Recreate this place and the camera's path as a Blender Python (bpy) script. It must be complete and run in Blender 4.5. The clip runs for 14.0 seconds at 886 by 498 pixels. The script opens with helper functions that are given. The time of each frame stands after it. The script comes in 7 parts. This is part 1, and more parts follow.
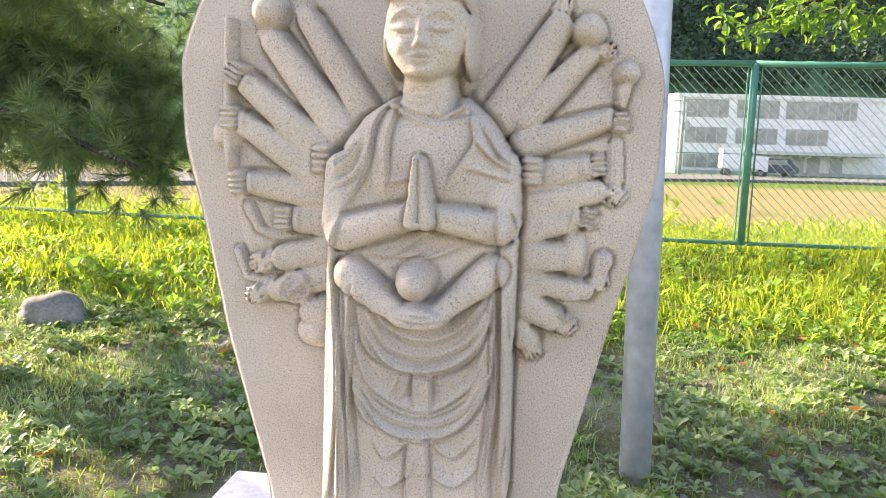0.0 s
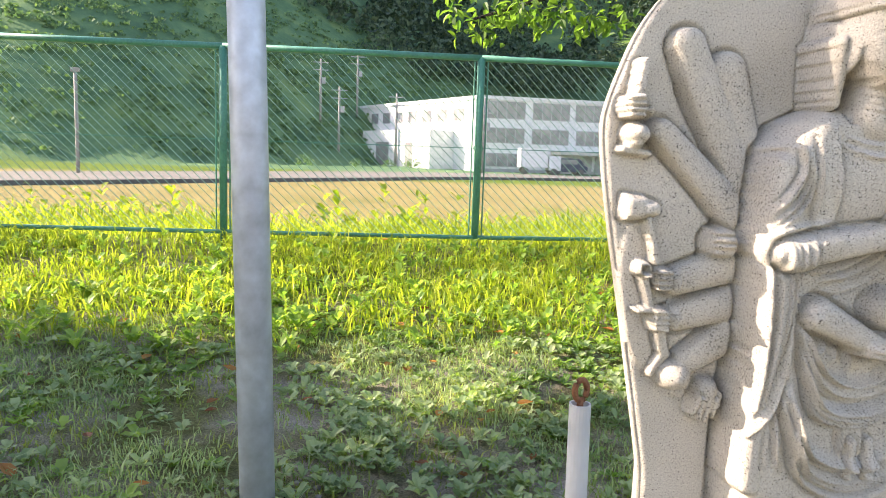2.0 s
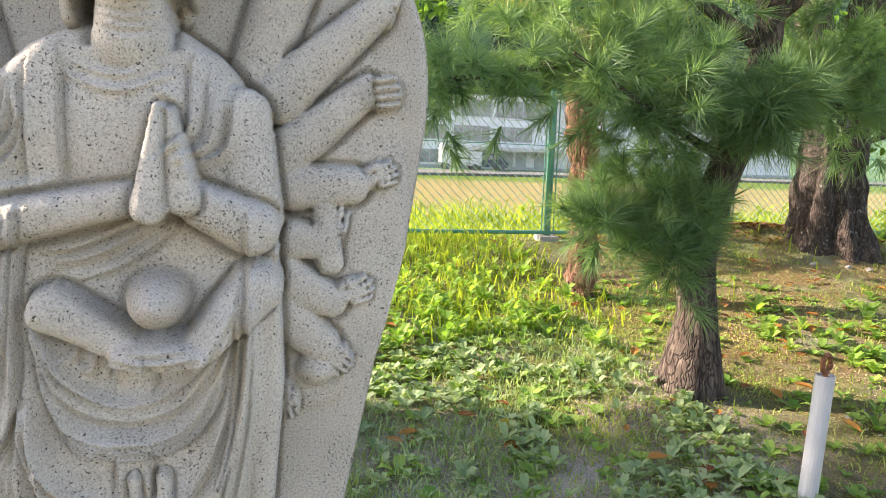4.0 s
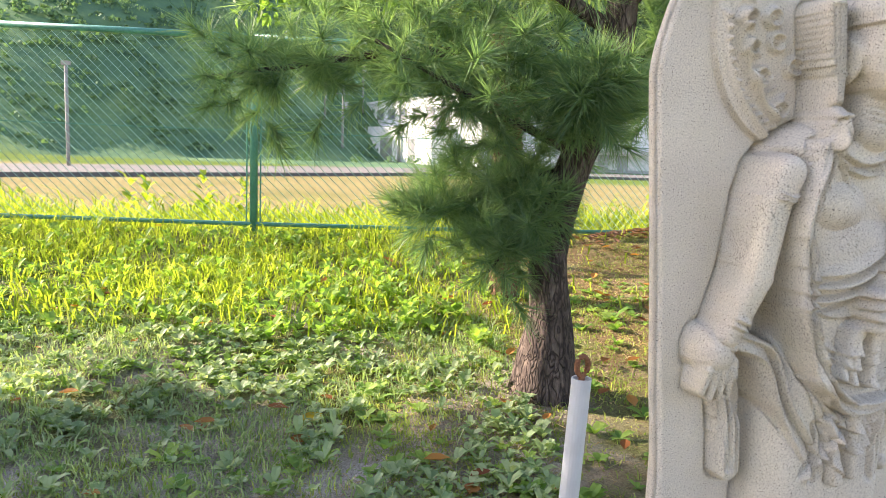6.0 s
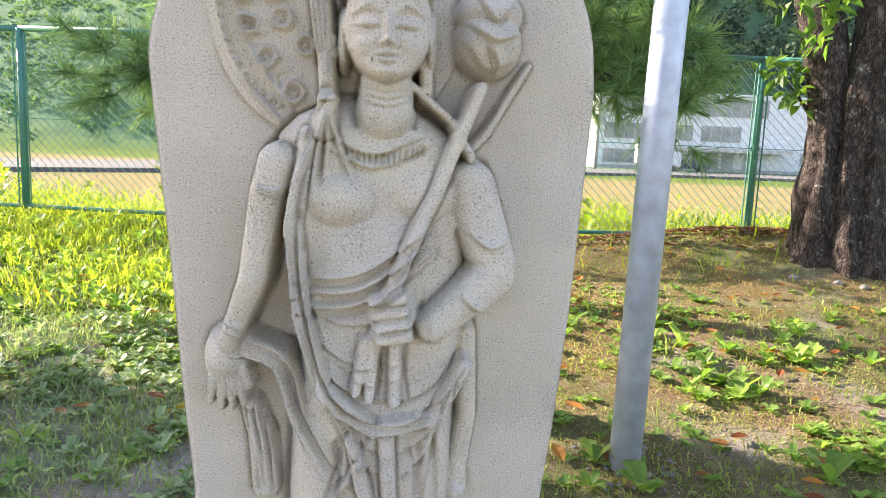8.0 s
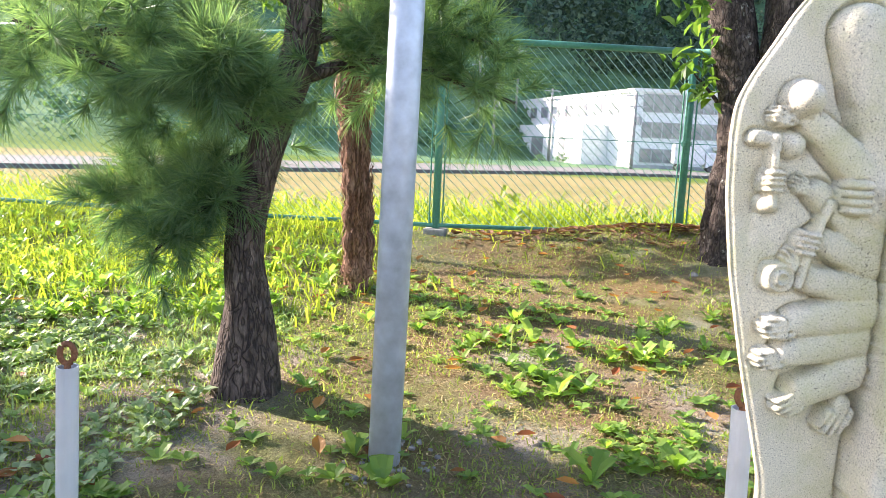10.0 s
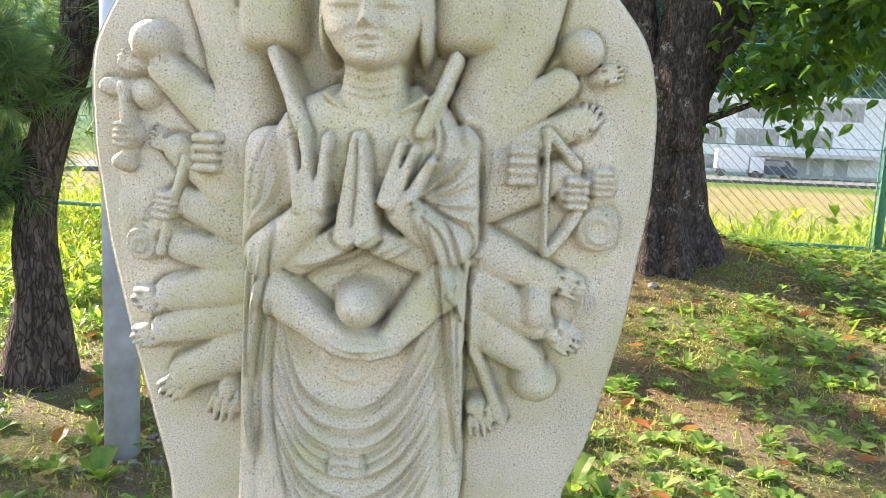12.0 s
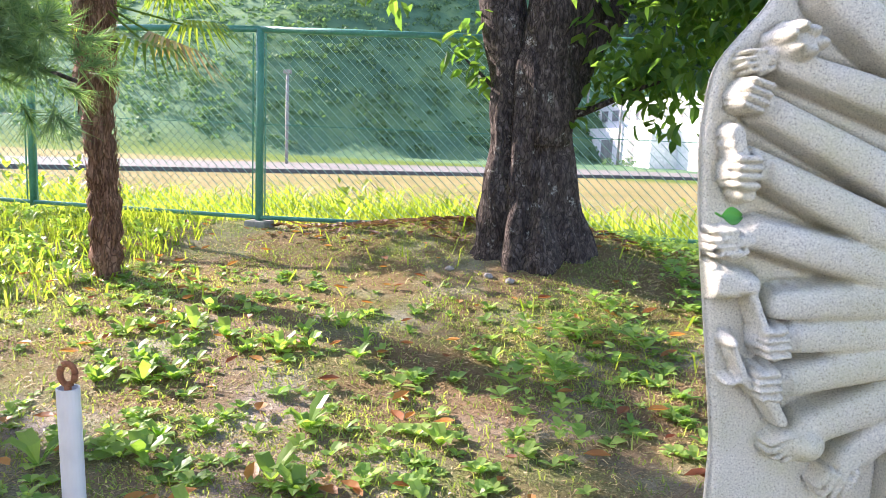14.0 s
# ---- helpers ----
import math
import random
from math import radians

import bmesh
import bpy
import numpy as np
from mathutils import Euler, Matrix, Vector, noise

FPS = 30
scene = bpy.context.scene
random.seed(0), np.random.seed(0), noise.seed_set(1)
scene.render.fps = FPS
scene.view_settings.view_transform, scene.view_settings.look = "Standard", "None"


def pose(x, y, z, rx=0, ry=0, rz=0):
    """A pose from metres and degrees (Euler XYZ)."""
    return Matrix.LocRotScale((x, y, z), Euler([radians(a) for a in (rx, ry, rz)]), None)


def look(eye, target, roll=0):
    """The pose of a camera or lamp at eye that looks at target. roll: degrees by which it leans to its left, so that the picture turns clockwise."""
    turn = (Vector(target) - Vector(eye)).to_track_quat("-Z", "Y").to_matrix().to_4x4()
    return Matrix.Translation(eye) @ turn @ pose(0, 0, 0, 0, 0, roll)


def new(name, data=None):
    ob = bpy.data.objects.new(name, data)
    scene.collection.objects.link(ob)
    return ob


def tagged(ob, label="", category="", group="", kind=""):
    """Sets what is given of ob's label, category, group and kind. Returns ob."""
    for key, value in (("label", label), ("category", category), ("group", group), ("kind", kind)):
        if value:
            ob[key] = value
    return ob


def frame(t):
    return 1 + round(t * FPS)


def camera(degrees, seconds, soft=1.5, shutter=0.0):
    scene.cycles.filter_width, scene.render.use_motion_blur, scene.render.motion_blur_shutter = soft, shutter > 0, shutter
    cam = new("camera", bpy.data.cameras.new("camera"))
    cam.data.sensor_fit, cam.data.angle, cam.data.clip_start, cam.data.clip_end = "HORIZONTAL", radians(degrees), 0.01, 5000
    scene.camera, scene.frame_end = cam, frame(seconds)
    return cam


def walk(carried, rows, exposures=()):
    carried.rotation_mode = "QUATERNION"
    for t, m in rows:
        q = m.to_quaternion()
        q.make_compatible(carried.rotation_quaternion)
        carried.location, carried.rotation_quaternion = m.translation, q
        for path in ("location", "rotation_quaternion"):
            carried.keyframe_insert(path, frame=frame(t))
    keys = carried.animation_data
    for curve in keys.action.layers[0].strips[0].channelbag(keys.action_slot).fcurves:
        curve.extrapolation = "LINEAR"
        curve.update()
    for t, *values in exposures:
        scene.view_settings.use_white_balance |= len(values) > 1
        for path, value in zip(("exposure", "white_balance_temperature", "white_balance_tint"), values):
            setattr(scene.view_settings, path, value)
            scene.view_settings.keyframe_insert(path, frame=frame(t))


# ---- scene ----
cam = camera(62.0, 14.0, soft=0.55)
EXPO = 1.8
PATH = [
    (0, (0.507, -6.163, 1.156), (0.206, -4.206, 0.876), 1.6),
    (0.5, (0.647, -6.101, 1.145), (0.403, -4.136, 0.865), 1.9),
    (1, (0.792, -5.985, 1.142), (0.652, -4.009, 0.862), 2.0),
    (1.5, (0.932, -5.901, 1.138), (0.956, -3.92, 0.861), 2.1),
    (2, (1.154, -5.835, 1.126), (1.345, -3.862, 0.86), 2.0),
    (2.5, (1.32, -5.778, 1.099), (1.625, -3.82, 0.828), 1.7),
    (3, (1.534, -5.692, 1.094), (1.933, -3.751, 0.819), 1.6),
    (3.5, (1.712, -5.658, 1.084), (2.151, -3.727, 0.803), 2.0),
    (3.7, (1.817, -5.662, 1.089), (2.237, -3.726, 0.815), 2.1),
    (5.8, (2.947, -5.766, 1.101), (3.114, -3.792, 0.826), 2.3),
    (6, (3.023, -5.76, 1.092), (3.168, -3.785, 0.817), 2.4),
    (6.5, (3.284, -5.707, 1.096), (3.372, -3.728, 0.82), 2.4),
    (7, (3.496, -5.685, 1.105), (3.51, -3.705, 0.827), 2.5),
    (7.2, (3.58, -5.691, 1.107), (3.556, -3.711, 0.825), 2.5),
    (9.3, (4.577, -5.548, 1.121), (4.269, -3.594, 0.824), 2.3),
    (9.5, (4.678, -5.53, 1.118), (4.374, -3.575, 0.822), 2.3),
    (10, (4.873, -5.5, 1.107), (4.584, -3.543, 0.81), 2.6),
    (10.5, (5.111, -5.429, 1.111), (4.81, -3.473, 0.821), 2.5),
    (11, (5.328, -5.366, 1.097), (5.001, -3.415, 0.805), 2.5),
    (11.5, (5.583, -5.305, 1.097), (5.209, -3.363, 0.8), 2.5),
    (12, (5.821, -5.215, 1.076), (5.408, -3.279, 0.786), 2.6),
    (12.5, (6.021, -5.147, 1.086), (5.579, -3.219, 0.797), 2.6),
    (13, (6.284, -5.124, 1.086), (5.816, -3.201, 0.796), 2.7),
    (13.5, (6.547, -5.092, 1.077), (6.043, -3.178, 0.79), 2.5),
    (14, (6.798, -4.999, 1.094), (6.294, -3.086, 0.8), 2.5),
]
walk(cam, [(t, look(eye, target, roll)) for t, eye, target, roll in PATH], [(0, EXPO, 7450, 25), (1.5, EXPO, 7450, 24), (2.0, EXPO - 0.15, 7380, 22), (3.5, EXPO - 0.15, 7300, 21), (6.0, EXPO - 0.1, 7100, 24), (7.2, EXPO - 0.1, 7050, 24), (9.3, EXPO + 0.05, 6600, 24), (10.3, EXPO, 6500, 22), (11.0, EXPO, 6450, 15), (11.5, EXPO, 6500, 16), (12.1, EXPO, 6950, 23), (13.0, EXPO + 0.03, 6500, 25), (13.4, EXPO, 6150, 25), (14, EXPO, 6350, 28)])
# ---- world, sun, exposure ----
SUN_DIR = Vector((-0.85, 0.27, 0.47)).normalized()      # towards the sun: low, along the row of slabs
world = bpy.data.worlds.new("sky")
scene.world = world
world.use_nodes = True
wn = world.node_tree
sky = wn.nodes.new("ShaderNodeTexSky")
sky.sky_type, sky.sun_disc = "NISHITA", False
sky.sun_elevation = math.asin(SUN_DIR.z)
sky.sun_rotation = math.atan2(SUN_DIR.x, SUN_DIR.y)
wn.links.new(sky.outputs[0], wn.nodes["Background"].inputs[0])
wn.nodes["Background"].inputs[1].default_value = 0.15
sun_data = bpy.data.lights.new("sun", "SUN")
sun_data.energy, sun_data.angle, sun_data.color = 5.0, radians(0.55), (1.0, 0.93, 0.80)
sun = new("sun", sun_data)
sun.matrix_world = look(SUN_DIR * 60, (0, 0, 0))


# ---- materials ----
def nodes_of(name):
    m = bpy.data.materials.new(name)
    m.use_nodes = True
    return m, m.node_tree, m.node_tree.nodes["Principled BSDF"]


def tex(nt, kind, scale, detail=4.0, rough=0.55, coord="Object"):
    c = nt.nodes.new("ShaderNodeTexCoord")
    n = nt.nodes.new(kind)
    n.inputs["Scale"].default_value = scale
    if kind == "ShaderNodeTexNoise":
        n.inputs["Detail"].default_value, n.inputs["Roughness"].default_value = detail, rough
    nt.links.new(c.outputs[coord], n.inputs["Vector"])
    return n


def ramp(nt, src, stops):
    r = nt.nodes.new("ShaderNodeValToRGB")
    while len(r.color_ramp.elements) < len(stops):
        r.color_ramp.elements.new(0.5)
    for e, (p, c) in zip(r.color_ramp.elements, stops):
        e.position, e.color = p, (*c, 1.0) if len(c) == 3 else c
    nt.links.new(src, r.inputs[0])
    return r


def blend(nt, fac, a, b, mode="MIX"):
    x = nt.nodes.new("ShaderNodeMix")
    x.data_type, x.blend_type = "RGBA", mode
    for sock, v in ((x.inputs[0], fac), (x.inputs[6], a), (x.inputs[7], b)):
        if isinstance(v, (int, float)):
            sock.default_value = v
        elif isinstance(v, tuple):
            sock.default_value = (*v, 1.0)
        else:
            nt.links.new(v, sock)
    return x.outputs[2]


def bump(nt, bsdf, src, strength, dist):
    b = nt.nodes.new("ShaderNodeBump")
    b.inputs["Strength"].default_value, b.inputs["Distance"].default_value = strength, dist
    nt.links.new(src, b.inputs["Height"])
    nt.links.new(b.outputs[0], bsdf.inputs["Normal"])


def two_tone(name, a, b, scale, rough=0.8, fine=8.0, bump_d=0.004, metal=0.0, coord="Object", c=None):
    """A surface of two tones at two scales, with fine relief."""
    m, nt, p = nodes_of(name)
    n1 = tex(nt, "ShaderNodeTexNoise", scale, coord=coord)
    n2 = tex(nt, "ShaderNodeTexNoise", scale * fine, coord=coord)
    col = ramp(nt, n1.outputs[0], [(0.32, a), (0.68, b)]).outputs[0]
    dark = ramp(nt, n2.outputs[0], [(0.3, (0.72, 0.72, 0.72)), (0.7, (1.1, 1.1, 1.1))]).outputs[0]
    col = blend(nt, 1.0, col, dark, "MULTIPLY")
    if c:
        spot = ramp(nt, tex(nt, "ShaderNodeTexNoise", scale * 2.7, coord=coord).outputs[0], [(0.58, (0, 0, 0)), (0.70, (1, 1, 1))])
        col = blend(nt, spot.outputs[0], col, c)
    nt.links.new(col, p.inputs["Base Color"])
    p.inputs["Roughness"].default_value, p.inputs["Metallic"].default_value = rough, metal
    bump(nt, p, n2.outputs[0], 0.6, bump_d)
    return m


def bark(name, dark, mid, light, stretch, rough_d, patches):
    """Bark with long fissures; stretch sets how much the grain runs along (small z) or round (large z) the stem."""
    m, nt, p = nodes_of(name)
    c = nt.nodes.new("ShaderNodeTexCoord")
    mp = nt.nodes.new("ShaderNodeMapping")
    mp.inputs["Scale"].default_value = (1.0, 1.0, stretch)
    nt.links.new(c.outputs["Object"], mp.inputs[0])

    def n(scale, det, ro=0.6):
        t = nt.nodes.new("ShaderNodeTexNoise")
        t.inputs["Scale"].default_value, t.inputs["Detail"].default_value, t.inputs["Roughness"].default_value = scale, det, ro
        nt.links.new(mp.outputs[0], t.inputs["Vector"])
        return t.outputs[0]

    v = nt.nodes.new("ShaderNodeTexVoronoi")
    v.feature = "DISTANCE_TO_EDGE"
    v.inputs["Scale"].default_value = 30.0
    wob = nt.nodes.new("ShaderNodeMix")
    wob.data_type = "VECTOR"
    wob.inputs[0].default_value = 0.14
    nt.links.new(mp.outputs[0], wob.inputs[4])
    nv = nt.nodes.new("ShaderNodeTexNoise")
    nv.inputs["Scale"].default_value = 18.0
    nt.links.new(mp.outputs[0], nv.inputs["Vector"])
    nt.links.new(nv.outputs["Color"], wob.inputs[5])
    nt.links.new(wob.outputs[1], v.inputs["Vector"])
    crack = ramp(nt, v.outputs["Distance"], [(0.0, (0.25, 0.25, 0.25)), (0.12, (1, 1, 1))]).outputs[0]
    f = n(30.0, 8.0, 0.7)
    col = ramp(nt, f, [(0.30, dark), (0.52, mid), (0.72, light)]).outputs[0]
    col = blend(nt, crack, dark, col)
    if patches:
        pt = ramp(nt, tex(nt, "ShaderNodeTexNoise", 13.0, 5.0, 0.65).outputs[0], [(0.60, (0, 0, 0)), (0.68, (1, 1, 1))]).outputs[0]
        pt = blend(nt, 1.0, pt, ramp(nt, tex(nt, "ShaderNodeTexNoise", 70.0, 4.0, 0.7).outputs[0], [(0.45, (0, 0, 0)), (0.6, (1, 1, 1))]).outputs[0], "MULTIPLY")
        col = blend(nt, pt, col, patches)
    nt.links.new(col, p.inputs["Base Color"])
    p.inputs["Roughness"].default_value = 0.93
    p.inputs["Specular IOR Level"].default_value = 0.2
    bump(nt, p, blend(nt, 0.45, f, crack), 1.0, rough_d)
    return m


def leafy(name, a, b, trans=0.5, rough=0.45, island=True):
    """A thin leaf that lets light through; every blade has its own tone."""
    m, nt, p = nodes_of(name)
    g = nt.nodes.new("ShaderNodeNewGeometry")
    col = ramp(nt, g.outputs["Random Per Island"], [(0.0, a), (1.0, b)]).outputs[0]
    n = tex(nt, "ShaderNodeTexNoise", 2.2, 2.0)
    col = blend(nt, 1.0, col, ramp(nt, n.outputs[0], [(0.3, (0.7, 0.75, 0.7)), (0.7, (1.2, 1.15, 1.1))]).outputs[0], "MULTIPLY")
    nt.links.new(col, p.inputs["Base Color"])
    p.inputs["Roughness"].default_value = rough
    p.inputs["Specular IOR Level"].default_value = 0.35
    t = nt.nodes.new("ShaderNodeBsdfTranslucent")
    nt.links.new(blend(nt, 1.0, col, (1.6, 1.7, 0.75), "MULTIPLY"), t.inputs[0])
    mx = nt.nodes.new("ShaderNodeMixShader")
    mx.inputs[0].default_value = trans
    nt.links.new(p.outputs[0], mx.inputs[1])
    nt.links.new(t.outputs[0], mx.inputs[2])
    nt.links.new(mx.outputs[0], nt.nodes["Material Output"].inputs[0])
    return m


def stone(name, base, tint, pits, lichen):
    """Carved granite: pale grains, dark grains and pits, weather stains, lichen."""
    m, nt, p = nodes_of(name)
    big = tex(nt, "ShaderNodeTexNoise", 5.0, 5.0)
    grain = tex(nt, "ShaderNodeTexNoise", 420.0, 3.0, 0.7)
    col = ramp(nt, big.outputs[0], [(0.3, tint), (0.62, base)]).outputs[0]
    gr = ramp(nt, grain.outputs[0], [(0.32, (0.52, 0.50, 0.48)), (0.44, (0.92, 0.91, 0.90)), (0.56, (1.04, 1.03, 1.02)), (0.68, (1.26, 1.24, 1.22))])
    col = blend(nt, 1.0, col, gr.outputs[0], "MULTIPLY")
    if lichen:
        lf = ramp(nt, tex(nt, "ShaderNodeTexNoise", 7.0, 6.0, 0.7).outputs[0], [(0.46, (0, 0, 0)), (0.66, (lichen, lichen, lichen))])
        col = blend(nt, lf.outputs[0], col, (0.50, 0.49, 0.22))
    zone = ramp(nt, tex(nt, "ShaderNodeTexNoise", 9.0, 4.0).outputs[0], [(0.50, (0, 0, 0)), (0.68, (1, 1, 1))])
    pit = ramp(nt, tex(nt, "ShaderNodeTexNoise", 340.0, 3.0, 0.6).outputs[0], [(0.58, (0, 0, 0)), (0.63, (1, 1, 1))])
    few = ramp(nt, tex(nt, "ShaderNodeTexNoise", 330.0, 1.0, 0.4).outputs[0], [(0.68, (0, 0, 0)), (0.72, (1, 1, 1))])
    pm = blend(nt, 1.0, zone.outputs[0], pit.outputs[0], "MULTIPLY")
    pm = blend(nt, 1.0, pm, few.outputs[0], "LIGHTEN")
    pm = blend(nt, 1.0, pm, (pits, pits, pits), "MULTIPLY")
    col = blend(nt, pm, col, (0.06, 0.055, 0.05))
    nt.links.new(col, p.inputs["Base Color"])
    p.inputs["Roughness"].default_value = 0.86
    p.inputs["Specular IOR Level"].default_value = 0.25
    rough = blend(nt, 1.0, blend(nt, 0.35, grain.outputs[0], big.outputs[0]), blend(nt, pm, (1.0, 1.0, 1.0), (0.3, 0.3, 0.3)), "MULTIPLY")
    bump(nt, p, rough, 0.9, 0.0034)
    return m


M_STONE_A = stone("granite_pinkish", (0.61, 0.555, 0.49), (0.49, 0.445, 0.39), 0.55, 0.14)
M_STONE_B = stone("granite_pitted", (0.57, 0.535, 0.475), (0.46, 0.43, 0.38), 0.95, 0.04)
M_STONE_C = stone("granite_warm", (0.63, 0.58, 0.49), (0.53, 0.48, 0.41), 0.75, 0.12)
M_STONE_D = stone("granite_lichened", (0.73, 0.67, 0.53), (0.63, 0.585, 0.43), 0.65, 0.58)
M_STONE_E = stone("granite_pale", (0.66, 0.63, 0.54), (0.56, 0.53, 0.42), 0.3, 0.35)
M_MARBLE = two_tone("white_marble", (0.78, 0.78, 0.77), (0.66, 0.67, 0.68), 6.0, 0.35, 9.0, 0.0006)
M_STEEL = two_tone("galvanised_steel", (0.49, 0.55, 0.65), (0.54, 0.60, 0.70), 5.0, 0.45, 3.0, 0.0004, 0.25)
M_PVC = two_tone("white_plastic_pipe", (0.76, 0.75, 0.76), (0.71, 0.70, 0.71), 2.0, 0.4, 1.6, 0.0003)
M_RUST = two_tone("rusty_iron", (0.22, 0.09, 0.045), (0.34, 0.15, 0.07), 40.0, 0.85, 5.0, 0.001, 0.2)
M_GREEN = two_tone("green_painted_steel", (0.055, 0.24, 0.175), (0.085, 0.30, 0.22), 6.0, 0.42, 12.0, 0.0008)
M_WIRE = two_tone("green_coated_wire", (0.27, 0.46, 0.38), (0.38, 0.58, 0.49), 4.0, 0.3, 9.0, 0.0004)
M_CONC = two_tone("weathered_concrete", (0.28, 0.27, 0.25), (0.38, 0.37, 0.35), 3.0, 0.9, 14.0, 0.004)
M_ROCK = two_tone("field_stone", (0.20, 0.185, 0.17), (0.32, 0.30, 0.28), 7.0, 0.9, 8.0, 0.004)
M_ROAD = two_tone("pale_road", (0.15, 0.138, 0.125), (0.19, 0.175, 0.16), 0.4, 0.9, 30.0, 0.004)
M_KERB = two_tone("dark_kerb", (0.10, 0.10, 0.10), (0.16, 0.15, 0.14), 1.2, 0.9, 8.0, 0.004)
M_WHITE = two_tone("white_wall_paint", (0.80, 0.80, 0.79), (0.72, 0.73, 0.74), 0.35, 0.7, 12.0, 0.002)
M_PANE = two_tone("dark_window_glass", (0.20, 0.21, 0.22), (0.36, 0.36, 0.35), 0.9, 0.15, 3.0, 0.0002)
M_FRAME = two_tone("grey_window_frame", (0.35, 0.36, 0.37), (0.42, 0.43, 0.44), 2.0, 0.5, 5.0, 0.0005)
M_AWNING = two_tone("pale_canopy", (0.52, 0.50, 0.46), (0.60, 0.57, 0.52), 1.0, 0.6, 8.0, 0.001)
M_BARK_PINE = bark("pine_bark", (0.030, 0.023, 0.020), (0.12, 0.092, 0.077), (0.25, 0.195, 0.155), 0.30, 0.024, None)
M_BARK_PALM = bark("palm_fibre_bark", (0.06, 0.03, 0.02), (0.24, 0.13, 0.085), (0.42, 0.26, 0.18), 0.22, 0.014, None)
M_BARK_CHERRY = bark("cherry_bark", (0.022, 0.017, 0.015), (0.085, 0.066, 0.057), (0.21, 0.175, 0.15), 0.45, 0.024, (0.42, 0.42, 0.37))
M_LICHEN = two_tone("pale_lichen", (0.50, 0.52, 0.47), (0.62, 0.63, 0.57), 60.0, 0.95, 4.0, 0.002)
M_NEEDLE = leafy("pine_needles", (0.095, 0.185, 0.115), (0.215, 0.315, 0.17), 0.5)
M_NEEDLE_D = leafy("dark_pine_needles", (0.09, 0.15, 0.085), (0.18, 0.25, 0.12), 0.35)
M_CHERRY = leafy("cherry_leaves", (0.055, 0.13, 0.04), (0.15, 0.25, 0.055), 0.6)
M_FROND = leafy("palm_fronds", (0.09, 0.17, 0.035), (0.22, 0.28, 0.06), 0.45)
M_GRASS = leafy("tall_grass", (0.18, 0.27, 0.03), (0.40, 0.44, 0.08), 0.55)
M_GRASS_D = leafy("low_grass", (0.17, 0.24, 0.06), (0.36, 0.40, 0.13), 0.45)
M_WEED = leafy("broad_weeds", (0.14, 0.27, 0.06), (0.32, 0.45, 0.12), 0.45)
M_DOCK = leafy("dock_leaves", (0.15, 0.28, 0.06), (0.34, 0.46, 0.12), 0.5)
M_SILVER = leafy("silvery_weeds", (0.20, 0.30, 0.15), (0.40, 0.47, 0.28), 0.4)
M_FALLEN = leafy("fallen_leaves", (0.20, 0.055, 0.025), (0.50, 0.23, 0.06), 0.3)
M_HEAP = leafy("dry_brown_leaves", (0.10, 0.045, 0.028), (0.30, 0.155, 0.085), 0.2)
M_STRAW = leafy("dry_straw", (0.24, 0.14, 0.075), (0.64, 0.50, 0.30), 0.25)
M_FOREST = leafy("forest_crowns", (0.028, 0.06, 0.045), (0.085, 0.13, 0.075), 0.15, 0.8)
# Vine greens are shifted towards blue: distance haze put into the colour.
M_KUDZU = leafy("hillside_vines", (0.075, 0.155, 0.09), (0.16, 0.265, 0.125), 0.25, 0.8)


# ---- building helpers ----
def obj(name, verts, faces, mat, parent=None, smooth=False, label="", kind=""):
    me = bpy.data.meshes.new(name)
    me.from_pydata(verts, [], faces)
    me.materials.append(mat)
    if smooth:
        me.polygons.foreach_set("use_smooth", [True] * len(me.polygons))
    me.update()
    ob = new(name, me)
    if parent:
        ob.parent = parent
    return tagged(ob, label, kind=kind)


def part(name, bm, mat, parent, label="", smooth=False):
    me = bpy.data.meshes.new(name)
    bm.to_mesh(me)
    bm.free()
    me.materials.append(mat)
    if smooth:
        me.polygons.foreach_set("use_smooth", [True] * len(me.polygons))
    ob = new(name, me)
    ob.parent = parent
    return tagged(ob, label)


def thing(name, at, label, category, group="", kind=""):
    e = new(name)
    e.location = at
    e.empty_display_size = 0.1
    return tagged(e, label, category, group, kind)


def box(w, d, h, at=(0, 0, 0), bevel=0.0):
    """A bevelled box that stands on its place."""
    bm = bmesh.new()
    bmesh.ops.create_cube(bm, size=1.0, matrix=Matrix.Translation((at[0], at[1], at[2] + h / 2)) @ Matrix.Diagonal((w, d, h, 1)))
    if bevel:
        bmesh.ops.bevel(bm, geom=bm.edges[:], offset=bevel, segments=2, affect="EDGES", profile=0.6)
    return bm


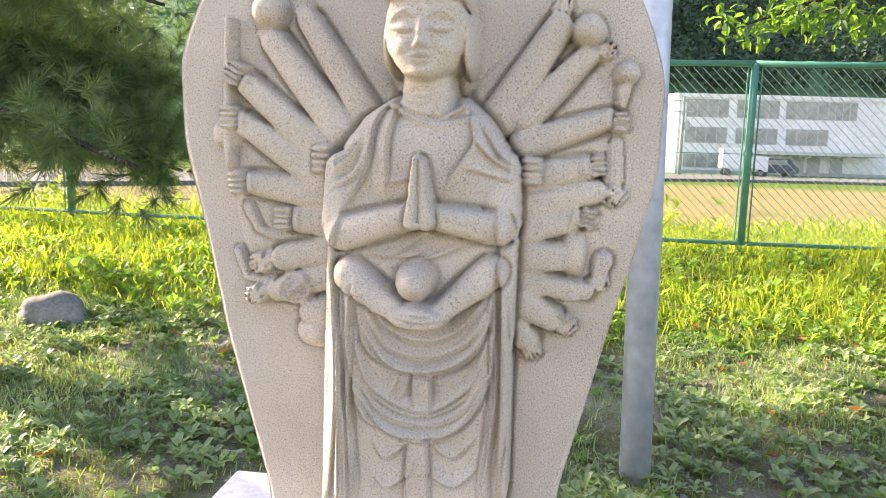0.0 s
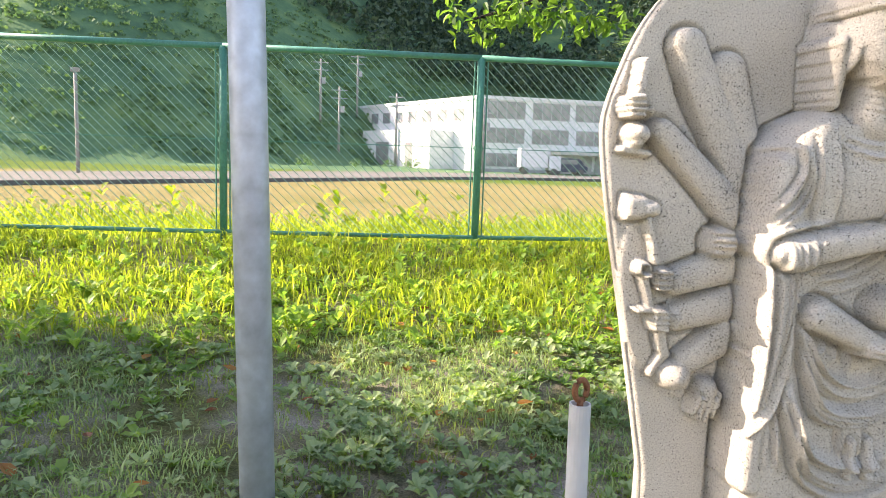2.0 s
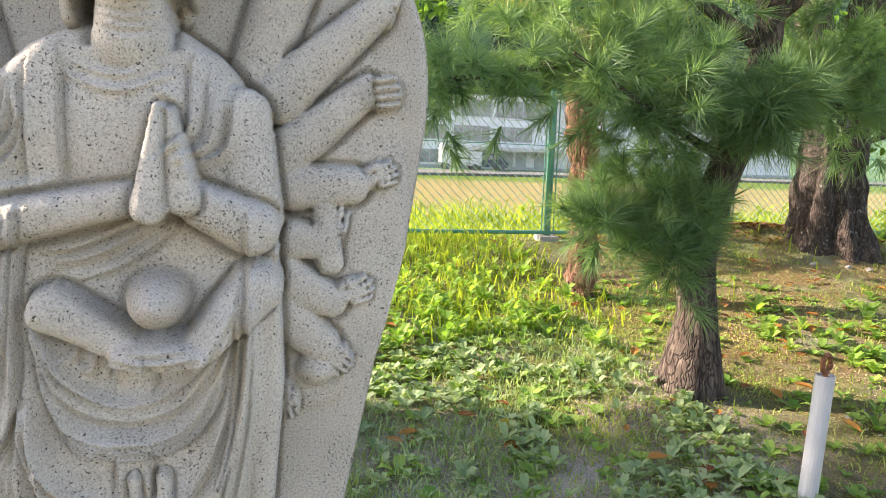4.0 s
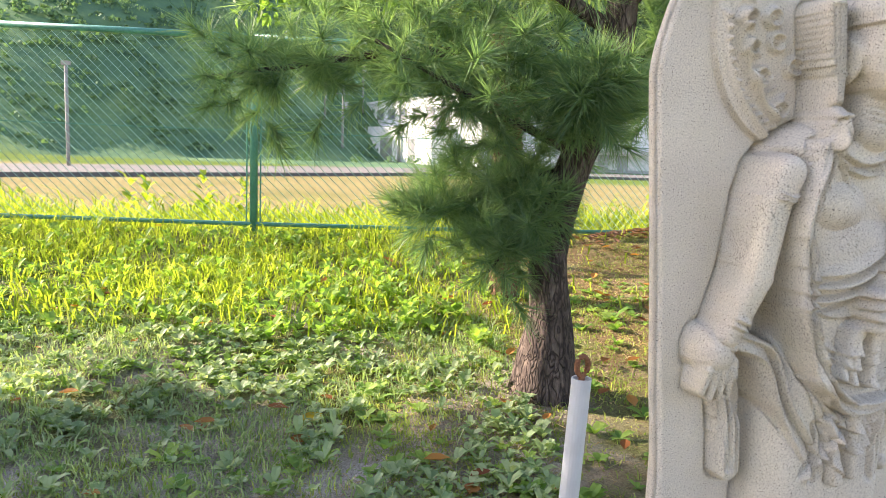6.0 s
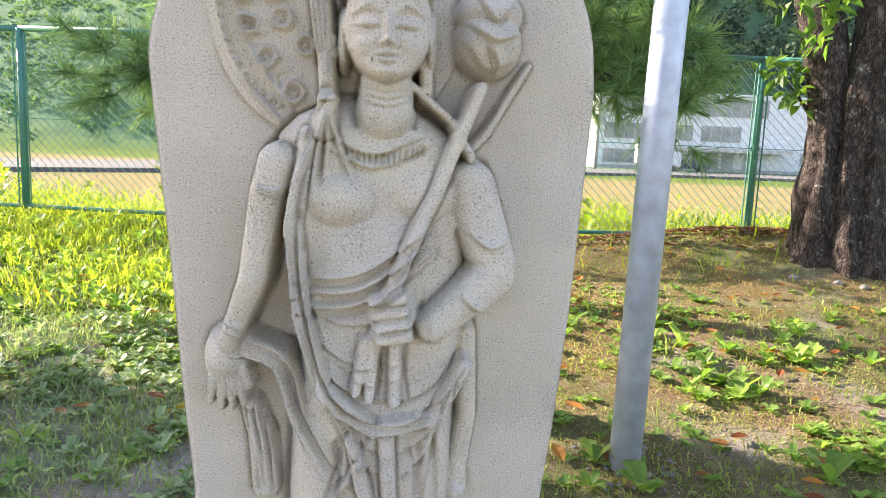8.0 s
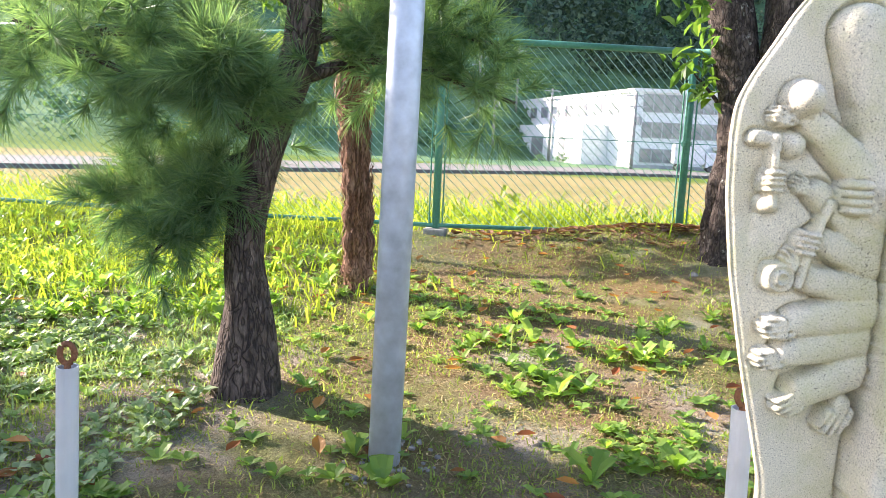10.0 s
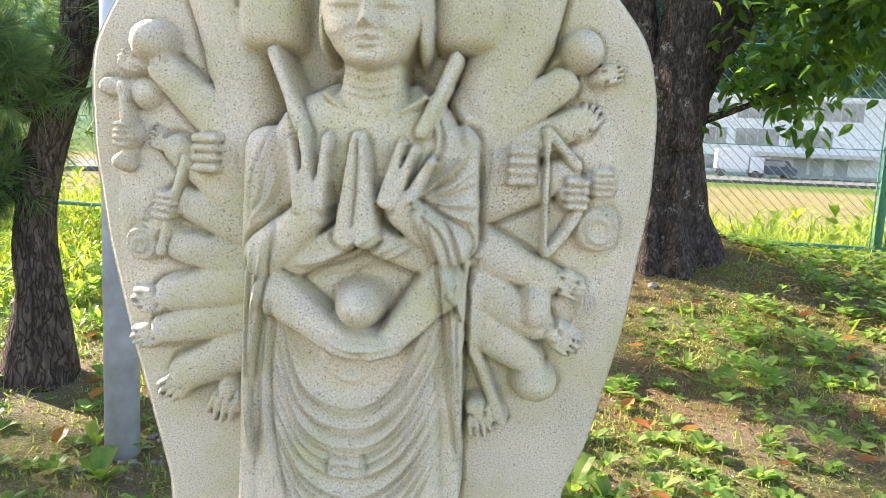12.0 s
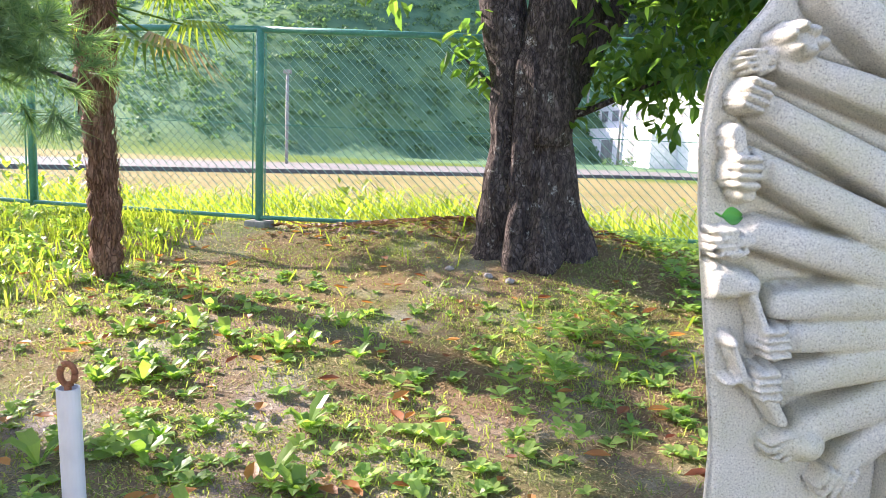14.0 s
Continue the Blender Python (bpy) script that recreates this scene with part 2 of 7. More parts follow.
def tube(path, radii, sides=10, wob=0.0, seed=0, closed=True):
    """A tube along a path, with a radius at each point; wob makes it uneven."""
    bm = bmesh.new()
    rings = []
    pts = [Vector(p) for p in path]
    up = Vector((0.31, 0.17, 0.93))
    for i, p in enumerate(pts):
        d = (pts[min(i + 1, len(pts) - 1)] - pts[max(i - 1, 0)]).normalized()
        a = d.cross(up if abs(d.dot(up)) < 0.95 else Vector((1, 0, 0))).normalized()
        b = d.cross(a)
        ring = []
        for k in range(sides):
            t = 2 * math.pi * k / sides
            o = a * math.cos(t) + b * math.sin(t)
            r = radii[i] if isinstance(radii, (list, tuple)) else radii
            if wob:
                r *= 1 + wob * noise.noise(Vector((math.cos(t) * 1.7 + seed, math.sin(t) * 1.7, p.length * 3.1))) + 0.5 * wob * noise.noise(Vector((math.cos(t) * 4.5 + seed, math.sin(t) * 4.5, p.z * 6.0)))
            ring.append(bm.verts.new(p + o * r))
        rings.append(ring)
    for r0, r1 in zip(rings, rings[1:]):
        for k in range(sides):
            bm.faces.new((r0[k], r0[(k + 1) % sides], r1[(k + 1) % sides], r1[k]))
    if closed:
        bm.faces.new(rings[0][::-1])
        bm.faces.new(rings[-1])
    bmesh.ops.recalc_face_normals(bm, faces=bm.faces[:])
    return bm


def bez(pts, n=24):
    """A smooth line through the given points (Catmull-Rom)."""
    p = [Vector(q) for q in pts]
    p = [p[0] * 2 - p[1]] + p + [p[-1] * 2 - p[-2]]
    out = []
    for i in range(1, len(p) - 2):
        m = max(2, n // (len(p) - 3))
        for k in range(m):
            t = k / m
            out.append(0.5 * ((2 * p[i]) + (p[i + 1] - p[i - 1]) * t + (2 * p[i - 1] - 5 * p[i] + 4 * p[i + 1] - p[i + 2]) * t * t + (3 * p[i] - p[i - 1] - 3 * p[i + 1] + p[i + 2]) * t ** 3))
    return out + [p[-2]]


def stuff(name, verts, faces, mat, label, category, smooth=False):
    ob = obj(name, verts, faces, mat, smooth=smooth)
    return tagged(ob, label, category, kind="stuff")


# ---- ground ----
def smooth01(x):
    x = np.clip(x, 0.0, 1.0)
    return x * x * (3 - 2 * x)


FIELD_Z = -1.1


def wave(x, y, s):
    return np.sin(x * 1.7 * s + 0.6 * np.sin(y * 1.1 * s)) * np.cos(y * 1.3 * s + 0.8 * np.sin(x * 0.7 * s + 1.3))


def ground_z(x, y):
    """Height of the ground: a shaded lawn, a low bank up to the fence, then fields and hills."""
    x, y = np.asarray(x, float), np.asarray(y, float)
    z = np.interp(y, [-12, -6.5, -4.2, -3.4, -2.6, -1.3, 0.0, 1.5, 4.0, 9.0, 13.0], [-0.30, -0.20, -0.02, 0.03, 0.08, 0.21, 0.36, 0.30, -0.25, -1.0, FIELD_Z])
    near = 1 - smooth01((np.abs(y + 2) - 6) / 6)
    z = z + near * (0.016 * wave(x, y, 1.3) + 0.009 * wave(x, y, 4.1))
    z = z + 0.17 * np.exp(-(((x - 6.15) / 0.9) ** 2 + ((y + 0.25) / 0.75) ** 2)) + 0.10 * np.exp(-(((x - 5.2) / 0.6) ** 2 + ((y - 0.0) / 0.5) ** 2))
    # the vine-covered hill on one side, the higher wooded hills behind the works
    s = smooth01((x + 45) / 90)
    foot = 62 + 60 * s
    d = np.maximum(y - foot, 0)
    hill = np.minimum(d * (0.62 - 0.26 * s), 46 + 30 * s) * (1 + 0.10 * wave(x / 30, y / 30, 1.0))
    hill = hill + np.maximum(y - 190, 0) * 0.42
    z = z + np.where(d > 0, hill, 0.0)
    return z


def line_coords(near0, near1, step, far0, far1):
    a = list(np.arange(near0, near1 + step / 2, step))
    s, x = step, near1
    while x < far1:
        s *= 1.12
        x += s
        a.append(x)
    s, x = step, near0
    while x > far0:
        s *= 1.12
        x -= s
        a.insert(0, x)
    return np.array(a)


def ground_material():
    m, nt, p = nodes_of("lawn_soil_and_fields")
    c = nt.nodes.new("ShaderNodeTexCoord")
    sep = nt.nodes.new("ShaderNodeSeparateXYZ")
    nt.links.new(c.outputs["Object"], sep.inputs[0])

    def band(stops):
        mr = nt.nodes.new("ShaderNodeMapRange")
        mr.inputs[1].default_value, mr.inputs[2].default_value = -8.0, 92.0
        wob = tex(nt, "ShaderNodeTexNoise", 0.5, 5.0)
        ad = nt.nodes.new("ShaderNodeMath")
        ad.operation = "MULTIPLY_ADD"
        nt.links.new(wob.outputs[0], ad.inputs[0])
        ad.inputs[1].default_value = 1.6
        nt.links.new(sep.outputs[1], ad.inputs[2])
        nt.links.new(ad.outputs[0], mr.inputs[0])
        return ramp(nt, mr.outputs[0], [((q + 8.8) / 100, col) for q, col in stops]).outputs[0]

    soil = ramp(nt, tex(nt, "ShaderNodeTexNoise", 3.5, 8.0, 0.65).outputs[0], [(0.28, (0.28, 0.235, 0.18)), (0.5, (0.44, 0.385, 0.325)), (0.72, (0.64, 0.60, 0.55))]).outputs[0]
    moss = ramp(nt, tex(nt, "ShaderNodeTexNoise", 26.0, 6.0, 0.7).outputs[0], [(0.3, (0.14, 0.15, 0.06)), (0.7, (0.32, 0.32, 0.14))]).outputs[0]
    mf = ramp(nt, tex(nt, "ShaderNodeTexNoise", 1.3, 6.0, 0.6).outputs[0], [(0.42, (0, 0, 0)), (0.58, (1, 1, 1))]).outputs[0]
    lawn = blend(nt, mf, soil, moss)
    lawn = blend(nt, 1.0, lawn, ramp(nt, tex(nt, "ShaderNodeTexNoise", 140.0, 5.0, 0.75).outputs[0], [(0.32, (0.45, 0.45, 0.42)), (0.5, (0.95, 0.95, 0.95)), (0.68, (1.5, 1.5, 1.45))]).outputs[0], "MULTIPLY")
    litter = ramp(nt, tex(nt, "ShaderNodeTexNoise", 60.0, 6.0, 0.7).outputs[0], [(0.3, (0.13, 0.065, 0.038)), (0.55, (0.30, 0.175, 0.095)), (0.78, (0.52, 0.36, 0.20))]).outputs[0]
    # pine litter on the bank round the trees
    dx = nt.nodes.new("ShaderNodeMapRange")
    dx.interpolation_type = "SMOOTHSTEP"
    dx.inputs[1].default_value, dx.inputs[2].default_value = 2.6, 4.3
    nt.links.new(sep.outputs[0], dx.inputs[0])
    lf = blend(nt, 1.0, dx.outputs[0], band([(-4.2, (0, 0, 0)), (-2.6, (0.75, 0.75, 0.75)), (0.3, (0.9, 0.9, 0.9)), (1.2, (0, 0, 0))]), "MULTIPLY")
    lf = blend(nt, 1.0, lf, ramp(nt, tex(nt, "ShaderNodeTexNoise", 1.9, 5.0).outputs[0], [(0.36, (0, 0, 0)), (0.55, (1, 1, 1))]).outputs[0], "MULTIPLY")
    near = blend(nt, lf, lawn, litter)
    meadow = ramp(nt, tex(nt, "ShaderNodeTexNoise", 7.0, 6.0, 0.7).outputs[0], [(0.3, (0.09, 0.125, 0.025)), (0.7, (0.18, 0.225, 0.05))]).outputs[0]
    dry = ramp(nt, tex(nt, "ShaderNodeTexNoise", 0.22, 7.0, 0.6).outputs[0], [(0.3, (0.205, 0.185, 0.065)), (0.55, (0.275, 0.22, 0.095)), (0.75, (0.22, 0.22, 0.08))]).outputs[0]
    # Hill greens with a bluish haze painted in; there is no real haze.
    far = ramp(nt, tex(nt, "ShaderNodeTexNoise", 0.16, 9.0, 0.72).outputs[0], [(0.32, (0.06, 0.13, 0.075)), (0.5, (0.10, 0.19, 0.095)), (0.68, (0.18, 0.27, 0.11))]).outputs[0]
    k1 = band([(-2.6, (0, 0, 0)), (-1.2, (0.45, 0.45, 0.45)), (0.8, (1, 1, 1))])
    k1 = blend(nt, 1.0, k1, blend(nt, lf, (1.0, 1.0, 1.0), (0.25, 0.25, 0.25)), "MULTIPLY")
    k2 = band([(9.5, (0, 0, 0)), (13.5, (1, 1, 1))])
    k3 = band([(44.0, (0, 0, 0)), (48.0, (1, 1, 1))])
    k4 = band([(60.0, (0, 0, 0)), (66.0, (1, 1, 1))])
    verge = ramp(nt, tex(nt, "ShaderNodeTexNoise", 0.6, 8.0, 0.7).outputs[0], [(0.3, (0.065, 0.115, 0.016)), (0.7, (0.135, 0.19, 0.028))]).outputs[0]
    col = blend(nt, k3, blend(nt, k2, blend(nt, k1, near, meadow), dry), blend(nt, k4, verge, far))
    nt.links.new(col, p.inputs["Base Color"])
    p.inputs["Roughness"].default_value = 0.95
    p.inputs["Specular IOR Level"].default_value = 0.1
    bump(nt, p, tex(nt, "ShaderNodeTexNoise", 60.0, 9.0, 0.8).outputs[0], 1.0, 0.03)
    return m


gx = line_coords(-9.0, 13.0, 0.16, -420.0, 420.0)
gy = line_coords(-8.0, 6.0, 0.16, -260.0, 520.0)
GX, GY = np.meshgrid(gx, gy)
GZ = ground_z(GX, GY)
nxg, nyg = len(gx), len(gy)
gv = np.stack([GX, GY, GZ], -1).reshape(-1, 3)
idx = np.arange(nxg * nyg).reshape(nyg, nxg)
gf = np.stack([idx[:-1, :-1], idx[:-1, 1:], idx[1:, 1:], idx[1:, :-1]], -1).reshape(-1, 4)
tagged(obj("ground", gv.tolist(), gf.tolist(), ground_material(), smooth=True), "mossy lawn with bare soil, a low bank, dry fields and green hills", "ground", kind="structure")

# ---- road beyond the field ----
def strip(name, line, w, h, mat, label, cat):
    """A paved strip along a line, level, with real sides."""
    pts = bez([Vector(p) for p in line], 60)
    v, fcs = [], []
    for i, c in enumerate(pts):
        d = (pts[min(i + 1, len(pts) - 1)] - pts[max(i - 1, 0)]).normalized()
        n = Vector((-d.y, d.x, 0)) * w / 2
        for q in (c - n, c + n):
            v += [(q.x, q.y, FIELD_Z - 0.2), (q.x, q.y, FIELD_Z + h)]
    for i in range(len(pts) - 1):
        o = 4 * i
        fcs += [(o + 1, o + 5, o + 7, o + 3), (o, o + 4, o + 5, o + 1), (o + 2, o + 3, o + 7, o + 6)]
    return tagged(obj(name, v, fcs, mat), label, cat, kind="structure")


strip("road", [(-70, -14, 0), (-22, 31.6, 0), (-6, 47.0, 0), (9, 59.5, 0), (38, 66.5, 0), (95, 74, 0)], 13.0, 0.05, M_ROAD, "pale concrete road across the fields", "road")
strip("kerb", [(-65.4, -19, 0), (-17.3, 26.8, 0), (-1.4, 42.1, 0), (12.2, 53.3, 0), (39.5, 59.7, 0), (95.5, 67.1, 0)], 0.35, 0.22, M_KERB, "dark concrete kerb along the road", "kerb")


# ---- green chain-link fence ----
POSTS = [(-6.0, 0.25), (-4.0, 0.12), (-2.0, 0.03), (0.0, 0.0), (1.97, 0.0), (3.98, 0.10), (5.86, 0.52), (7.78, 0.62), (9.75, 0.85), (11.7, 1.1)]
RAIL_Z, TOP_Z = 0.44, 1.845


def chain_link(a, b, parent):
    """One span of chain-link: zigzag wires that hook into each other."""
    a, b = Vector(a), Vector(b)
    span = (b - a).length
    d = (b - a) / span
    cell = span / round(span / 0.036)
    n, rows = round(span / cell), 38
    hz = (TOP_Z - RAIL_Z - 0.05) / rows
    v, fcs = [], []
    r = 0.0021
    for i in range(n):
        prev = None
        for k in range(rows + 1):
            s = (i + 0.5) * cell + (0.5 if (k + i) % 2 else -0.5) * cell * 1.03
            c = a + d * s
            z = RAIL_Z + 0.02 + k * hz
            off = 0.003 if (k + i) % 2 else -0.003
            base = len(v)
            for ang in (0.5, 2.6, 4.7):
                v.append((c.x + d.x * r * math.cos(ang), c.y + off + r * 1.2 * math.sin(ang), z + r * math.cos(ang)))
            if prev is not None:
                for q in range(3):
                    fcs.append((prev + q, prev + (q + 1) % 3, base + (q + 1) % 3, base + q))
            prev = base
    return obj("chain_link_mesh", v, fcs, M_WIRE, parent)


def fence():
    f = thing("chain_link_fence", (0, 0, 0), "green chain-link fence with tubular posts along the bank", "fence")
    for i, (x, y) in enumerate(POSTS):
        g = float(ground_z(x, y))
        post = part("post", tube([(x, y, g - 0.1), (x, y, 1.2), (x, y, TOP_Z)], 0.030, 12), M_GREEN, f, smooth=True)
        for dx in (-0.052, 0.052):
            part("side_bar", tube([(x + dx, y - 0.01, RAIL_Z), (x + dx, y - 0.01, TOP_Z - 0.03)], 0.006, 6), M_GREEN, f)
        part("clamp", tube([(x, y, 1.13), (x, y, 1.165)], 0.040, 12), M_GREEN, f)
        part("footing", box(0.17, 0.17, 0.14, (x, y, g - (0.09 if i in (5, 7) else 0.20)), 0.012), M_CONC, f, "grey concrete footing")
        if i:
            px, py = POSTS[i - 1]
            part("top_rail", tube([(px, py, TOP_Z), (x, y, TOP_Z)], 0.024, 10), M_GREEN, f, smooth=True)
            part("bottom_rail", tube([(px, py - 0.01, RAIL_Z), (x, y - 0.01, RAIL_Z)], 0.017, 8), M_GREEN, f)
            part("tension_wire", tube([(px, py - 0.006, 1.148), (x, y - 0.006, 1.148)], 0.0032, 5), M_GREEN, f)
            chain_link((px, py, 0), (x, y, 0), f)


fence()


# ---- the works beyond the field ----
def wall_frame(a, b):
    a, b = Vector((*a, FIELD_Z)), Vector((*b, FIELD_Z))
    d = (b - a).normalized()
    n = Vector((d.y, -d.x, 0))
    return a, d, n, (b - a).length


def panel(a, d, n, s0, s1, z0, z1, out, depth):
    """A slab on a facade from s0 to s1 along it, standing out by out, depth thick."""
    bm = bmesh.new()
    vs = []
    for o in (out - depth, out):
        for s, z in ((s0, z0), (s1, z0), (s1, z1), (s0, z1)):
            vs.append(bm.verts.new(a + d * s + n * o + Vector((0, 0, z))))
    for q in ((4, 5, 6, 7), (3, 2, 1, 0), (0, 1, 5, 4), (1, 2, 6, 5), (2, 3, 7, 6), (3, 0, 4, 7)):
        bm.faces.new([vs[k] for k in q])
    bmesh.ops.recalc_face_normals(bm, faces=bm.faces[:])
    return bm


def facade_window(b, a, d, n, s, z, w, h, panes):
    win = part("window", panel(a, d, n, s, s + w, z, z + h, 0.06, 0.10), M_FRAME, b)
    for k in range(panes):
        u = w / panes
        part("pane", panel(a, d, n, s + k * u + 0.07, s + (k + 1) * u - 0.07, z + 0.08, z + h - 0.08, 0.085, 0.05), M_PANE, win)


def works():
    b = thing("factory_building", (12.7, 76, FIELD_Z), "white two-storey factory building with rows of windows", "building")
    cor, lef, rig = (12.7, 76.0), (-3.5, 114.0), (66.0, 83.0)
    inv = Matrix.Translation((-12.7, -76, -FIELD_Z))
    H = 8.0
    outline = [(*cor, 0), (*rig, 0), (66, 116, 0), (*lef, 0)]
    bm = bmesh.new()
    lo = [bm.verts.new((x, y, FIELD_Z - 0.3)) for x, y, _ in outline]
    hi = [bm.verts.new((x, y, FIELD_Z + H)) for x, y, _ in outline]
    for k in range(4):
        bm.faces.new((lo[k], lo[(k + 1) % 4], hi[(k + 1) % 4], hi[k]))
    bm.faces.new(hi)
    bmesh.ops.recalc_face_normals(bm, faces=bm.faces[:])
    made = [part("wall", bm, M_WHITE, b)]
    a, d, n, ln = wall_frame(cor, rig)
    made.append(part("roof_edge", panel(a, d, n, -0.2, ln, H - 0.05, H + 0.35, 0.2, 0.5), M_WHITE, b))
    for s in (0.8, 6.1, 11.2, 15.6):
        facade_window(b, a, d, n, s, 5.9, 4.4 if s < 15 else 3.0, 1.9, 4)
    for s in (0.8, 6.1, 11.4):
        facade_window(b, a, d, n, s, 3.2, 4.4, 1.7, 4)
    for s, z, w in ((0.8, 0.6, 3.8), (23.5, 5.6, 4.2), (23.0, 3.2, 4.2), (22.6, 0.9, 4.4), (31, 5.2, 4), (30.5, 0.8, 4.4), (38, 5.2, 4), (38, 1.0, 4)):
        facade_window(b, a, d, n, s, z, w, 1.5, 3)
    made.append(part("canopy", panel(a, d, n, 8.5, 20.5, 2.15, 2.55, 2.6, 2.6), M_AWNING, b, "beige entrance canopy"))
    for s in (12.2, 13.9, 16.3):
        made.append(part("door", panel(a, d, n, s, s + 1.3, 0, 2.0, 0.1, 0.15), M_FRAME, b))
    made.append(part("plinth", panel(a, d, n, 0, ln, -0.3, 0.35, 0.05, 0.2), M_FRAME, b, "grey plinth"))
    a, d, n, ln = wall_frame(lef, cor)
    made.append(part("roof_edge", panel(a, d, n, 0, ln, H - 0.05, H + 0.35, 0.2, 0.5), M_WHITE, b))
    made.append(part("lower_wing", panel(a, d, n, 3, ln * 0.86, -0.3, 4.5, 3.2, 3.2), M_WHITE, b, "lower white wing"))
    for k in range(9):
        facade_window(b, a, d, n, 2.5 + k * 4.1, 5.6, 2.4, 1.5, 2)
    for s, w in ((10, 3.0), (20, 4.0), (29, 2.0)):
        made.append(part("loading_door", panel(a, d, n, s, s + w, -0.1, 3.0, 3.24, 0.1), M_PANE, b))
    for o in b.children_recursive:
        if o.parent == b:
            o.matrix_parent_inverse = inv


works()


def van(at, yaw, mat, label):
    b = thing("parked_van", at, label, "vehicle")
    b.rotation_euler = (0, 0, yaw)
    bm = bmesh.new()
    prof = [(-2.1, 0.35), (2.1, 0.35), (2.15, 0.9), (1.75, 1.05), (1.2, 1.75), (-2.0, 1.85), (-2.15, 1.0)]
    l = [bm.verts.new((x, -0.8, z)) for x, z in prof]
    r = [bm.verts.new((x, 0.8, z)) for x, z in prof]
    bm.faces.new(l)
    bm.faces.new(r[::-1])
    for k in range(len(prof)):
        bm.faces.new((l[k], r[k], r[(k + 1) % len(prof)], l[(k + 1) % len(prof)]))
    bmesh.ops.recalc_face_normals(bm, faces=bm.faces[:])
    bmesh.ops.bevel(bm, geom=bm.edges[:], offset=0.06, segments=2, affect="EDGES")
    part("body", bm, mat, b)
    part("side_window", box(2.6, 1.64, 0.5, (-0.35, 0, 1.15), 0.05), M_PANE, b)
    for x in (-1.35, 1.35):
        for y in (-0.72, 0.72):
            part("wheel", tube([(x, y - 0.1, 0.33), (x, y + 0.1, 0.33)], 0.33, 14), M_KERB, b)
    return b


M_VAN = two_tone("dark_blue_car_paint", (0.035, 0.05, 0.09), (0.05, 0.07, 0.12), 1.0, 0.25, 5.0, 0.0002)
van((21.5, 71.5, FIELD_Z + 0.03), 0.15, M_VAN, "dark blue van parked by the factory")
tk = thing("box_truck", (17.6, 70.5, FIELD_Z + 0.03), "small white box truck parked by the factory", "vehicle")
part("cargo_box", box(2.9, 1.9, 1.9, (0, 0, 0.75), 0.05), M_WHITE, tk)
part("cab", box(1.3, 1.8, 1.5, (2.2, 0, 0.45), 0.12), M_WHITE, tk)
for wx in (-0.9, 2.1):
    for wy in (-0.8, 0.8):
        part("wheel", tube([(wx, wy - 0.1, 0.35), (wx, wy + 0.1, 0.35)], 0.35, 14), M_KERB, tk)


def lamp_pole(at, h, label):
    p = thing("field_pole", at, label, "pole", "poles in the fields")
    part("shaft", tube([(0, 0, -0.3), (0, 0, h)], 0.11, 8), M_CONC, p, smooth=True)
    part("cap", box(0.5, 0.3, 0.25, (0, 0, h), 0.03), M_CONC, p)
    return p


def utility_pole(at, h):
    p = thing("utility_pole", at, "grey concrete utility pole with cross-arms and wires", "pole", "utility poles")
    part("shaft", tube([(0, 0, -0.5), (0, 0, h)], [0.19, 0.13], 8), M_CONC, p, smooth=True)
    for z in (h - 0.5, h - 1.5):
        part("cross_arm", box(2.0, 0.12, 0.12, (0, 0, z)), M_FRAME, p)
    part("transformer", tube([(0.4, 0, h - 3.2), (0.4, 0, h - 2.4)], 0.28, 8), M_FRAME, p)


lamp_pole((-17.1, 42.0, FIELD_Z - 0.02), 6.2, "tall pale pole standing in the grass beside the road")
for q, hh in (((-6.2, 96, -1.1), 8.5), ((-3.4, 90, -1.1), 9.0), ((3.8, 88, -1.1), 9.0), ((12.0, 68.5, -1.1), 7.5), ((-1.5, 104, -1.1), 9.0)):
    utility_pole((q[0], q[1], float(ground_z(q[0], q[1]))), hh)


# ---- poles and stakes among the carvings ----
def steel_pole(x, y, lx, ly, label):
    g = float(ground_z(x, y))
    p = thing("steel_pole", (x, y, g), label, "pole", "steel poles")
    part("shaft", tube([(0, 0, -0.3), (lx * 0.4, ly * 0.4, 1.3), (lx, ly, 3.4)], 0.0535, 28), M_STEEL, p, smooth=True)
    part("cap", tube([(lx, ly, 3.4), (lx, ly, 3.43)], 0.058, 20), M_STEEL, p)
    bm = bmesh.new()
    rnd = random.Random(int(x * 100))
    for k in range(46):
        a, r = rnd.uniform(0, 6.28), rnd.uniform(0.06, 0.19)
        s = rnd.uniform(0.006, 0.016)
        gx_, gy_ = r * math.cos(a), r * math.sin(a)
        zz = float(ground_z(x + gx_, y + gy_)) - g
        bmesh.ops.create_icosphere(bm, subdivisions=1, radius=s, matrix=Matrix.Translation((gx_, gy_, zz + s * 0.3)) @ Matrix.Diagonal((1, rnd.uniform(0.6, 1), 0.7, 1)))
    tagged(part("gravel_collar", bm, M_ROCK, p, "grey gravel round the foot"), kind="stuff")


steel_pole(0.825, -3.64, -0.085, -0.02, "bluish galvanised steel pole standing in the lawn")
steel_pole(4.365, -3.22, 0.07, -0.03, "bluish galvanised steel pole standing in the lawn")


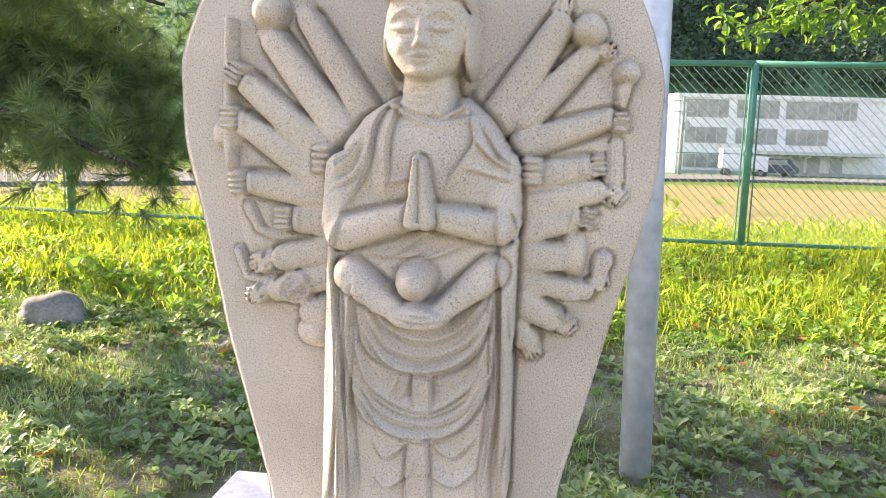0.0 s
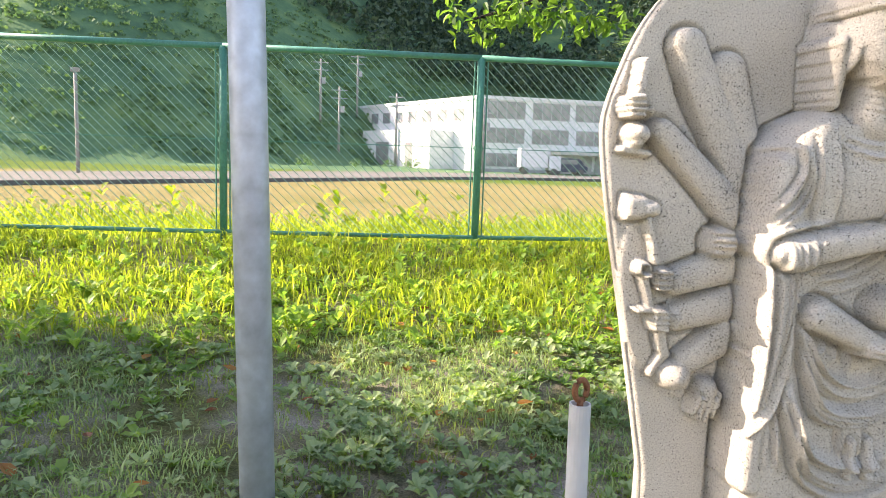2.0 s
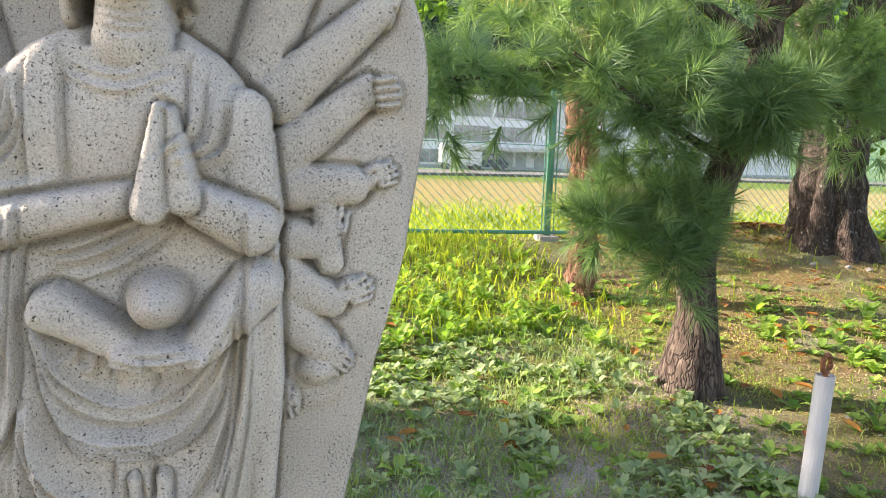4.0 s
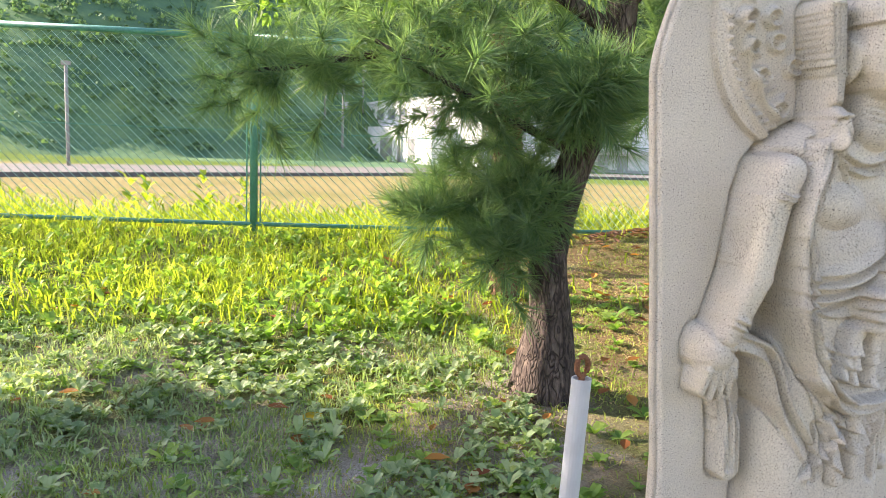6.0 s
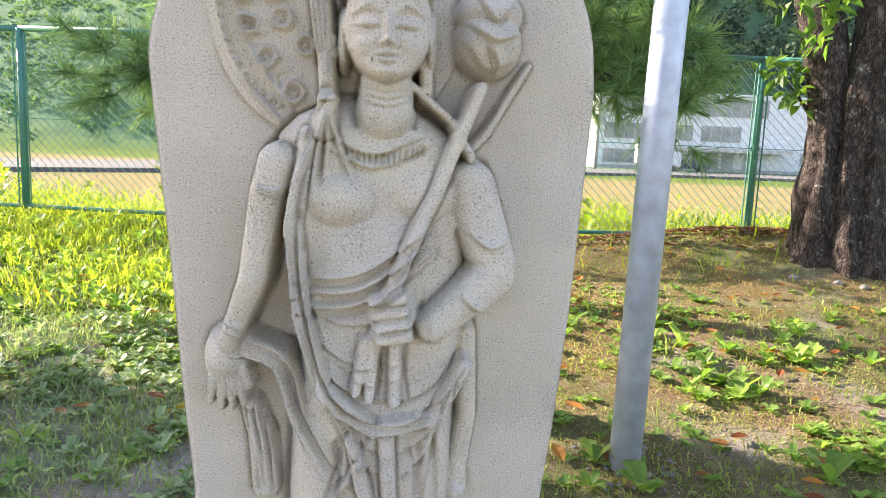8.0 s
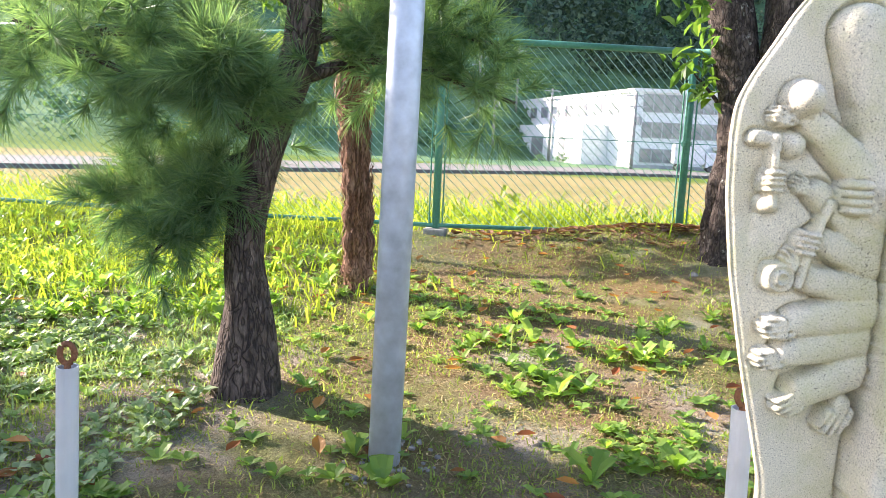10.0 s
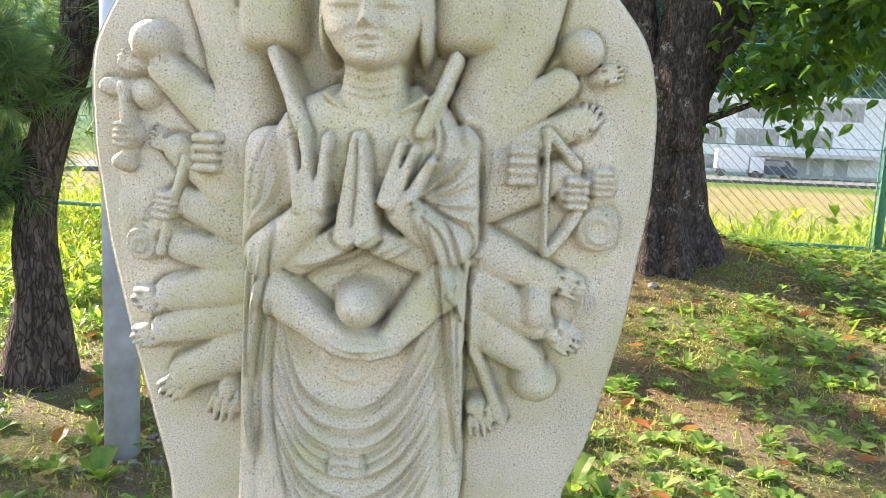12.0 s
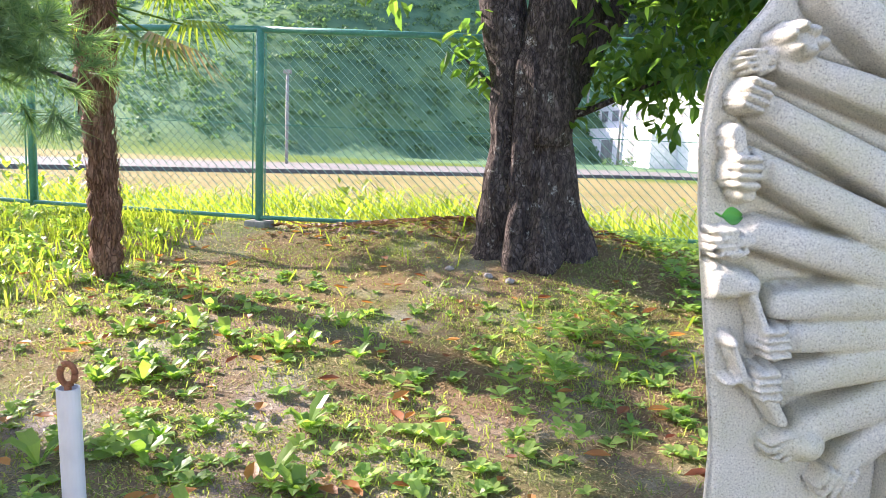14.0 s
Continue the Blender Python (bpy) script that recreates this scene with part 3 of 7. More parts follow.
def stake(x, y, top, lx, ly, label):
    g = float(ground_z(x, y))
    p = thing("pipe_stake", (x, y, g), label, "stake", "capped stakes")
    h = top - g
    bm = bmesh.new()
    n = 20
    rings = []
    for r, z in ((0.029, -0.1), (0.029, h), (0.0245, h), (0.0245, h - 0.08)):
        k = max(z, 0) / h
        rings.append([bm.verts.new((lx * k + r * math.cos(6.2832 * i / n), ly * k + r * math.sin(6.2832 * i / n), z)) for i in range(n)])
    for r0, r1 in zip(rings, rings[1:]):
        for i in range(n):
            bm.faces.new((r0[i], r0[(i + 1) % n], r1[(i + 1) % n], r1[i]))
    bmesh.ops.recalc_face_normals(bm, faces=bm.faces[:])
    part("pipe", bm, M_PVC, p, smooth=False)
    part("rod", tube([(lx, ly, h - 0.1), (lx, ly, h + 0.012)], 0.009, 8), M_RUST, p, "rusty iron rod", True)
    ring = [(lx + 0.018 * math.cos(t), ly + 0.006 * math.cos(t), h + 0.036 + 0.028 * math.sin(t)) for t in [6.2832 * i / 18 for i in range(19)]]
    part("eye", tube(ring, 0.0085, 8), M_RUST, p, "rusty iron eye", True)


stake(1.72, -4.0, 0.475, -0.01, 0.0, "white plastic pipe stake holding a rusty eye bolt")
stake(3.57, -3.73, 0.445, 0.02, 0.0, "white plastic pipe stake holding a rusty eye bolt")
stake(5.43, -3.48, 0.42, -0.015, 0.0, "white plastic pipe stake holding a rusty eye bolt")


# ---- carved stone slabs ----
class Relief:
    """A slab outline filled with a height field, in millimetres: x across, z up from the foot."""

    def __init__(self, left, right, height, arch, step=2.4):
        self.height = height
        rows = int(height / step)
        k = np.linspace(0, 1, rows)
        z = height * (1 - (1 - k) ** 1.25) if arch else height * k
        lw = np.interp(z, left[0], left[1])
        rw = np.interp(z, right[0], right[1])
        for _ in range(60):
            lw[1:-1] = (lw[:-2] + 2 * lw[1:-1] + lw[2:]) / 4
            rw[1:-1] = (rw[:-2] + 2 * rw[1:-1] + rw[2:]) / 4
        if arch:
            t = np.clip((z - (height - arch)) / arch, 0, 1)
            s = np.sqrt(np.maximum(1 - t ** 2.3, 0.0))
            mid = (rw - lw) / 2
            half = (lw + rw) / 2
            lw, rw = half * s - mid, half * s + mid
        cols = int((lw + rw).max() / step)
        s = np.linspace(0, 1, cols)[None, :]
        self.x = -lw[:, None] + (lw + rw)[:, None] * s
        self.z = np.repeat(z[:, None], cols, 1)
        edge = np.minimum(np.minimum(self.x + lw[:, None], rw[:, None] - self.x), (height - self.z) * 1.0)
        self.h = -7.0 * (1 - np.clip(edge / 9.0, 0, 1)) ** 2
        self.fold = np.zeros_like(self.h)

    def lift(self, new_h, soft=5.0):
        """Joins a form to the relief with a small fillet."""
        d = np.clip((self.h - new_h) / soft, -1, 1)
        self.h = np.where(d >= 1, self.h, np.where(d <= -1, new_h, np.maximum(self.h, new_h) + soft * 0.25 * (1 - np.abs(d)) ** 2))

    def undercut(self, out, top, depth=6.0, width=5.0):
        """A chisel line just outside a form, where the form stands higher than what lies round it."""
        self.h = self.h - np.where((out > -1) & (out < 3 * width) & (top > self.h), depth * np.exp(-(np.maximum(out, 0) / width) ** 2), 0.0)

    def limb(self, x0, z0, x1, z1, r0, r1, d0=None, d1=None, flat=1.0):
        """A tapered round form from one point to another; d: how high its axis lies."""
        ax, az = x1 - x0, z1 - z0
        t = np.clip(((self.x - x0) * ax + (self.z - z0) * az) / (ax * ax + az * az + 1e-6), 0, 1)
        r = r0 + (r1 - r0) * t
        d2 = (self.x - x0 - ax * t) ** 2 + (self.z - z0 - az * t) ** 2
        d0 = 0.35 * r0 if d0 is None else d0
        d1 = 0.35 * r1 if d1 is None else d1
        flat = flat * (0.8 if d0 < 30 else 1.0)
        q = d0 + (d1 - d0) * t + flat * r * np.maximum(1 - (d2 / (r * r + 1e-6)) ** 1.25, 0.0) ** 0.5
        self.undercut(np.sqrt(d2) - r, d0 + (d1 - d0) * t + 0.4 * r, min(16.0, 3.5 + 0.5 * r0), min(5.0, 1.8 + 0.16 * r0))
        self.lift(np.where(d2 < r * r, q, -99.0), 1.6)

    def dome(self, x, z, rx, rz, top, base=0.0, power=2.0, turn=0.0):
        c, s = math.cos(turn), math.sin(turn)
        u = ((self.x - x) * c + (self.z - z) * s) / rx
        v = (-(self.x - x) * s + (self.z - z) * c) / rz
        q = np.abs(u) ** power + np.abs(v) ** power
        if top > 20:
            self.undercut((np.maximum(q, 0) ** (1 / power) - 1) * min(rx, rz), 0.6 * top, min(6.0, 0.16 * rx + 1), 4.5)
        self.lift(np.where(q < 1, base + (top - base) * np.sqrt(np.maximum(1 - q, 0.0)), -99.0), 3.0)

    def mass(self, zs, ls, rs, top, rim, lean=0.0):
        """A robed body between a left and a right edge that change with height, rounded off over rim."""
        l, r = np.interp(self.z, zs, ls), np.interp(self.z, zs, rs)
        e = np.minimum(self.x - l, r - self.x)
        e = np.minimum(e, (zs[-1] - self.z) * 1.0 if zs[-1] > zs[0] else e)
        self.undercut(-e, 40.0, 18.0, 7.0)
        k = np.clip(e / rim, 0, 1)
        tp = top if np.isscalar(top) else np.interp(self.z, zs, top)
        self.lift(np.where(e > 0, tp * np.sqrt(np.maximum(1 - (1 - k) ** 2, 0.0)) * (1 + lean * (self.x - (l + r) / 2) / 300.0), -99.0), 2.0)

    def line(self, pts, width, amp, taper=True):
        """A ridge (amp above 0) or a groove along a smooth line."""
        q = bez([(a, 0, b) for a, b in pts], 26)
        best = np.full_like(self.h, 1e9)
        at = np.zeros_like(self.h)
        n = len(q) - 1
        for i in range(n):
            a, b = q[i], q[i + 1]
            dx, dz = b.x - a.x, b.z - a.z
            t = np.clip(((self.x - a.x) * dx + (self.z - a.z) * dz) / (dx * dx + dz * dz + 1e-6), 0, 1)
            d = (self.x - a.x - dx * t) ** 2 + (self.z - a.z - dz * t) ** 2
            m = d < best
            best = np.where(m, d, best)
            at = np.where(m, (i + t) / n, at)
        k = np.sin(np.pi * np.clip(at, 0.02, 0.98)) ** 0.5 if taper else 1.0
        self.fold += amp * k * np.exp(-best / (width * width))

    def hem(self, pts, width, amp):
        """The edge of a layer of cloth: high on the left of the line as it runs (amp above 0), falling off over width; sheer on the other side."""
        q = bez([(a, 0, b) for a, b in pts], 22)
        reach = 2 * width + 6
        lo = min(p.z for p in q) - reach
        hi = max(p.z for p in q) + reach
        rows = slice(int(np.searchsorted(self.z[:, 0], lo)), int(np.searchsorted(self.z[:, 0], hi)))
        x, z = self.x[rows], self.z[rows]
        best, side, at = np.full_like(x, 1e9), np.zeros_like(x), np.zeros_like(x)
        n = len(q) - 1
        for i in range(n):
            a, b = q[i], q[i + 1]
            dx, dz = b.x - a.x, b.z - a.z
            t = np.clip(((x - a.x) * dx + (z - a.z) * dz) / (dx * dx + dz * dz + 1e-6), 0, 1)
            d = (x - a.x - dx * t) ** 2 + (z - a.z - dz * t) ** 2
            m = d < best
            best = np.where(m, d, best)
            side = np.where(m, dx * (z - a.z) - dz * (x - a.x), side)
            at = np.where(m, (i + t) / n, at)
        s = np.sqrt(best) * np.sign(side) * (1 if amp > 0 else -1)
        p = np.where(s >= 0, np.clip(1 - s / (2 * width), 0, 1) ** 1.6, np.clip(1 + s / 2.6, 0, 1)) - 0.45 * np.exp(-((s + 4.0) / 2.6) ** 2)
        self.fold[rows] += abs(amp) * 1.3 * p * np.sin(np.pi * np.clip(at, 0.03, 0.97)) ** 0.4

    def pleats(self, first, last, count, width, amp):
        """A set of folds of cloth that pass from one line over to another."""
        for k in range(count):
            f = (k + 0.25 * math.sin(2.7 * k + first[0][0])) / max(count - 1, 1)
            self.hem([(a + (c - a) * f, b + (d - b) * f) for (a, b), (c, d) in zip(first, last)], width * (0.8 + 0.3 * math.sin(1.9 * k + 1) ** 2), amp * (0.75 + 0.4 * math.cos(2.3 * k) ** 2))

    def swag(self, x0, x1, ztop, drop, count, gap, width, amp):
        """Hanging folds of cloth, one under the other."""
        for i in range(count):
            zt, dr = ztop - i * gap * 0.55, drop + i * gap * 0.45
            xm = (x0 + x1) / 2
            self.line([(x0 + i * 2, zt), (x0 + (x1 - x0) * 0.22, zt - dr * 0.72), (xm, zt - dr), (x1 - (x1 - x0) * 0.22, zt - dr * 0.72), (x1 - i * 2, zt)], width, amp)

    def hand(self, x, z, ang, size, up, curl=False):
        """A hand with four fingers; ang in degrees is where the fingers point."""
        a = math.radians(ang)
        c, s = math.cos(a), math.sin(a)
        if curl:
            self.dome(x, z, size * 0.62, size * 0.55, up + size * 0.62, up * 0.2, 2.6, a)
            for k in range(4):
                o = (k - 1.5) * size * 0.27
                self.limb(x - s * o - c * size * 0.22, z + c * o - s * size * 0.22, x - s * o + c * size * 0.34, z + c * o + s * size * 0.34, size * 0.15, size * 0.14, up + size * 0.52, up + size * 0.48)
            for k in range(3):
                o = (k - 1) * size * 0.27
                self.line([(x - s * o - c * size * 0.3, z + c * o - s * size * 0.3), (x - s * o + c * size * 0.42, z + c * o + s * size * 0.42)], 1.7, -5.5, False)
            self.line([(x - c * size * 0.75 - s * size * 0.5, z - s * size * 0.75 + c * size * 0.5), (x - c * size * 0.75 + s * size * 0.5, z - s * size * 0.75 - c * size * 0.5)], 2.4, 3.5)
        else:
            self.dome(x, z, size * 0.5, size * 0.42, up + size * 0.4, up * 0.2, 2.4, a)
            for k in range(4):
                o = (k - 1.5) * size * 0.21
                l = size * (1.0 if k in (1, 2) else 0.85)
                self.limb(x - s * o + c * size * 0.25, z + c * o + s * size * 0.25, x - s * o * 1.15 + c * l, z + c * o * 1.15 + s * l, size * 0.125, size * 0.10, up + size * 0.28, up + size * 0.15)
            self.limb(x - s * size * 0.36, z + c * size * 0.36, x - s * size * 0.5 + c * size * 0.45, z + c * size * 0.5 + s * size * 0.45, size * 0.13, size * 0.1, up + size * 0.25, up + size * 0.18)

    def head(self, x, z, w, up):
        """A calm oval face with lowered lids under a banded cap of hair; w is the half width, z the level of the eyes."""
        ln, rel = self.line, lambda *q: [(x + a * w, z + b * w) for a, b in q]
        for sg in (-1, 1):
            self.dome(x + sg * w * 1.0, z - w * 0.12, w * 0.17, w * 0.82, up - w * 0.62, 0.0, 2.4)
            ln(rel((sg * 1.02, 0.5), (sg * 1.08, 0.0), (sg * 1.0, -0.7)), w * 0.06, -w * 0.10)
        self.limb(x, z - w * 0.7, x, z - w * 1.75, w * 0.56, w * 0.70, up - w * 1.25, up - w * 1.30)
        for k in range(3):
            ln(rel((-0.6, -1.20 - 0.17 * k), (0, -1.34 - 0.17 * k), (0.6, -1.20 - 0.17 * k)), w * 0.045, -w * 0.06)
        u, v = (self.x - x) / w, (self.z - z) / w
        wide = np.interp(v, [-1.10, -0.98, -0.80, -0.45, 0.0, 0.5, 0.95, 1.3], [0.16, 0.46, 0.68, 0.88, 0.96, 0.94, 0.84, 0.5])
        q = np.clip(np.abs(u) / wide, 0, 1)
        prof = np.interp(v, [-1.12, -0.95, -0.6, 0.0, 0.5, 0.95], [-0.16, -0.03, 0.0, 0.0, -0.02, -0.10])
        face = up + w * prof - w * 0.62 * (1 - np.sqrt(np.maximum(1 - q ** 2.2, 0.0)))
        self.lift(np.where((np.abs(u) < wide) & (v > -1.10) & (v < 1.2), face, -99.0), 2.0)
        cap_w = np.interp(v, [0.66, 0.80, 1.1, 1.5, 1.8], [0.97, 1.03, 1.03, 0.85, 0.3])
        edge = 0.70 + 0.10 * (1 - u * u)
        q = np.clip(np.abs(u) / cap_w, 0, 1)
        cap = up + w * 0.05 - w * 0.65 * (1 - np.sqrt(np.maximum(1 - q ** 2.2, 0.0))) - w * 0.25 * np.clip(v - 1.0, 0, 1) ** 2
        self.lift(np.where((np.abs(u) < cap_w) & (v > edge) & (v < 1.8), cap, -99.0), 2.0)
        for k in range(15):
            a = (k - 7) * 0.125
            ln(rel((a, 1.7), (a * 1.05, 1.2), (a * 1.1, 0.86)), w * 0.035, -w * 0.055)
        ln(rel((-0.95, 0.78), (0, 0.86), (0.95, 0.78)), w * 0.05, w * 0.06, False)
        ln(rel((0.0, 0.30), (0.0, 0.0), (0.0, -0.34)), w * 0.085, w * 0.17)
        ln(rel((0.0, -0.18), (0.0, -0.30), (0.0, -0.37)), w * 0.13, w * 0.16)
        for sg in (-1, 1):
            ln(rel((sg * 0.10, 0.26), (sg * 0.42, 0.46), (sg * 0.82, 0.26)), w * 0.04, w * 0.05)
            ln(rel((sg * 0.12, 0.20), (sg * 0.44, 0.28), (sg * 0.78, 0.18)), w * 0.07, -w * 0.045)
            ln(rel((sg * 0.18, 0.04), (sg * 0.44, 0.06), (sg * 0.74, 0.04)), w * 0.085, w * 0.055)
            ln(rel((sg * 0.16, -0.01), (sg * 0.45, -0.045), (sg * 0.78, 0.02)), w * 0.026, -w * 0.075)
            ln(rel((sg * 0.12, -0.30), (sg * 0.17, -0.36), (sg * 0.10, -0.40)), w * 0.05, w * 0.07)
            ln(rel((sg * 0.14, -0.20), (sg * 0.22, -0.34), (sg * 0.20, -0.42)), w * 0.03, -w * 0.04)
            ln(rel((sg * 0.50, -0.20), (sg * 0.48, -0.35), (sg * 0.40, -0.50)), w * 0.22, w * 0.06)
        ln(rel((-0.26, -0.565), (-0.07, -0.53), (0.07, -0.53), (0.26, -0.565)), w * 0.05, w * 0.085)
        ln(rel((-0.19, -0.66), (0, -0.685), (0.19, -0.66)), w * 0.055, w * 0.085)
        ln(rel((-0.28, -0.60), (0, -0.60), (0.28, -0.60)), w * 0.024, -w * 0.085)
        ln(rel((-0.15, -0.77), (0, -0.785), (0.15, -0.77)), w * 0.05, -w * 0.045)
        ln(rel((-0.10, -0.90), (0.10, -0.90)), w * 0.15, w * 0.055, False)
        ln(rel((-0.02, 0.50), (0.02, 0.50)), w * 0.07, w * 0.05, False)

    def beads(self, x, z, rx, drop, n, r, up):
        for k in range(n):
            t = -1 + 2 * k / (n - 1)
            self.dome(x + rx * t, z - drop * (1 - t * t), r, r, up + r * 0.7, up - r, 2.0)

    def build(self, name, at, yaw, thick, mat, label, group):
        p = np.pad(self.h, 1, "edge")
        v = (p[:-2] + 2 * p[1:-1] + p[2:]) / 4
        v = (v[:, :-2] + 2 * v[:, 1:-1] + v[:, 2:]) / 4
        h = np.where(np.abs(v - self.h) > 6.0, 0.5 * (v + self.h), self.h)
        h = h + 1.6 * self.fold * (self.h > 3)
        n = np.sin(self.x * 0.21 + 1.7 * np.sin(self.z * 0.13)) * np.sin(self.z * 0.19 + 1.3 * np.sin(self.x * 0.11))
        h = h + 0.35 * n + np.random.RandomState(int(abs(at[0]) * 10)).normal(0, 0.14, h.shape)
        rows, cols = h.shape
        front = np.stack([self.x, -h, self.z], -1).reshape(-1, 3) / 1000.0
        idx = np.arange(rows * cols).reshape(rows, cols)
        F = np.stack([idx[:-1, :-1], idx[:-1, 1:], idx[1:, 1:], idx[1:, :-1]], -1).reshape(-1, 4).tolist()
        loop = np.concatenate([idx[0, :], idx[1:, -1], idx[-1, -2::-1], idx[-2:0:-1, 0]])
        V, o, m = [front], rows * cols, len(loop)
        for back, shrink in ((0.006, 1.003), (thick * 0.45, 0.985), (thick, 0.90)):
            ring = front[loop].copy()
            ring[:, 1] = back
            ring[:, 0] *= shrink
            V.append(ring)
        prev = loop
        for j in range(3):
            cur = o + j * m + np.arange(m)
            F += np.stack([prev, cur, np.roll(cur, -1), np.roll(prev, -1)], -1).tolist()
            prev = cur
        F.append(prev.tolist())
        ob = obj(name, np.concatenate(V).tolist(), F, mat, smooth=True)
        ob.matrix_world = pose(at[0], at[1], at[2], 0, 0, yaw)
        return tagged(ob, label, "statue", group)


def pedestal(x, y, yaw, w, d, foot, label):
    """A stone block under a slab, with a marble top plate."""
    g = float(ground_z(x, y)) - 0.12
    p = thing("statue_pedestal", (x, y, g), label, "pedestal", "pedestals")
    p.rotation_euler = (0, 0, radians(yaw))
    part("block", box(w - 0.08, d - 0.06, foot - 0.045 - g, (0, 0, 0), 0.012), M_CONC, p)
    part("top_plate", box(w, d, 0.045, (0, 0, foot - 0.045 - g), 0.006), M_MARBLE, p, "white marble plate")


SLAB_GROUP = "row of carved slabs"


def slab_prayer():
    R = Relief(([30, 159, 294, 453, 581, 698, 788], [254, 289, 325, 357, 388, 392, 370]), ([73, 209, 348, 456, 561, 676, 789], [197, 231, 264, 293, 314, 316, 289]), 1000, 310)
    R.dome(-164, 523, 140, 214, 17, 0, 2)
    R.dome(147, 534, 128, 195, 17, 0, 2)
    R.limb(-99, 623, -187, 756, 24, 17, 14, 16)
    R.hand(-189, 760, 110, 27, 14)
    R.limb(-131, 595, -238, 725, 29, 20, 14, 16)
    R.hand(-244, 733, 120, 28, 14)
    R.limb(-151, 559, -276, 663, 29, 18, 14, 16)
    R.hand(-295, 680, 150, 31, 14, True)
    R.limb(-154, 527, -288, 611, 29, 17, 14, 16)
    R.hand(-304, 618, 180, 31, 14, True)
    R.limb(-147, 506, -272, 522, 28, 18, 14, 16)
    R.hand(-292, 522, 185, 31, 14, True)
    R.limb(-130, 466, -201, 471, 29, 20, 14, 16)
    R.hand(-221, 472, 180, 32, 16, True)
    R.limb(-126, 431, -223, 412, 27, 20, 14, 16)
    R.hand(-247, 408, 200, 32, 14)
    R.limb(-125, 398, -232, 362, 27, 18, 14, 16)
    R.hand(-256, 360, 200, 31, 14)
    R.limb(-129, 336, -176, 333, 30, 24, 14, 16)
    R.limb(90, 624, 167, 750, 29, 20, 14, 16)
    R.hand(170, 765, 80, 26, 14)
    R.limb(128, 628, 206, 711, 24, 16, 14, 16)
    R.hand(220, 714, 20, 25, 14)
    R.limb(126, 590, 240, 627, 23, 15, 14, 16)
    R.hand(255, 624, 0, 25, 14, True)
    R.limb(120, 542, 214, 559, 23, 18, 14, 16)
    R.hand(229, 562, 5, 26, 14, True)
    R.limb(125, 500, 227, 527, 25, 17, 14, 16)
    R.hand(246, 526, -20, 26, 14)
    R.limb(127, 469, 199, 488, 25, 18, 14, 16)
    R.hand(218, 489, -15, 26, 14, True)
    R.limb(128, 430, 190, 433, 25, 21, 14, 16)
    R.limb(130, 393, 220, 385, 20, 14, 14, 16)
    R.hand(231, 393, 20, 23, 14)
    R.limb(127, 367, 175, 342, 26, 19, 14, 16)
    R.hand(183, 337, -25, 29, 16)
    R.limb(121, 326, 141, 311, 24, 19, 14, 16)
    R.hand(142, 303, -60, 28, 12)
    R.limb(-306, 755, -308, 686, 6, 6, 22, 23)
    R.limb(-308, 686, -307, 550, 6, 6, 23, 24)
    R.dome(-312, 592, 26, 20, 20, 0, 3)
    R.dome(-246, 769, 27, 28, 44, 0, 2.0)
    R.limb(-281, 486, -265, 454, 9, 7, 10, 10)
    R.limb(-265, 454, -240, 442, 7, 6, 10, 10)
    R.limb(-299, 419, -284, 378, 7, 6, 10, 10)
    R.limb(-284, 378, -240, 376, 6, 5, 10, 10)
    R.dome(-201, 369, 28, 28, 30, 0, 3.5)
    R.line([(-178, 371), (-185, 354), (-202, 347), (-218, 352), (-225, 368), (-218, 384), (-201, 392), (-185, 386), (-178, 371)], 3.5, 5, False)
    R.line([(-190, 370), (-194, 362), (-202, 358), (-209, 361), (-213, 369), (-209, 377), (-201, 380), (-194, 377), (-190, 370)], 2.5, 4, False)
    R.line([(-216, 381), (-187, 358)], 3.4, 5, False)
    R.line([(-187, 383), (-216, 356)], 3.4, 5, False)
    R.dome(-169, 301, 37, 27, 36, 0, 2.0)
    R.hand(-156, 561, 180, 36, 30, True)
    R.hand(137, 553, 0, 34, 30, True)
    R.dome(208, 745, 24, 24, 44, 0, 2.0)
    R.line([(264, 740), (260, 729), (249, 724), (237, 729), (232, 740), (236, 751), (247, 756), (258, 751), (264, 740)], 3.6, 9, False)
    R.dome(263, 690, 17, 17, 34, 0, 2.0)
    R.limb(261, 671, 257, 649, 9, 7, 12, 12)
    R.dome(202, 439, 18, 34, 34, 0, 2.6)
    R.limb(244, 429, 239, 405, 14, 10, 12, 12)
    R.line([(216, 360), (212, 350), (202, 345), (192, 349), (188, 359), (191, 369), (201, 374), (211, 370), (216, 360)], 3.9, 7, False)
    R.limb(253, 594, 252, 545, 10, 14, 6, 6)
    R.limb(220, 522, 256, 506, 3, 2, 22, 24)
    R.mass([-10, 215, 335, 426, 515, 578, 623, 653], [-151, -149, -144, -140, -145, -133, -99, -51], [117, 119, 120, 123, 121, 113, 83, 46], 86, 39)
    R.dome(-10, 560, 96, 72, 104, 60, 2.4)
    R.head(-5, 727, 54, 128)
    R.beads(1, 637, 48, 21, 19, 4.0, 92)
    R.limb(-125, 468, -132, 302, 16, 14, 63, 63)
    R.limb(-132, 302, -137, 56, 14, 12, 63, 62)
    R.limb(109, 478, 109, 317, 15, 14, 63, 62)
    R.limb(109, 317, 112, 81, 13, 12, 63, 62)
    R.limb(-121, 548, -120, 468, 26, 28, 59, 75)
    R.limb(99, 555, 100, 481, 25, 27, 59, 75)
    R.limb(-112, 462, -20, 490, 25, 18, 86, 107)
    R.limb(97, 476, 14, 490, 23, 17, 86, 107)
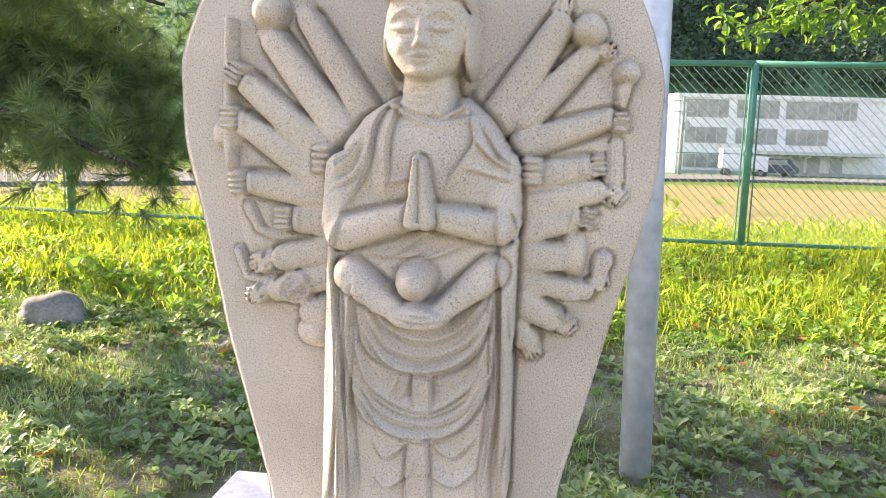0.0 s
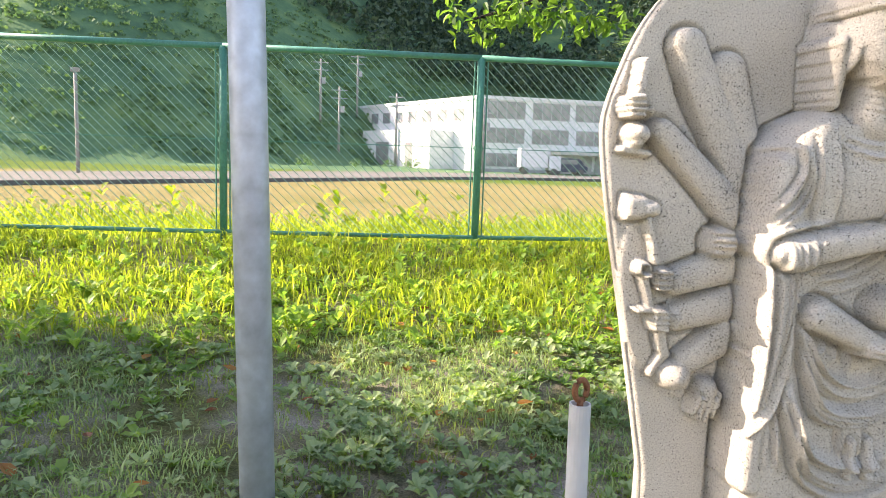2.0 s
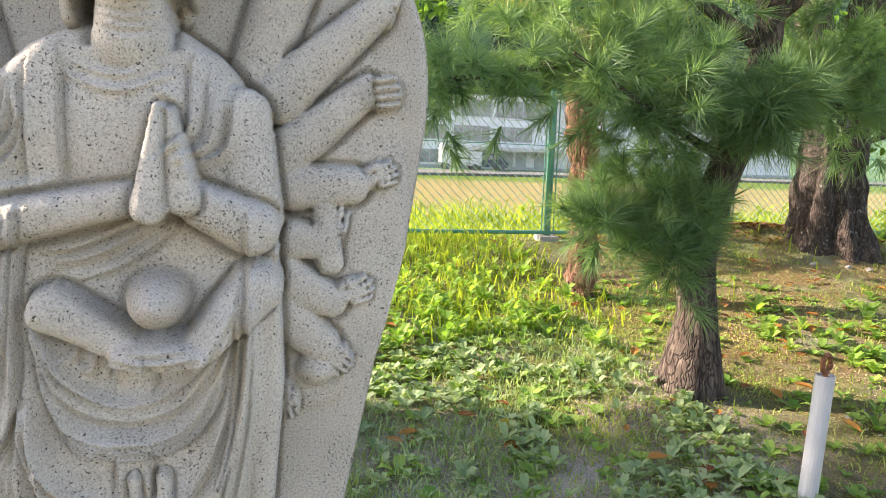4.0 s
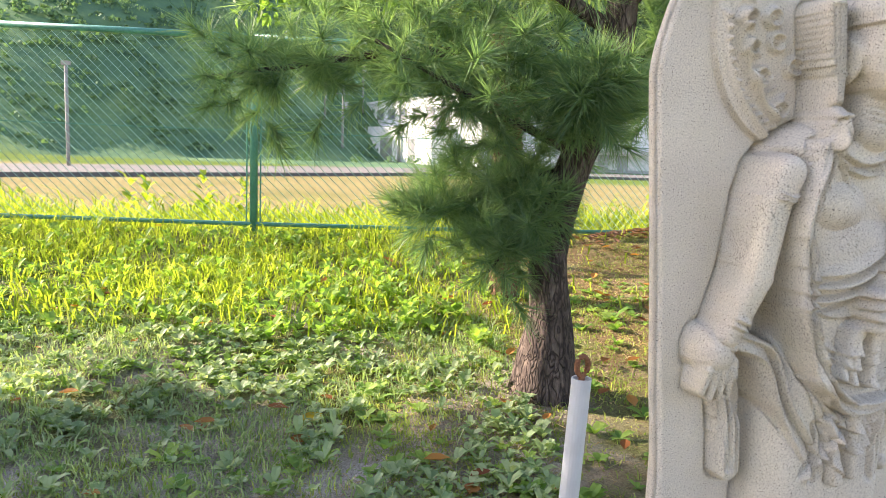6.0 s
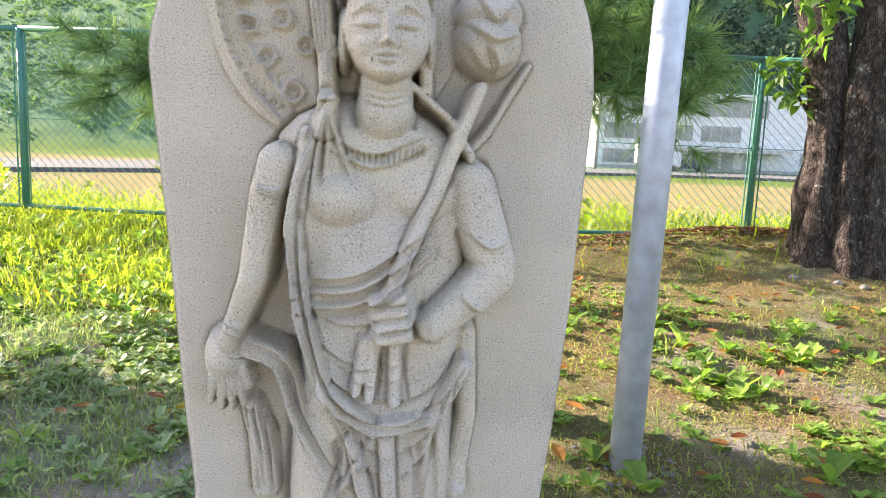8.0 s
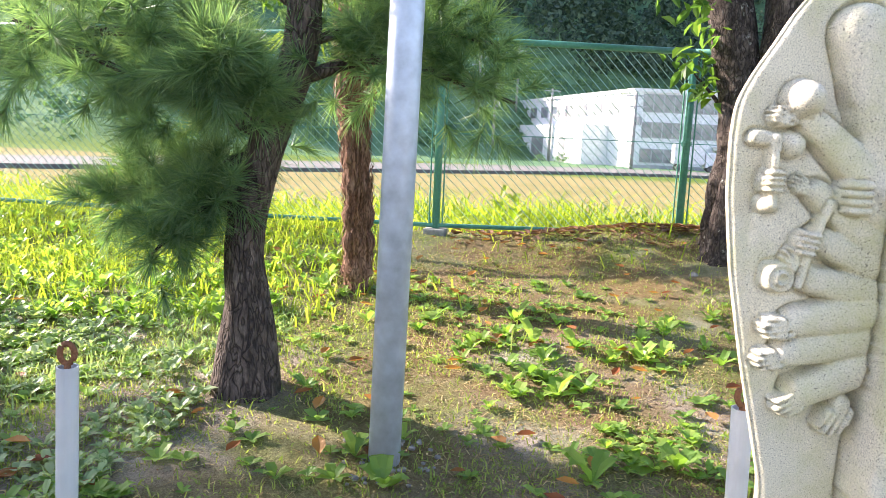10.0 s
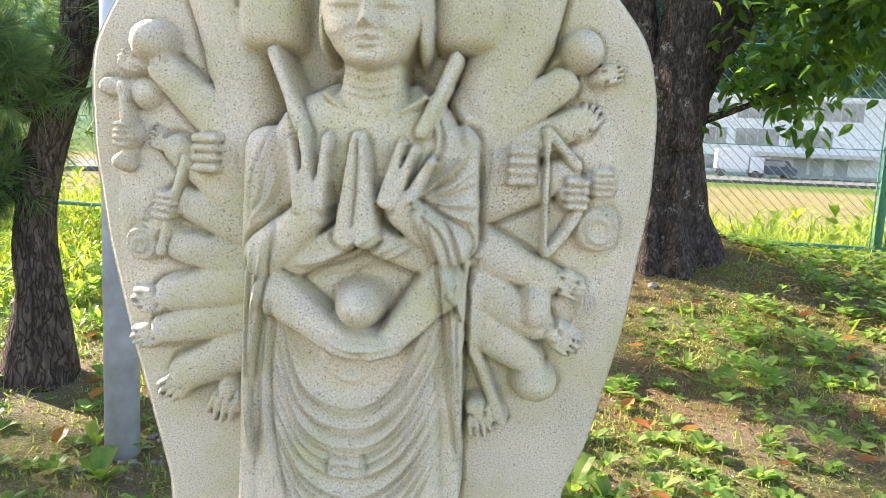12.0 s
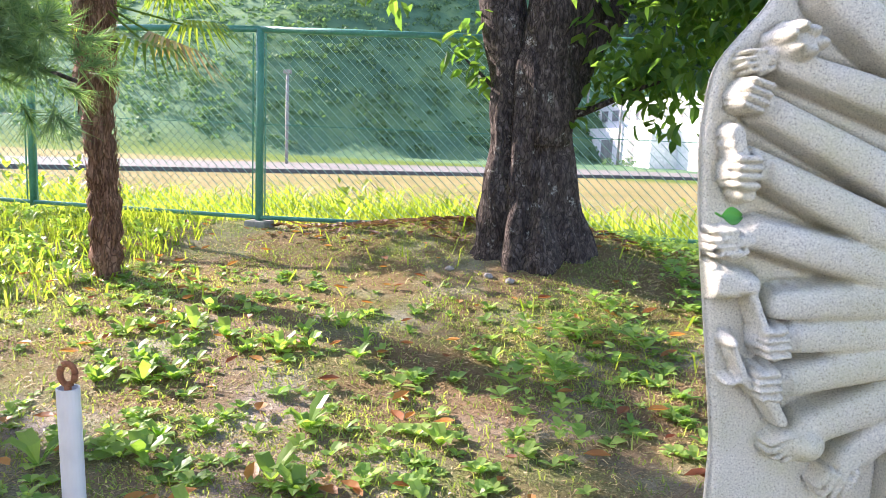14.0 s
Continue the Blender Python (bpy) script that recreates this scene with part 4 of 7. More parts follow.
    R.limb(-10, 485, -8, 567, 12, 5, 130, 131)
    R.limb(6, 485, -2, 564, 12, 5, 127, 128)
    R.limb(-103, 405, -31, 360, 25, 16, 84, 109)
    R.limb(91, 417, 27, 363, 23, 15, 84, 109)
    R.dome(-10, 402, 29, 30, 146, 70, 2.0)
    R.dome(-3, 356, 43, 18, 146, 90, 2.5)
    R.pleats([(-73, 378), (-45, 334), (4, 320), (51, 339), (87, 387)], [(-83, 335), (-48, 288), (5, 278), (59, 299), (91, 346)], 5, 9, 5.0)
    R.hem([(-93, 389), (-83, 313), (-47, 280), (8, 270), (62, 291), (87, 336), (95, 391)], 16, 8)
    R.pleats([(-97, 312), (-66, 243), (4, 216), (64, 252), (90, 312)], [(-97, 250), (-52, 195), (1, 185), (54, 203), (93, 276)], 5, 8, 4.5)
    R.hem([(-111, 382), (-92, 225), (-48, 185), (1, 175), (53, 194), (92, 257), (99, 355)], 18, 9)
    R.hem([(-11, 267), (-10, 227)], 10, 6)
    R.hem([(12, 228), (12, 269)], 10, 6)
    R.line([(-34, 269), (-39, 251), (-49, 237)], 4, 5)
    R.line([(-19, 265), (-24, 244), (-34, 232)], 4, 5)
    R.line([(22, 271), (30, 250), (33, 236)], 4, 5)
    R.line([(34, 273), (45, 260), (50, 251)], 4, 5)
    R.hem([(-16, 172), (-17, 128), (-18, 86)], 11, 6)
    R.hem([(12, 89), (11, 131), (9, 174)], 11, 6)
    R.hem([(-63, 157), (-48, 145), (-21, 164)], 9, 5)
    R.hem([(-61, 108), (-44, 100), (-19, 119)], 9, 5)
    R.hem([(18, 167), (45, 152), (73, 176)], 9, 5)
    R.hem([(18, 120), (49, 109), (77, 131)], 9, 5)
    R.pleats([(-126, 372), (-125, 229), (-134, 78)], [(-99, 374), (-99, 211), (-88, 83)], 5, 7, -5)
    R.hem([(-116, 487), (-131, 415), (-120, 305), (-109, 191), (-106, 78)], 9, -7)
    R.pleats([(91, 393), (96, 245), (83, 99)], [(116, 380), (124, 241), (114, 102)], 5, 7, 5)
    R.hem([(98, 496), (105, 421), (111, 259), (112, 99)], 9, 7)
    R.pleats([(-83, 438), (-41, 436), (6, 466)], [(-31, 427), (16, 436), (58, 458)], 4, 7, 4.5)
    R.hem([(-43, 650), (-70, 614), (-80, 558), (-103, 510)], 14, -6)
    R.hem([(-41, 647), (-51, 596), (-52, 535)], 12, -6)
    R.line([(-52, 536), (-14, 542)], 3.5, 6)
    R.hem([(57, 625), (63, 588), (35, 545)], 14, 6)
    R.pleats([(-88, 614), (-102, 574), (-128, 549)], [(-78, 550), (-94, 526), (-127, 512)], 3, 8, 5)
    R.pleats([(72, 615), (96, 578), (113, 564)], [(56, 562), (82, 552), (116, 543)], 3, 8, 5)
    R.line([(-27, 619), (15, 612), (55, 622)], 4, 4)
    R.line([(-38, 629), (14, 620), (66, 631)], 3, -4)
    R.line([(-288, 292), (-265, 275), (-233, 266)], 2.2, -6)
    R.line([(-34, 358), (-9, 353), (28, 352)], 2.4, -7)
    R.line([(-36, 366), (-9, 362), (19, 361)], 2.2, -6)
    R.line([(-3, 488), (-4, 530), (-5, 566)], 1.8, -5, False)
    return R.build("carved_slab", (0.33, -5.1, 0.57), 1, 0.085, M_STONE_A, "pinkish granite slab carved with a many-armed praying figure", SLAB_GROUP)


def slab_axe():
    R = Relief(([261, 372, 505, 611, 694, 774, 847], [238, 259, 285, 307, 322, 332, 323]), ([214, 442, 575, 728, 824, 896], [241, 284, 316, 337, 340, 337]), 1060, 330)
    R.dome(-187, 578, 110, 202, 16, 0, 2)
    R.dome(205, 604, 112, 232, 16, 0, 2)
    R.limb(-131, 693, -197, 824, 29, 27, 8, 6)
    R.limb(-197, 824, -221, 880, 27, 26, 6, 4)
    R.limb(-129, 743, -160, 850, 26, 26, 6, 4)
    R.limb(138, 761, 175, 875, 30, 33, 6, 4)
    R.limb(-133, 646, -253, 762, 27, 18, 14, 16)
    R.hand(-277, 790, 150, 24, 16)
    R.limb(-138, 578, -219, 553, 29, 21, 14, 16)
    R.hand(-240, 556, 180, 29, 22, True)
    R.limb(-134, 522, -218, 500, 28, 20, 14, 16)
    R.hand(-240, 499, 180, 29, 22, True)
    R.limb(-129, 478, -192, 437, 28, 20, 14, 16)
    R.limb(-132, 610, -162, 610, 23, 22, 14, 16)
    R.hand(-163, 612, 180, 34, 30, True)
    R.limb(158, 642, 245, 646, 29, 23, 14, 16)
    R.hand(269, 654, 20, 32, 16)
    R.limb(160, 674, 264, 756, 31, 19, 14, 16)
    R.hand(282, 753, 10, 35, 16, True)
    R.limb(163, 742, 271, 845, 31, 20, 14, 16)
    R.hand(281, 843, 80, 32, 16)
    R.limb(163, 583, 206, 581, 28, 22, 14, 16)
    R.hand(224, 586, 80, 37, 18)
    R.limb(166, 540, 224, 510, 30, 21, 14, 16)
    R.hand(240, 517, 20, 35, 16)
    R.limb(169, 496, 216, 458, 30, 22, 14, 16)
    R.hand(221, 450, -40, 35, 16)
    R.limb(-287, 852, -296, 800, 8, 9, 26, 28)
    R.hand(-297, 793, 180, 29, 24, True)
    R.dome(-290, 757, 20, 17, 40, 0, 2.0)
    R.limb(-309, 735, -268, 731, 5, 5, 20, 12)
    R.dome(-292, 745, 13, 10, 34, 0, 2.0)
    R.dome(-266, 655, 16, 11, 38, 0, 4)
    R.limb(-262, 657, -297, 671, 10, 5, 22, 20)
    R.limb(-262, 653, -297, 641, 10, 5, 22, 20)
    R.dome(-284, 656, 19, 17, 32, 0, 5)
    R.line([(-303, 674), (-306, 656), (-302, 638)], 2.5, 5)
    R.limb(-267, 638, -253, 579, 5, 5, 26, 28)
    R.line([(-262, 571), (-265, 565), (-271, 563), (-277, 565), (-279, 571), (-277, 578), (-271, 580), (-265, 578), (-262, 571)], 3.0, 16, False)
    R.dome(-271, 571, 11, 11, 22, 0, 2)
    R.limb(-267, 560, -253, 512, 7, 5, 20, 24)
    R.limb(-273, 511, -240, 512, 5, 5, 26, 26)
    R.limb(-236, 476, -229, 449, 9, 8, 18, 18)
    R.limb(-243, 416, -227, 446, 6, 9, 14, 16)
    R.dome(-210, 415, 26, 24, 46, 0, 2.0)
    R.hand(-158, 391, -100, 42, 18)
    R.dome(-162, 610, 23, 22, 60, 0, 2.6)
    R.dome(211, 428, 26, 23, 36, 0, 2.0)
    R.hand(172, 400, -80, 32, 14)
    R.limb(215, 618, 223, 557, 14, 16, 20, 20)
    R.mass([-10, 275, 471, 571, 668, 744, 779, 808], [-128, -128, -127, -126, -129, -121, -86, -25], [149, 149, 162, 162, 156, 137, 108, 62], 92, 43)
    R.dome(29, 698, 98, 77, 112, 60, 2.4)
    R.head(21, 881, 54, 142)
    R.limb(-40, 884, -39, 804, 10, 7, 82, 71)
    R.limb(-109, 604, -108, 457, 23, 21, 70, 70)
    R.limb(-108, 457, -113, 273, 21, 18, 70, 69)
    R.limb(142, 604, 154, 431, 21, 18, 64, 63)
    R.limb(154, 431, 143, 248, 18, 17, 63, 63)
    R.limb(-99, 713, -106, 610, 27, 29, 65, 77)
    R.limb(126, 720, 138, 611, 29, 31, 65, 77)
    R.limb(-99, 605, 18, 632, 24, 17, 96, 121)
    R.limb(136, 604, 83, 630, 29, 21, 97, 122)
    R.limb(43, 628, 51, 721, 18, 6, 143, 141)
    R.limb(72, 635, 60, 717, 17, 6, 137, 135)
    R.limb(-50, 523, 29, 481, 25, 16, 96, 121)
    R.limb(140, 542, 85, 486, 29, 18, 97, 121)
    R.dome(45, 532, 32, 32, 160, 70, 2.0)
    R.dome(49, 482, 54, 17, 160, 100, 2.5)
    R.limb(19, 343, 22, 291, 6, 6, 96, 96)
    R.limb(47, 341, 50, 293, 8, 8, 96, 96)
    R.pleats([(-124, 613), (-122, 501), (-125, 384)], [(-91, 613), (-96, 509), (-113, 398)], 5, 10, -5)
    R.hem([(-127, 346), (-94, 413), (-88, 523), (-78, 613)], 14, 10)
    R.hem([(-88, 432), (-89, 396), (-73, 346), (-62, 303)], 16, 9)
    R.pleats([(-83, 415), (-73, 351), (-53, 302)], [(-101, 353), (-105, 334), (-107, 307)], 3, 10, 5)
    R.hem([(-77, 518), (-60, 432), (-38, 379), (9, 367), (69, 378), (104, 428), (120, 527)], 22, 9)
    R.pleats([(-76, 515), (-44, 451), (7, 421), (67, 439), (112, 510)], [(-69, 457), (-38, 388), (9, 374), (69, 386), (106, 448)], 5, 9, 5.5)
    R.line([(-83, 526), (-47, 458), (-13, 426), (27, 422), (72, 444), (115, 522)], 7, 6)
    R.pleats([(-86, 415), (-49, 336), (11, 307), (73, 326), (114, 418)], [(-80, 351), (-48, 284), (23, 255), (95, 279), (116, 345)], 5, 9, 6)
    R.hem([(5, 479), (3, 443)], 12, 6)
    R.hem([(39, 441), (36, 478)], 12, 6)
    R.hem([(4, 366), (4, 323)], 12, 6)
    R.hem([(34, 320), (33, 365)], 12, 6)
    R.line([(-13, 482), (-21, 459), (-40, 469)], 5, 6)
    R.line([(-29, 486), (-36, 474), (-47, 472)], 4, 5)
    R.pleats([(-57, 577), (-18, 587), (32, 614)], [(-30, 553), (14, 570), (61, 604)], 4, 8, 5.5)
    R.pleats([(124, 530), (119, 407), (94, 287)], [(139, 517), (135, 401), (117, 285)], 4, 8, 5.5)
    R.hem([(132, 615), (133, 517), (122, 392), (94, 287)], 9, 7)
    R.hem([(-70, 756), (-69, 701), (-69, 645)], 20, 6)
    R.hem([(-41, 646), (-42, 702), (-43, 763)], 20, 6)
    R.pleats([(-88, 753), (-91, 709), (-127, 659)], [(-75, 722), (-77, 677), (-116, 639)], 3, 9, 6)
    R.pleats([(81, 768), (78, 705), (56, 678)], [(116, 735), (108, 687), (72, 666)], 4, 9, 6)
    R.line([(-34, 762), (10, 751), (54, 766)], 4, 5)
    R.line([(-42, 752), (11, 736), (65, 757)], 4, 5)
    R.line([(-141, 621), (-105, 637), (-66, 644), (-43, 652)], 5, 6)
    R.line([(3, 480), (44, 475), (89, 479)], 2.4, -8)
    R.line([(8, 488), (44, 485), (84, 488)], 2.2, -6)
    R.line([(58, 632), (57, 680), (56, 718)], 1.8, -5, False)
    return R.build("carved_slab", (1.8, -4.81, 0.4), 3, 0.085, M_STONE_B, "pitted grey granite slab carved with a many-armed figure and axe", SLAB_GROUP)


def slab_lotus():
    R = Relief(([170, 333, 503, 666, 821, 897], [308, 325, 338, 354, 368, 356]), ([147, 266, 455, 644, 792, 942], [232, 245, 260, 269, 276, 262]), 1090, 250)
    R.line([(-277, 908), (-265, 844), (-234, 779), (-184, 722)], 5.2, 1, False)
    R.line([(-249, 910), (-237, 853), (-211, 799), (-170, 748)], 5.4, 1, False)
    R.dome(-103, 914, 182, 210, 15, 11, 2.2)
    R.line([(-270, 909), (-259, 844), (-229, 783), (-181, 730)], 3.8, 7, False)
    R.line([(-245, 911), (-233, 853), (-209, 803), (-167, 753)], 3.8, 7, False)
    R.line([(-213, 862), (-216, 853), (-225, 849), (-235, 852), (-239, 860), (-236, 869), (-227, 873), (-217, 870), (-213, 862)], 3.9, 8, False)
    R.dome(-226, 861, 5, 5, 24, 0, 2.0)
    R.line([(-187, 819), (-191, 810), (-200, 805), (-210, 809), (-214, 817), (-210, 827), (-201, 831), (-192, 828), (-187, 819)], 3.9, 8, False)
    R.dome(-201, 818, 5, 5, 24, 0, 2.0)
    R.line([(-149, 772), (-153, 763), (-162, 758), (-172, 762), (-176, 771), (-173, 780), (-163, 784), (-154, 781), (-149, 772)], 4.0, 8, False)
    R.dome(-163, 771, 6, 6, 24, 0, 2.0)
    R.line([(-167, 872), (-170, 863), (-179, 859), (-189, 862), (-193, 871), (-190, 880), (-181, 884), (-171, 881), (-167, 872)], 3.9, 8, False)
    R.dome(-180, 871, 5, 5, 24, 0, 2.0)
    R.line([(-223, 905), (-226, 896), (-235, 892), (-244, 895), (-248, 903), (-245, 912), (-236, 916), (-227, 913), (-223, 905)], 3.9, 8, False)
    R.dome(-236, 904, 5, 5, 24, 0, 2.0)
    R.line([(-133, 837), (-136, 828), (-146, 824), (-155, 827), (-160, 836), (-156, 845), (-147, 849), (-137, 846), (-133, 837)], 4.0, 8, False)
    R.dome(-146, 836, 5, 5, 24, 0, 2.0)
    R.line([(-176, 908), (-180, 899), (-189, 895), (-198, 898), (-203, 906), (-199, 915), (-190, 920), (-181, 917), (-176, 908)], 3.9, 8, False)
    R.dome(-190, 907, 5, 5, 24, 0, 2.0)
    R.dome(-122, 730, 6, 6, 24, 0, 2.0)
    R.dome(-138, 733, 6, 6, 24, 0, 2.0)
    R.dome(-153, 738, 6, 6, 24, 0, 2.0)
    R.dome(-168, 744, 6, 6, 24, 0, 2.0)
    R.dome(-183, 752, 5, 5, 24, 0, 2.0)
    R.dome(-196, 761, 6, 6, 24, 0, 2.0)
    R.dome(-209, 772, 5, 5, 24, 0, 2.0)
    R.dome(-220, 784, 5, 5, 24, 0, 2.0)
    R.dome(-231, 796, 5, 5, 24, 0, 2.0)
    R.dome(-240, 810, 5, 5, 24, 0, 2.0)
    R.dome(-248, 825, 5, 5, 24, 0, 2.0)
    R.dome(-255, 840, 5, 5, 24, 0, 2.0)
    R.dome(-260, 856, 5, 5, 24, 0, 2.0)
    R.dome(-264, 872, 5, 5, 24, 0, 2.0)
    R.dome(-266, 888, 5, 5, 24, 0, 2.0)
    R.dome(-267, 905, 5, 5, 24, 0, 2.0)
    R.mass([-10, 189, 348, 432, 531, 595, 674, 713, 741, 767], [-163, -163, -156, -145, -156, -174, -195, -184, -157, -102], [87, 87, 86, 94, 94, 106, 88, 69, 32, -12], 82, 60)
    R.limb(-128, 919, -115, 823, 16, 14, 73, 77)
    R.limb(-115, 823, -112, 762, 13, 11, 78, 82)
    R.limb(14, 869, 22, 777, 12, 9, 62, 62)
    R.head(-34, 851, 59, 138)
    R.dome(-39, 917, 64, 27, 132, 50, 2.5)
    R.limb(-112, 762, -116, 723, 14, 16, 87, 87)
    R.hem([(-130, 758), (-94, 763)], 5.4, 4.5)
    R.limb(-178, 674, -192, 635, 29, 25, 66, 65)
    R.limb(-192, 635, -210, 514, 25, 22, 65, 65)
    R.limb(-210, 514, -245, 420, 22, 16, 67, 60)
    R.hand(-249, 379, -92, 64, 34)
    R.dome(-252, 391, 35, 41, 70, 10, 2.3)
    R.hem([(-260, 445), (-235, 434), (-210, 422)], 5.4, 4.5)
    R.hem([(-255, 455), (-231, 444), (-207, 432)], 5.4, 4.5)
    R.limb(88, 651, 125, 543, 37, 34, 58, 66)
    R.limb(124, 526, 39, 457, 32, 23, 72, 104)
    R.hand(-15, 473, 190, 65, 96, True)
    R.dome(-89, 626, 54, 43, 104, 60, 2.0)
    R.dome(24, 637, 52, 44, 100, 60, 2.0)
    R.dome(-37, 541, 94, 76, 98, 60, 2.4)
    R.limb(-31, 479, 4, 567, 11, 11, 114, 107)
    R.limb(4, 567, 44, 658, 11, 10, 107, 99)
    R.limb(44, 658, 94, 785, 10, 10, 99, 92)
    R.dome(109, 852, 49, 53, 92, 0, 2.0)
    R.dome(109, 891, 49, 35, 84, 0, 2.0)
    R.hem([(71, 850), (100, 813), (138, 823)], 8.7, 6.8)
    R.hem([(73, 873), (109, 848), (151, 863)], 8.7, 6.8)
    R.hem([(87, 905), (111, 876), (134, 901)], 8.7, 6.8)
    R.hem([(101, 844), (114, 821), (118, 806)], 8.7, 6.8)
    R.limb(56, 666, 112, 725, 8, 7, 40, 27)
    R.limb(112, 725, 171, 824, 7, 5, 27, 14)
    R.limb(-14, 798, 59, 739, 7, 7, 60, 70)
    R.limb(59, 739, 85, 692, 7, 8, 70, 80)
    R.hem([(-94, 707), (-48, 691), (18, 717)], 7, 5.2)
    R.hem([(-102, 693), (-46, 673), (27, 704)], 8.3, 5.2)
    R.line([(-94, 699), (-93, 690)], 2.1, -6, False)
    R.line([(-86, 697), (-85, 687)], 2.1, -6, False)
    R.line([(-78, 695), (-77, 685)], 2.1, -6, False)
    R.line([(-70, 693), (-69, 683)], 2.1, -6, False)
    R.line([(-62, 692), (-61, 681)], 2.1, -6, False)
    R.line([(-54, 691), (-53, 680)], 2.1, -6, False)
    R.line([(-45, 690), (-45, 679)], 2.1, -6, False)
    R.line([(-37, 690), (-37, 679)], 2.1, -6, False)
    R.line([(-29, 691), (-29, 680)], 2.1, -6, False)
    R.line([(-21, 692), (-21, 681)], 2.1, -6, False)
    R.line([(-13, 694), (-13, 683)], 2.1, -6, False)
    R.line([(-5, 696), (-5, 685)], 2.1, -6, False)
    R.line([(3, 698), (3, 688)], 2.1, -6, False)
    R.line([(10, 701), (11, 691)], 2.1, -6, False)
    R.line([(18, 704), (19, 694)], 2.1, -6, False)
    R.hem([(-145, 515), (-58, 531), (36, 600)], 9.9, 6.8)
    R.line([(-144, 504), (-57, 520), (37, 590)], 3.3, -8)
    R.hem([(-144, 494), (-56, 509), (37, 581)], 9.9, 6.8)
    R.line([(-143, 483), (-56, 498), (38, 571)], 3.4, -8)
    R.hem([(-143, 472), (-55, 488), (39, 562)], 9.9, 6.8)
    R.line([(-142, 461), (-54, 477), (40, 552)], 3.4, -8)
    R.hem([(-120, 731), (-145, 596), (-132, 466), (-98, 364), (-30, 315), (39, 336), (80, 388)], 12.2, 9.8)
    R.hem([(-136, 723), (-164, 596), (-151, 466), (-115, 356), (-42, 298), (41, 313)], 12.2, 9.8)
    R.limb(-136, 715, -156, 596, 11, 12, 88, 89)
    R.limb(-156, 596, -142, 466, 12, 12, 89, 91)
    R.limb(-142, 466, -107, 360, 12, 12, 91, 92)
    R.limb(-107, 360, -38, 306, 13, 12, 95, 92)
    R.limb(-38, 306, 49, 322, 12, 12, 92, 90)
    R.limb(49, 322, 88, 397, 12, 12, 90, 88)
    R.limb(-235, 416, -172, 390, 18, 19, 36, 44)
    R.limb(-172, 390, -144, 313, 19, 20, 44, 53)
    R.limb(-144, 313, -95, 233, 16, 17, 56, 65)
    R.limb(-95, 233, -35, 184, 17, 17, 65, 73)
    R.hem([(-231, 423), (-163, 392), (-134, 313), (-86, 237), (-31, 193)], 7, 6.8)
    R.hem([(-238, 399), (-181, 380), (-154, 305), (-105, 220)], 6.8, 6.8)
    R.limb(-220, 310, -206, 263, 16, 19, 16, 16)
    R.limb(-206, 263, -197, 183, 19, 21, 16, 16)
    R.hem([(-226, 315), (-215, 254), (-209, 184)], 7, 5.2)
    R.hem([(-214, 315), (-203, 254), (-196, 183)], 7, 5.2)
    R.hem([(-201, 314), (-190, 254), (-184, 183)], 7, 5.2)
    R.limb(94, 432, 101, 308, 16, 15, 40, 37)
    R.limb(101, 308, 88, 190, 15, 14, 37, 34)
    R.dome(88, 188, 22, 24, 60, 0, 2.0)
    R.limb(-39, 440, -46, 355, 10, 8, 100, 98)
    R.limb(-12, 432, -10, 345, 10, 8, 100, 98)
    R.limb(-51, 432, -64, 363, 10, 8, 100, 98)
    R.hem([(-117, 398), (-75, 360), (-21, 345), (31, 358), (70, 397)], 10.2, 6)
    R.hem([(-117, 386), (-71, 299), (-16, 266), (36, 296), (71, 384)], 10.2, 6)
    R.hem([(-116, 374), (-69, 269), (-13, 230), (38, 266), (72, 372)], 10.2, 6)
    R.limb(-68, 285, -43, 184, 10, 12, 88, 88)
    R.limb(-20, 293, -13, 194, 11, 11, 88, 88)
    R.hem([(-46, 284), (-85, 206), (-105, 187)], 8.8, 6.8)
    R.line([(-89, 277), (-86, 232), (-83, 183)], 5.2, -7, False)
    R.line([(26, 274), (30, 228), (33, 178)], 5.4, -7, False)
    R.line([(49, 273), (52, 228), (56, 177)], 5.4, -7, False)
    R.line([(-262, 652), (-233, 658), (-210, 650)], 2.3, -6)
    R.line([(-202, 644), (-182, 638), (-162, 642)], 2.4, 6, False)
    R.line([(-202, 637), (-182, 632), (-163, 635)], 2.3, 6, False)
    R.hem([(-113, 756), (-129, 706), (-152, 652)], 5.4, 5.2)
    R.hem([(-111, 756), (-125, 692), (-133, 630)], 5.4, 5.2)
    R.hem([(-108, 756), (-100, 712), (-77, 654)], 5.4, 5.2)
    R.hem([(-110, 756), (-112, 692), (-116, 653)], 5.6, 5.2)
    R.line([(-119, 756), (-139, 705), (-162, 651)], 2.4, -6)
    R.line([(-111, 755), (-116, 692), (-126, 644)], 2.4, -6)
    R.line([(-106, 756), (-94, 713), (-69, 662)], 2.5, -6)
    R.line([(-137, 919), (-126, 845), (-119, 766)], 2.0, -5, False)
    R.line([(-130, 919), (-120, 846), (-114, 766)], 2.0, -5, False)
    R.line([(-122, 920), (-114, 846), (-109, 766)], 2.0, -5, False)
    R.line([(-115, 920), (-108, 846), (-105, 767)], 2.0, -5, False)
    R.line([(-162, 612), (-153, 531), (-145, 466), (-115, 371)], 2.5, -6)
    R.line([(-154, 612), (-146, 531), (-137, 466), (-107, 371)], 2.4, -6)
    R.line([(-147, 612), (-138, 531), (-130, 466), (-100, 371)], 2.4, -6)
    R.line([(-98, 364), (-39, 318), (31, 327), (76, 386)], 2.5, -6)
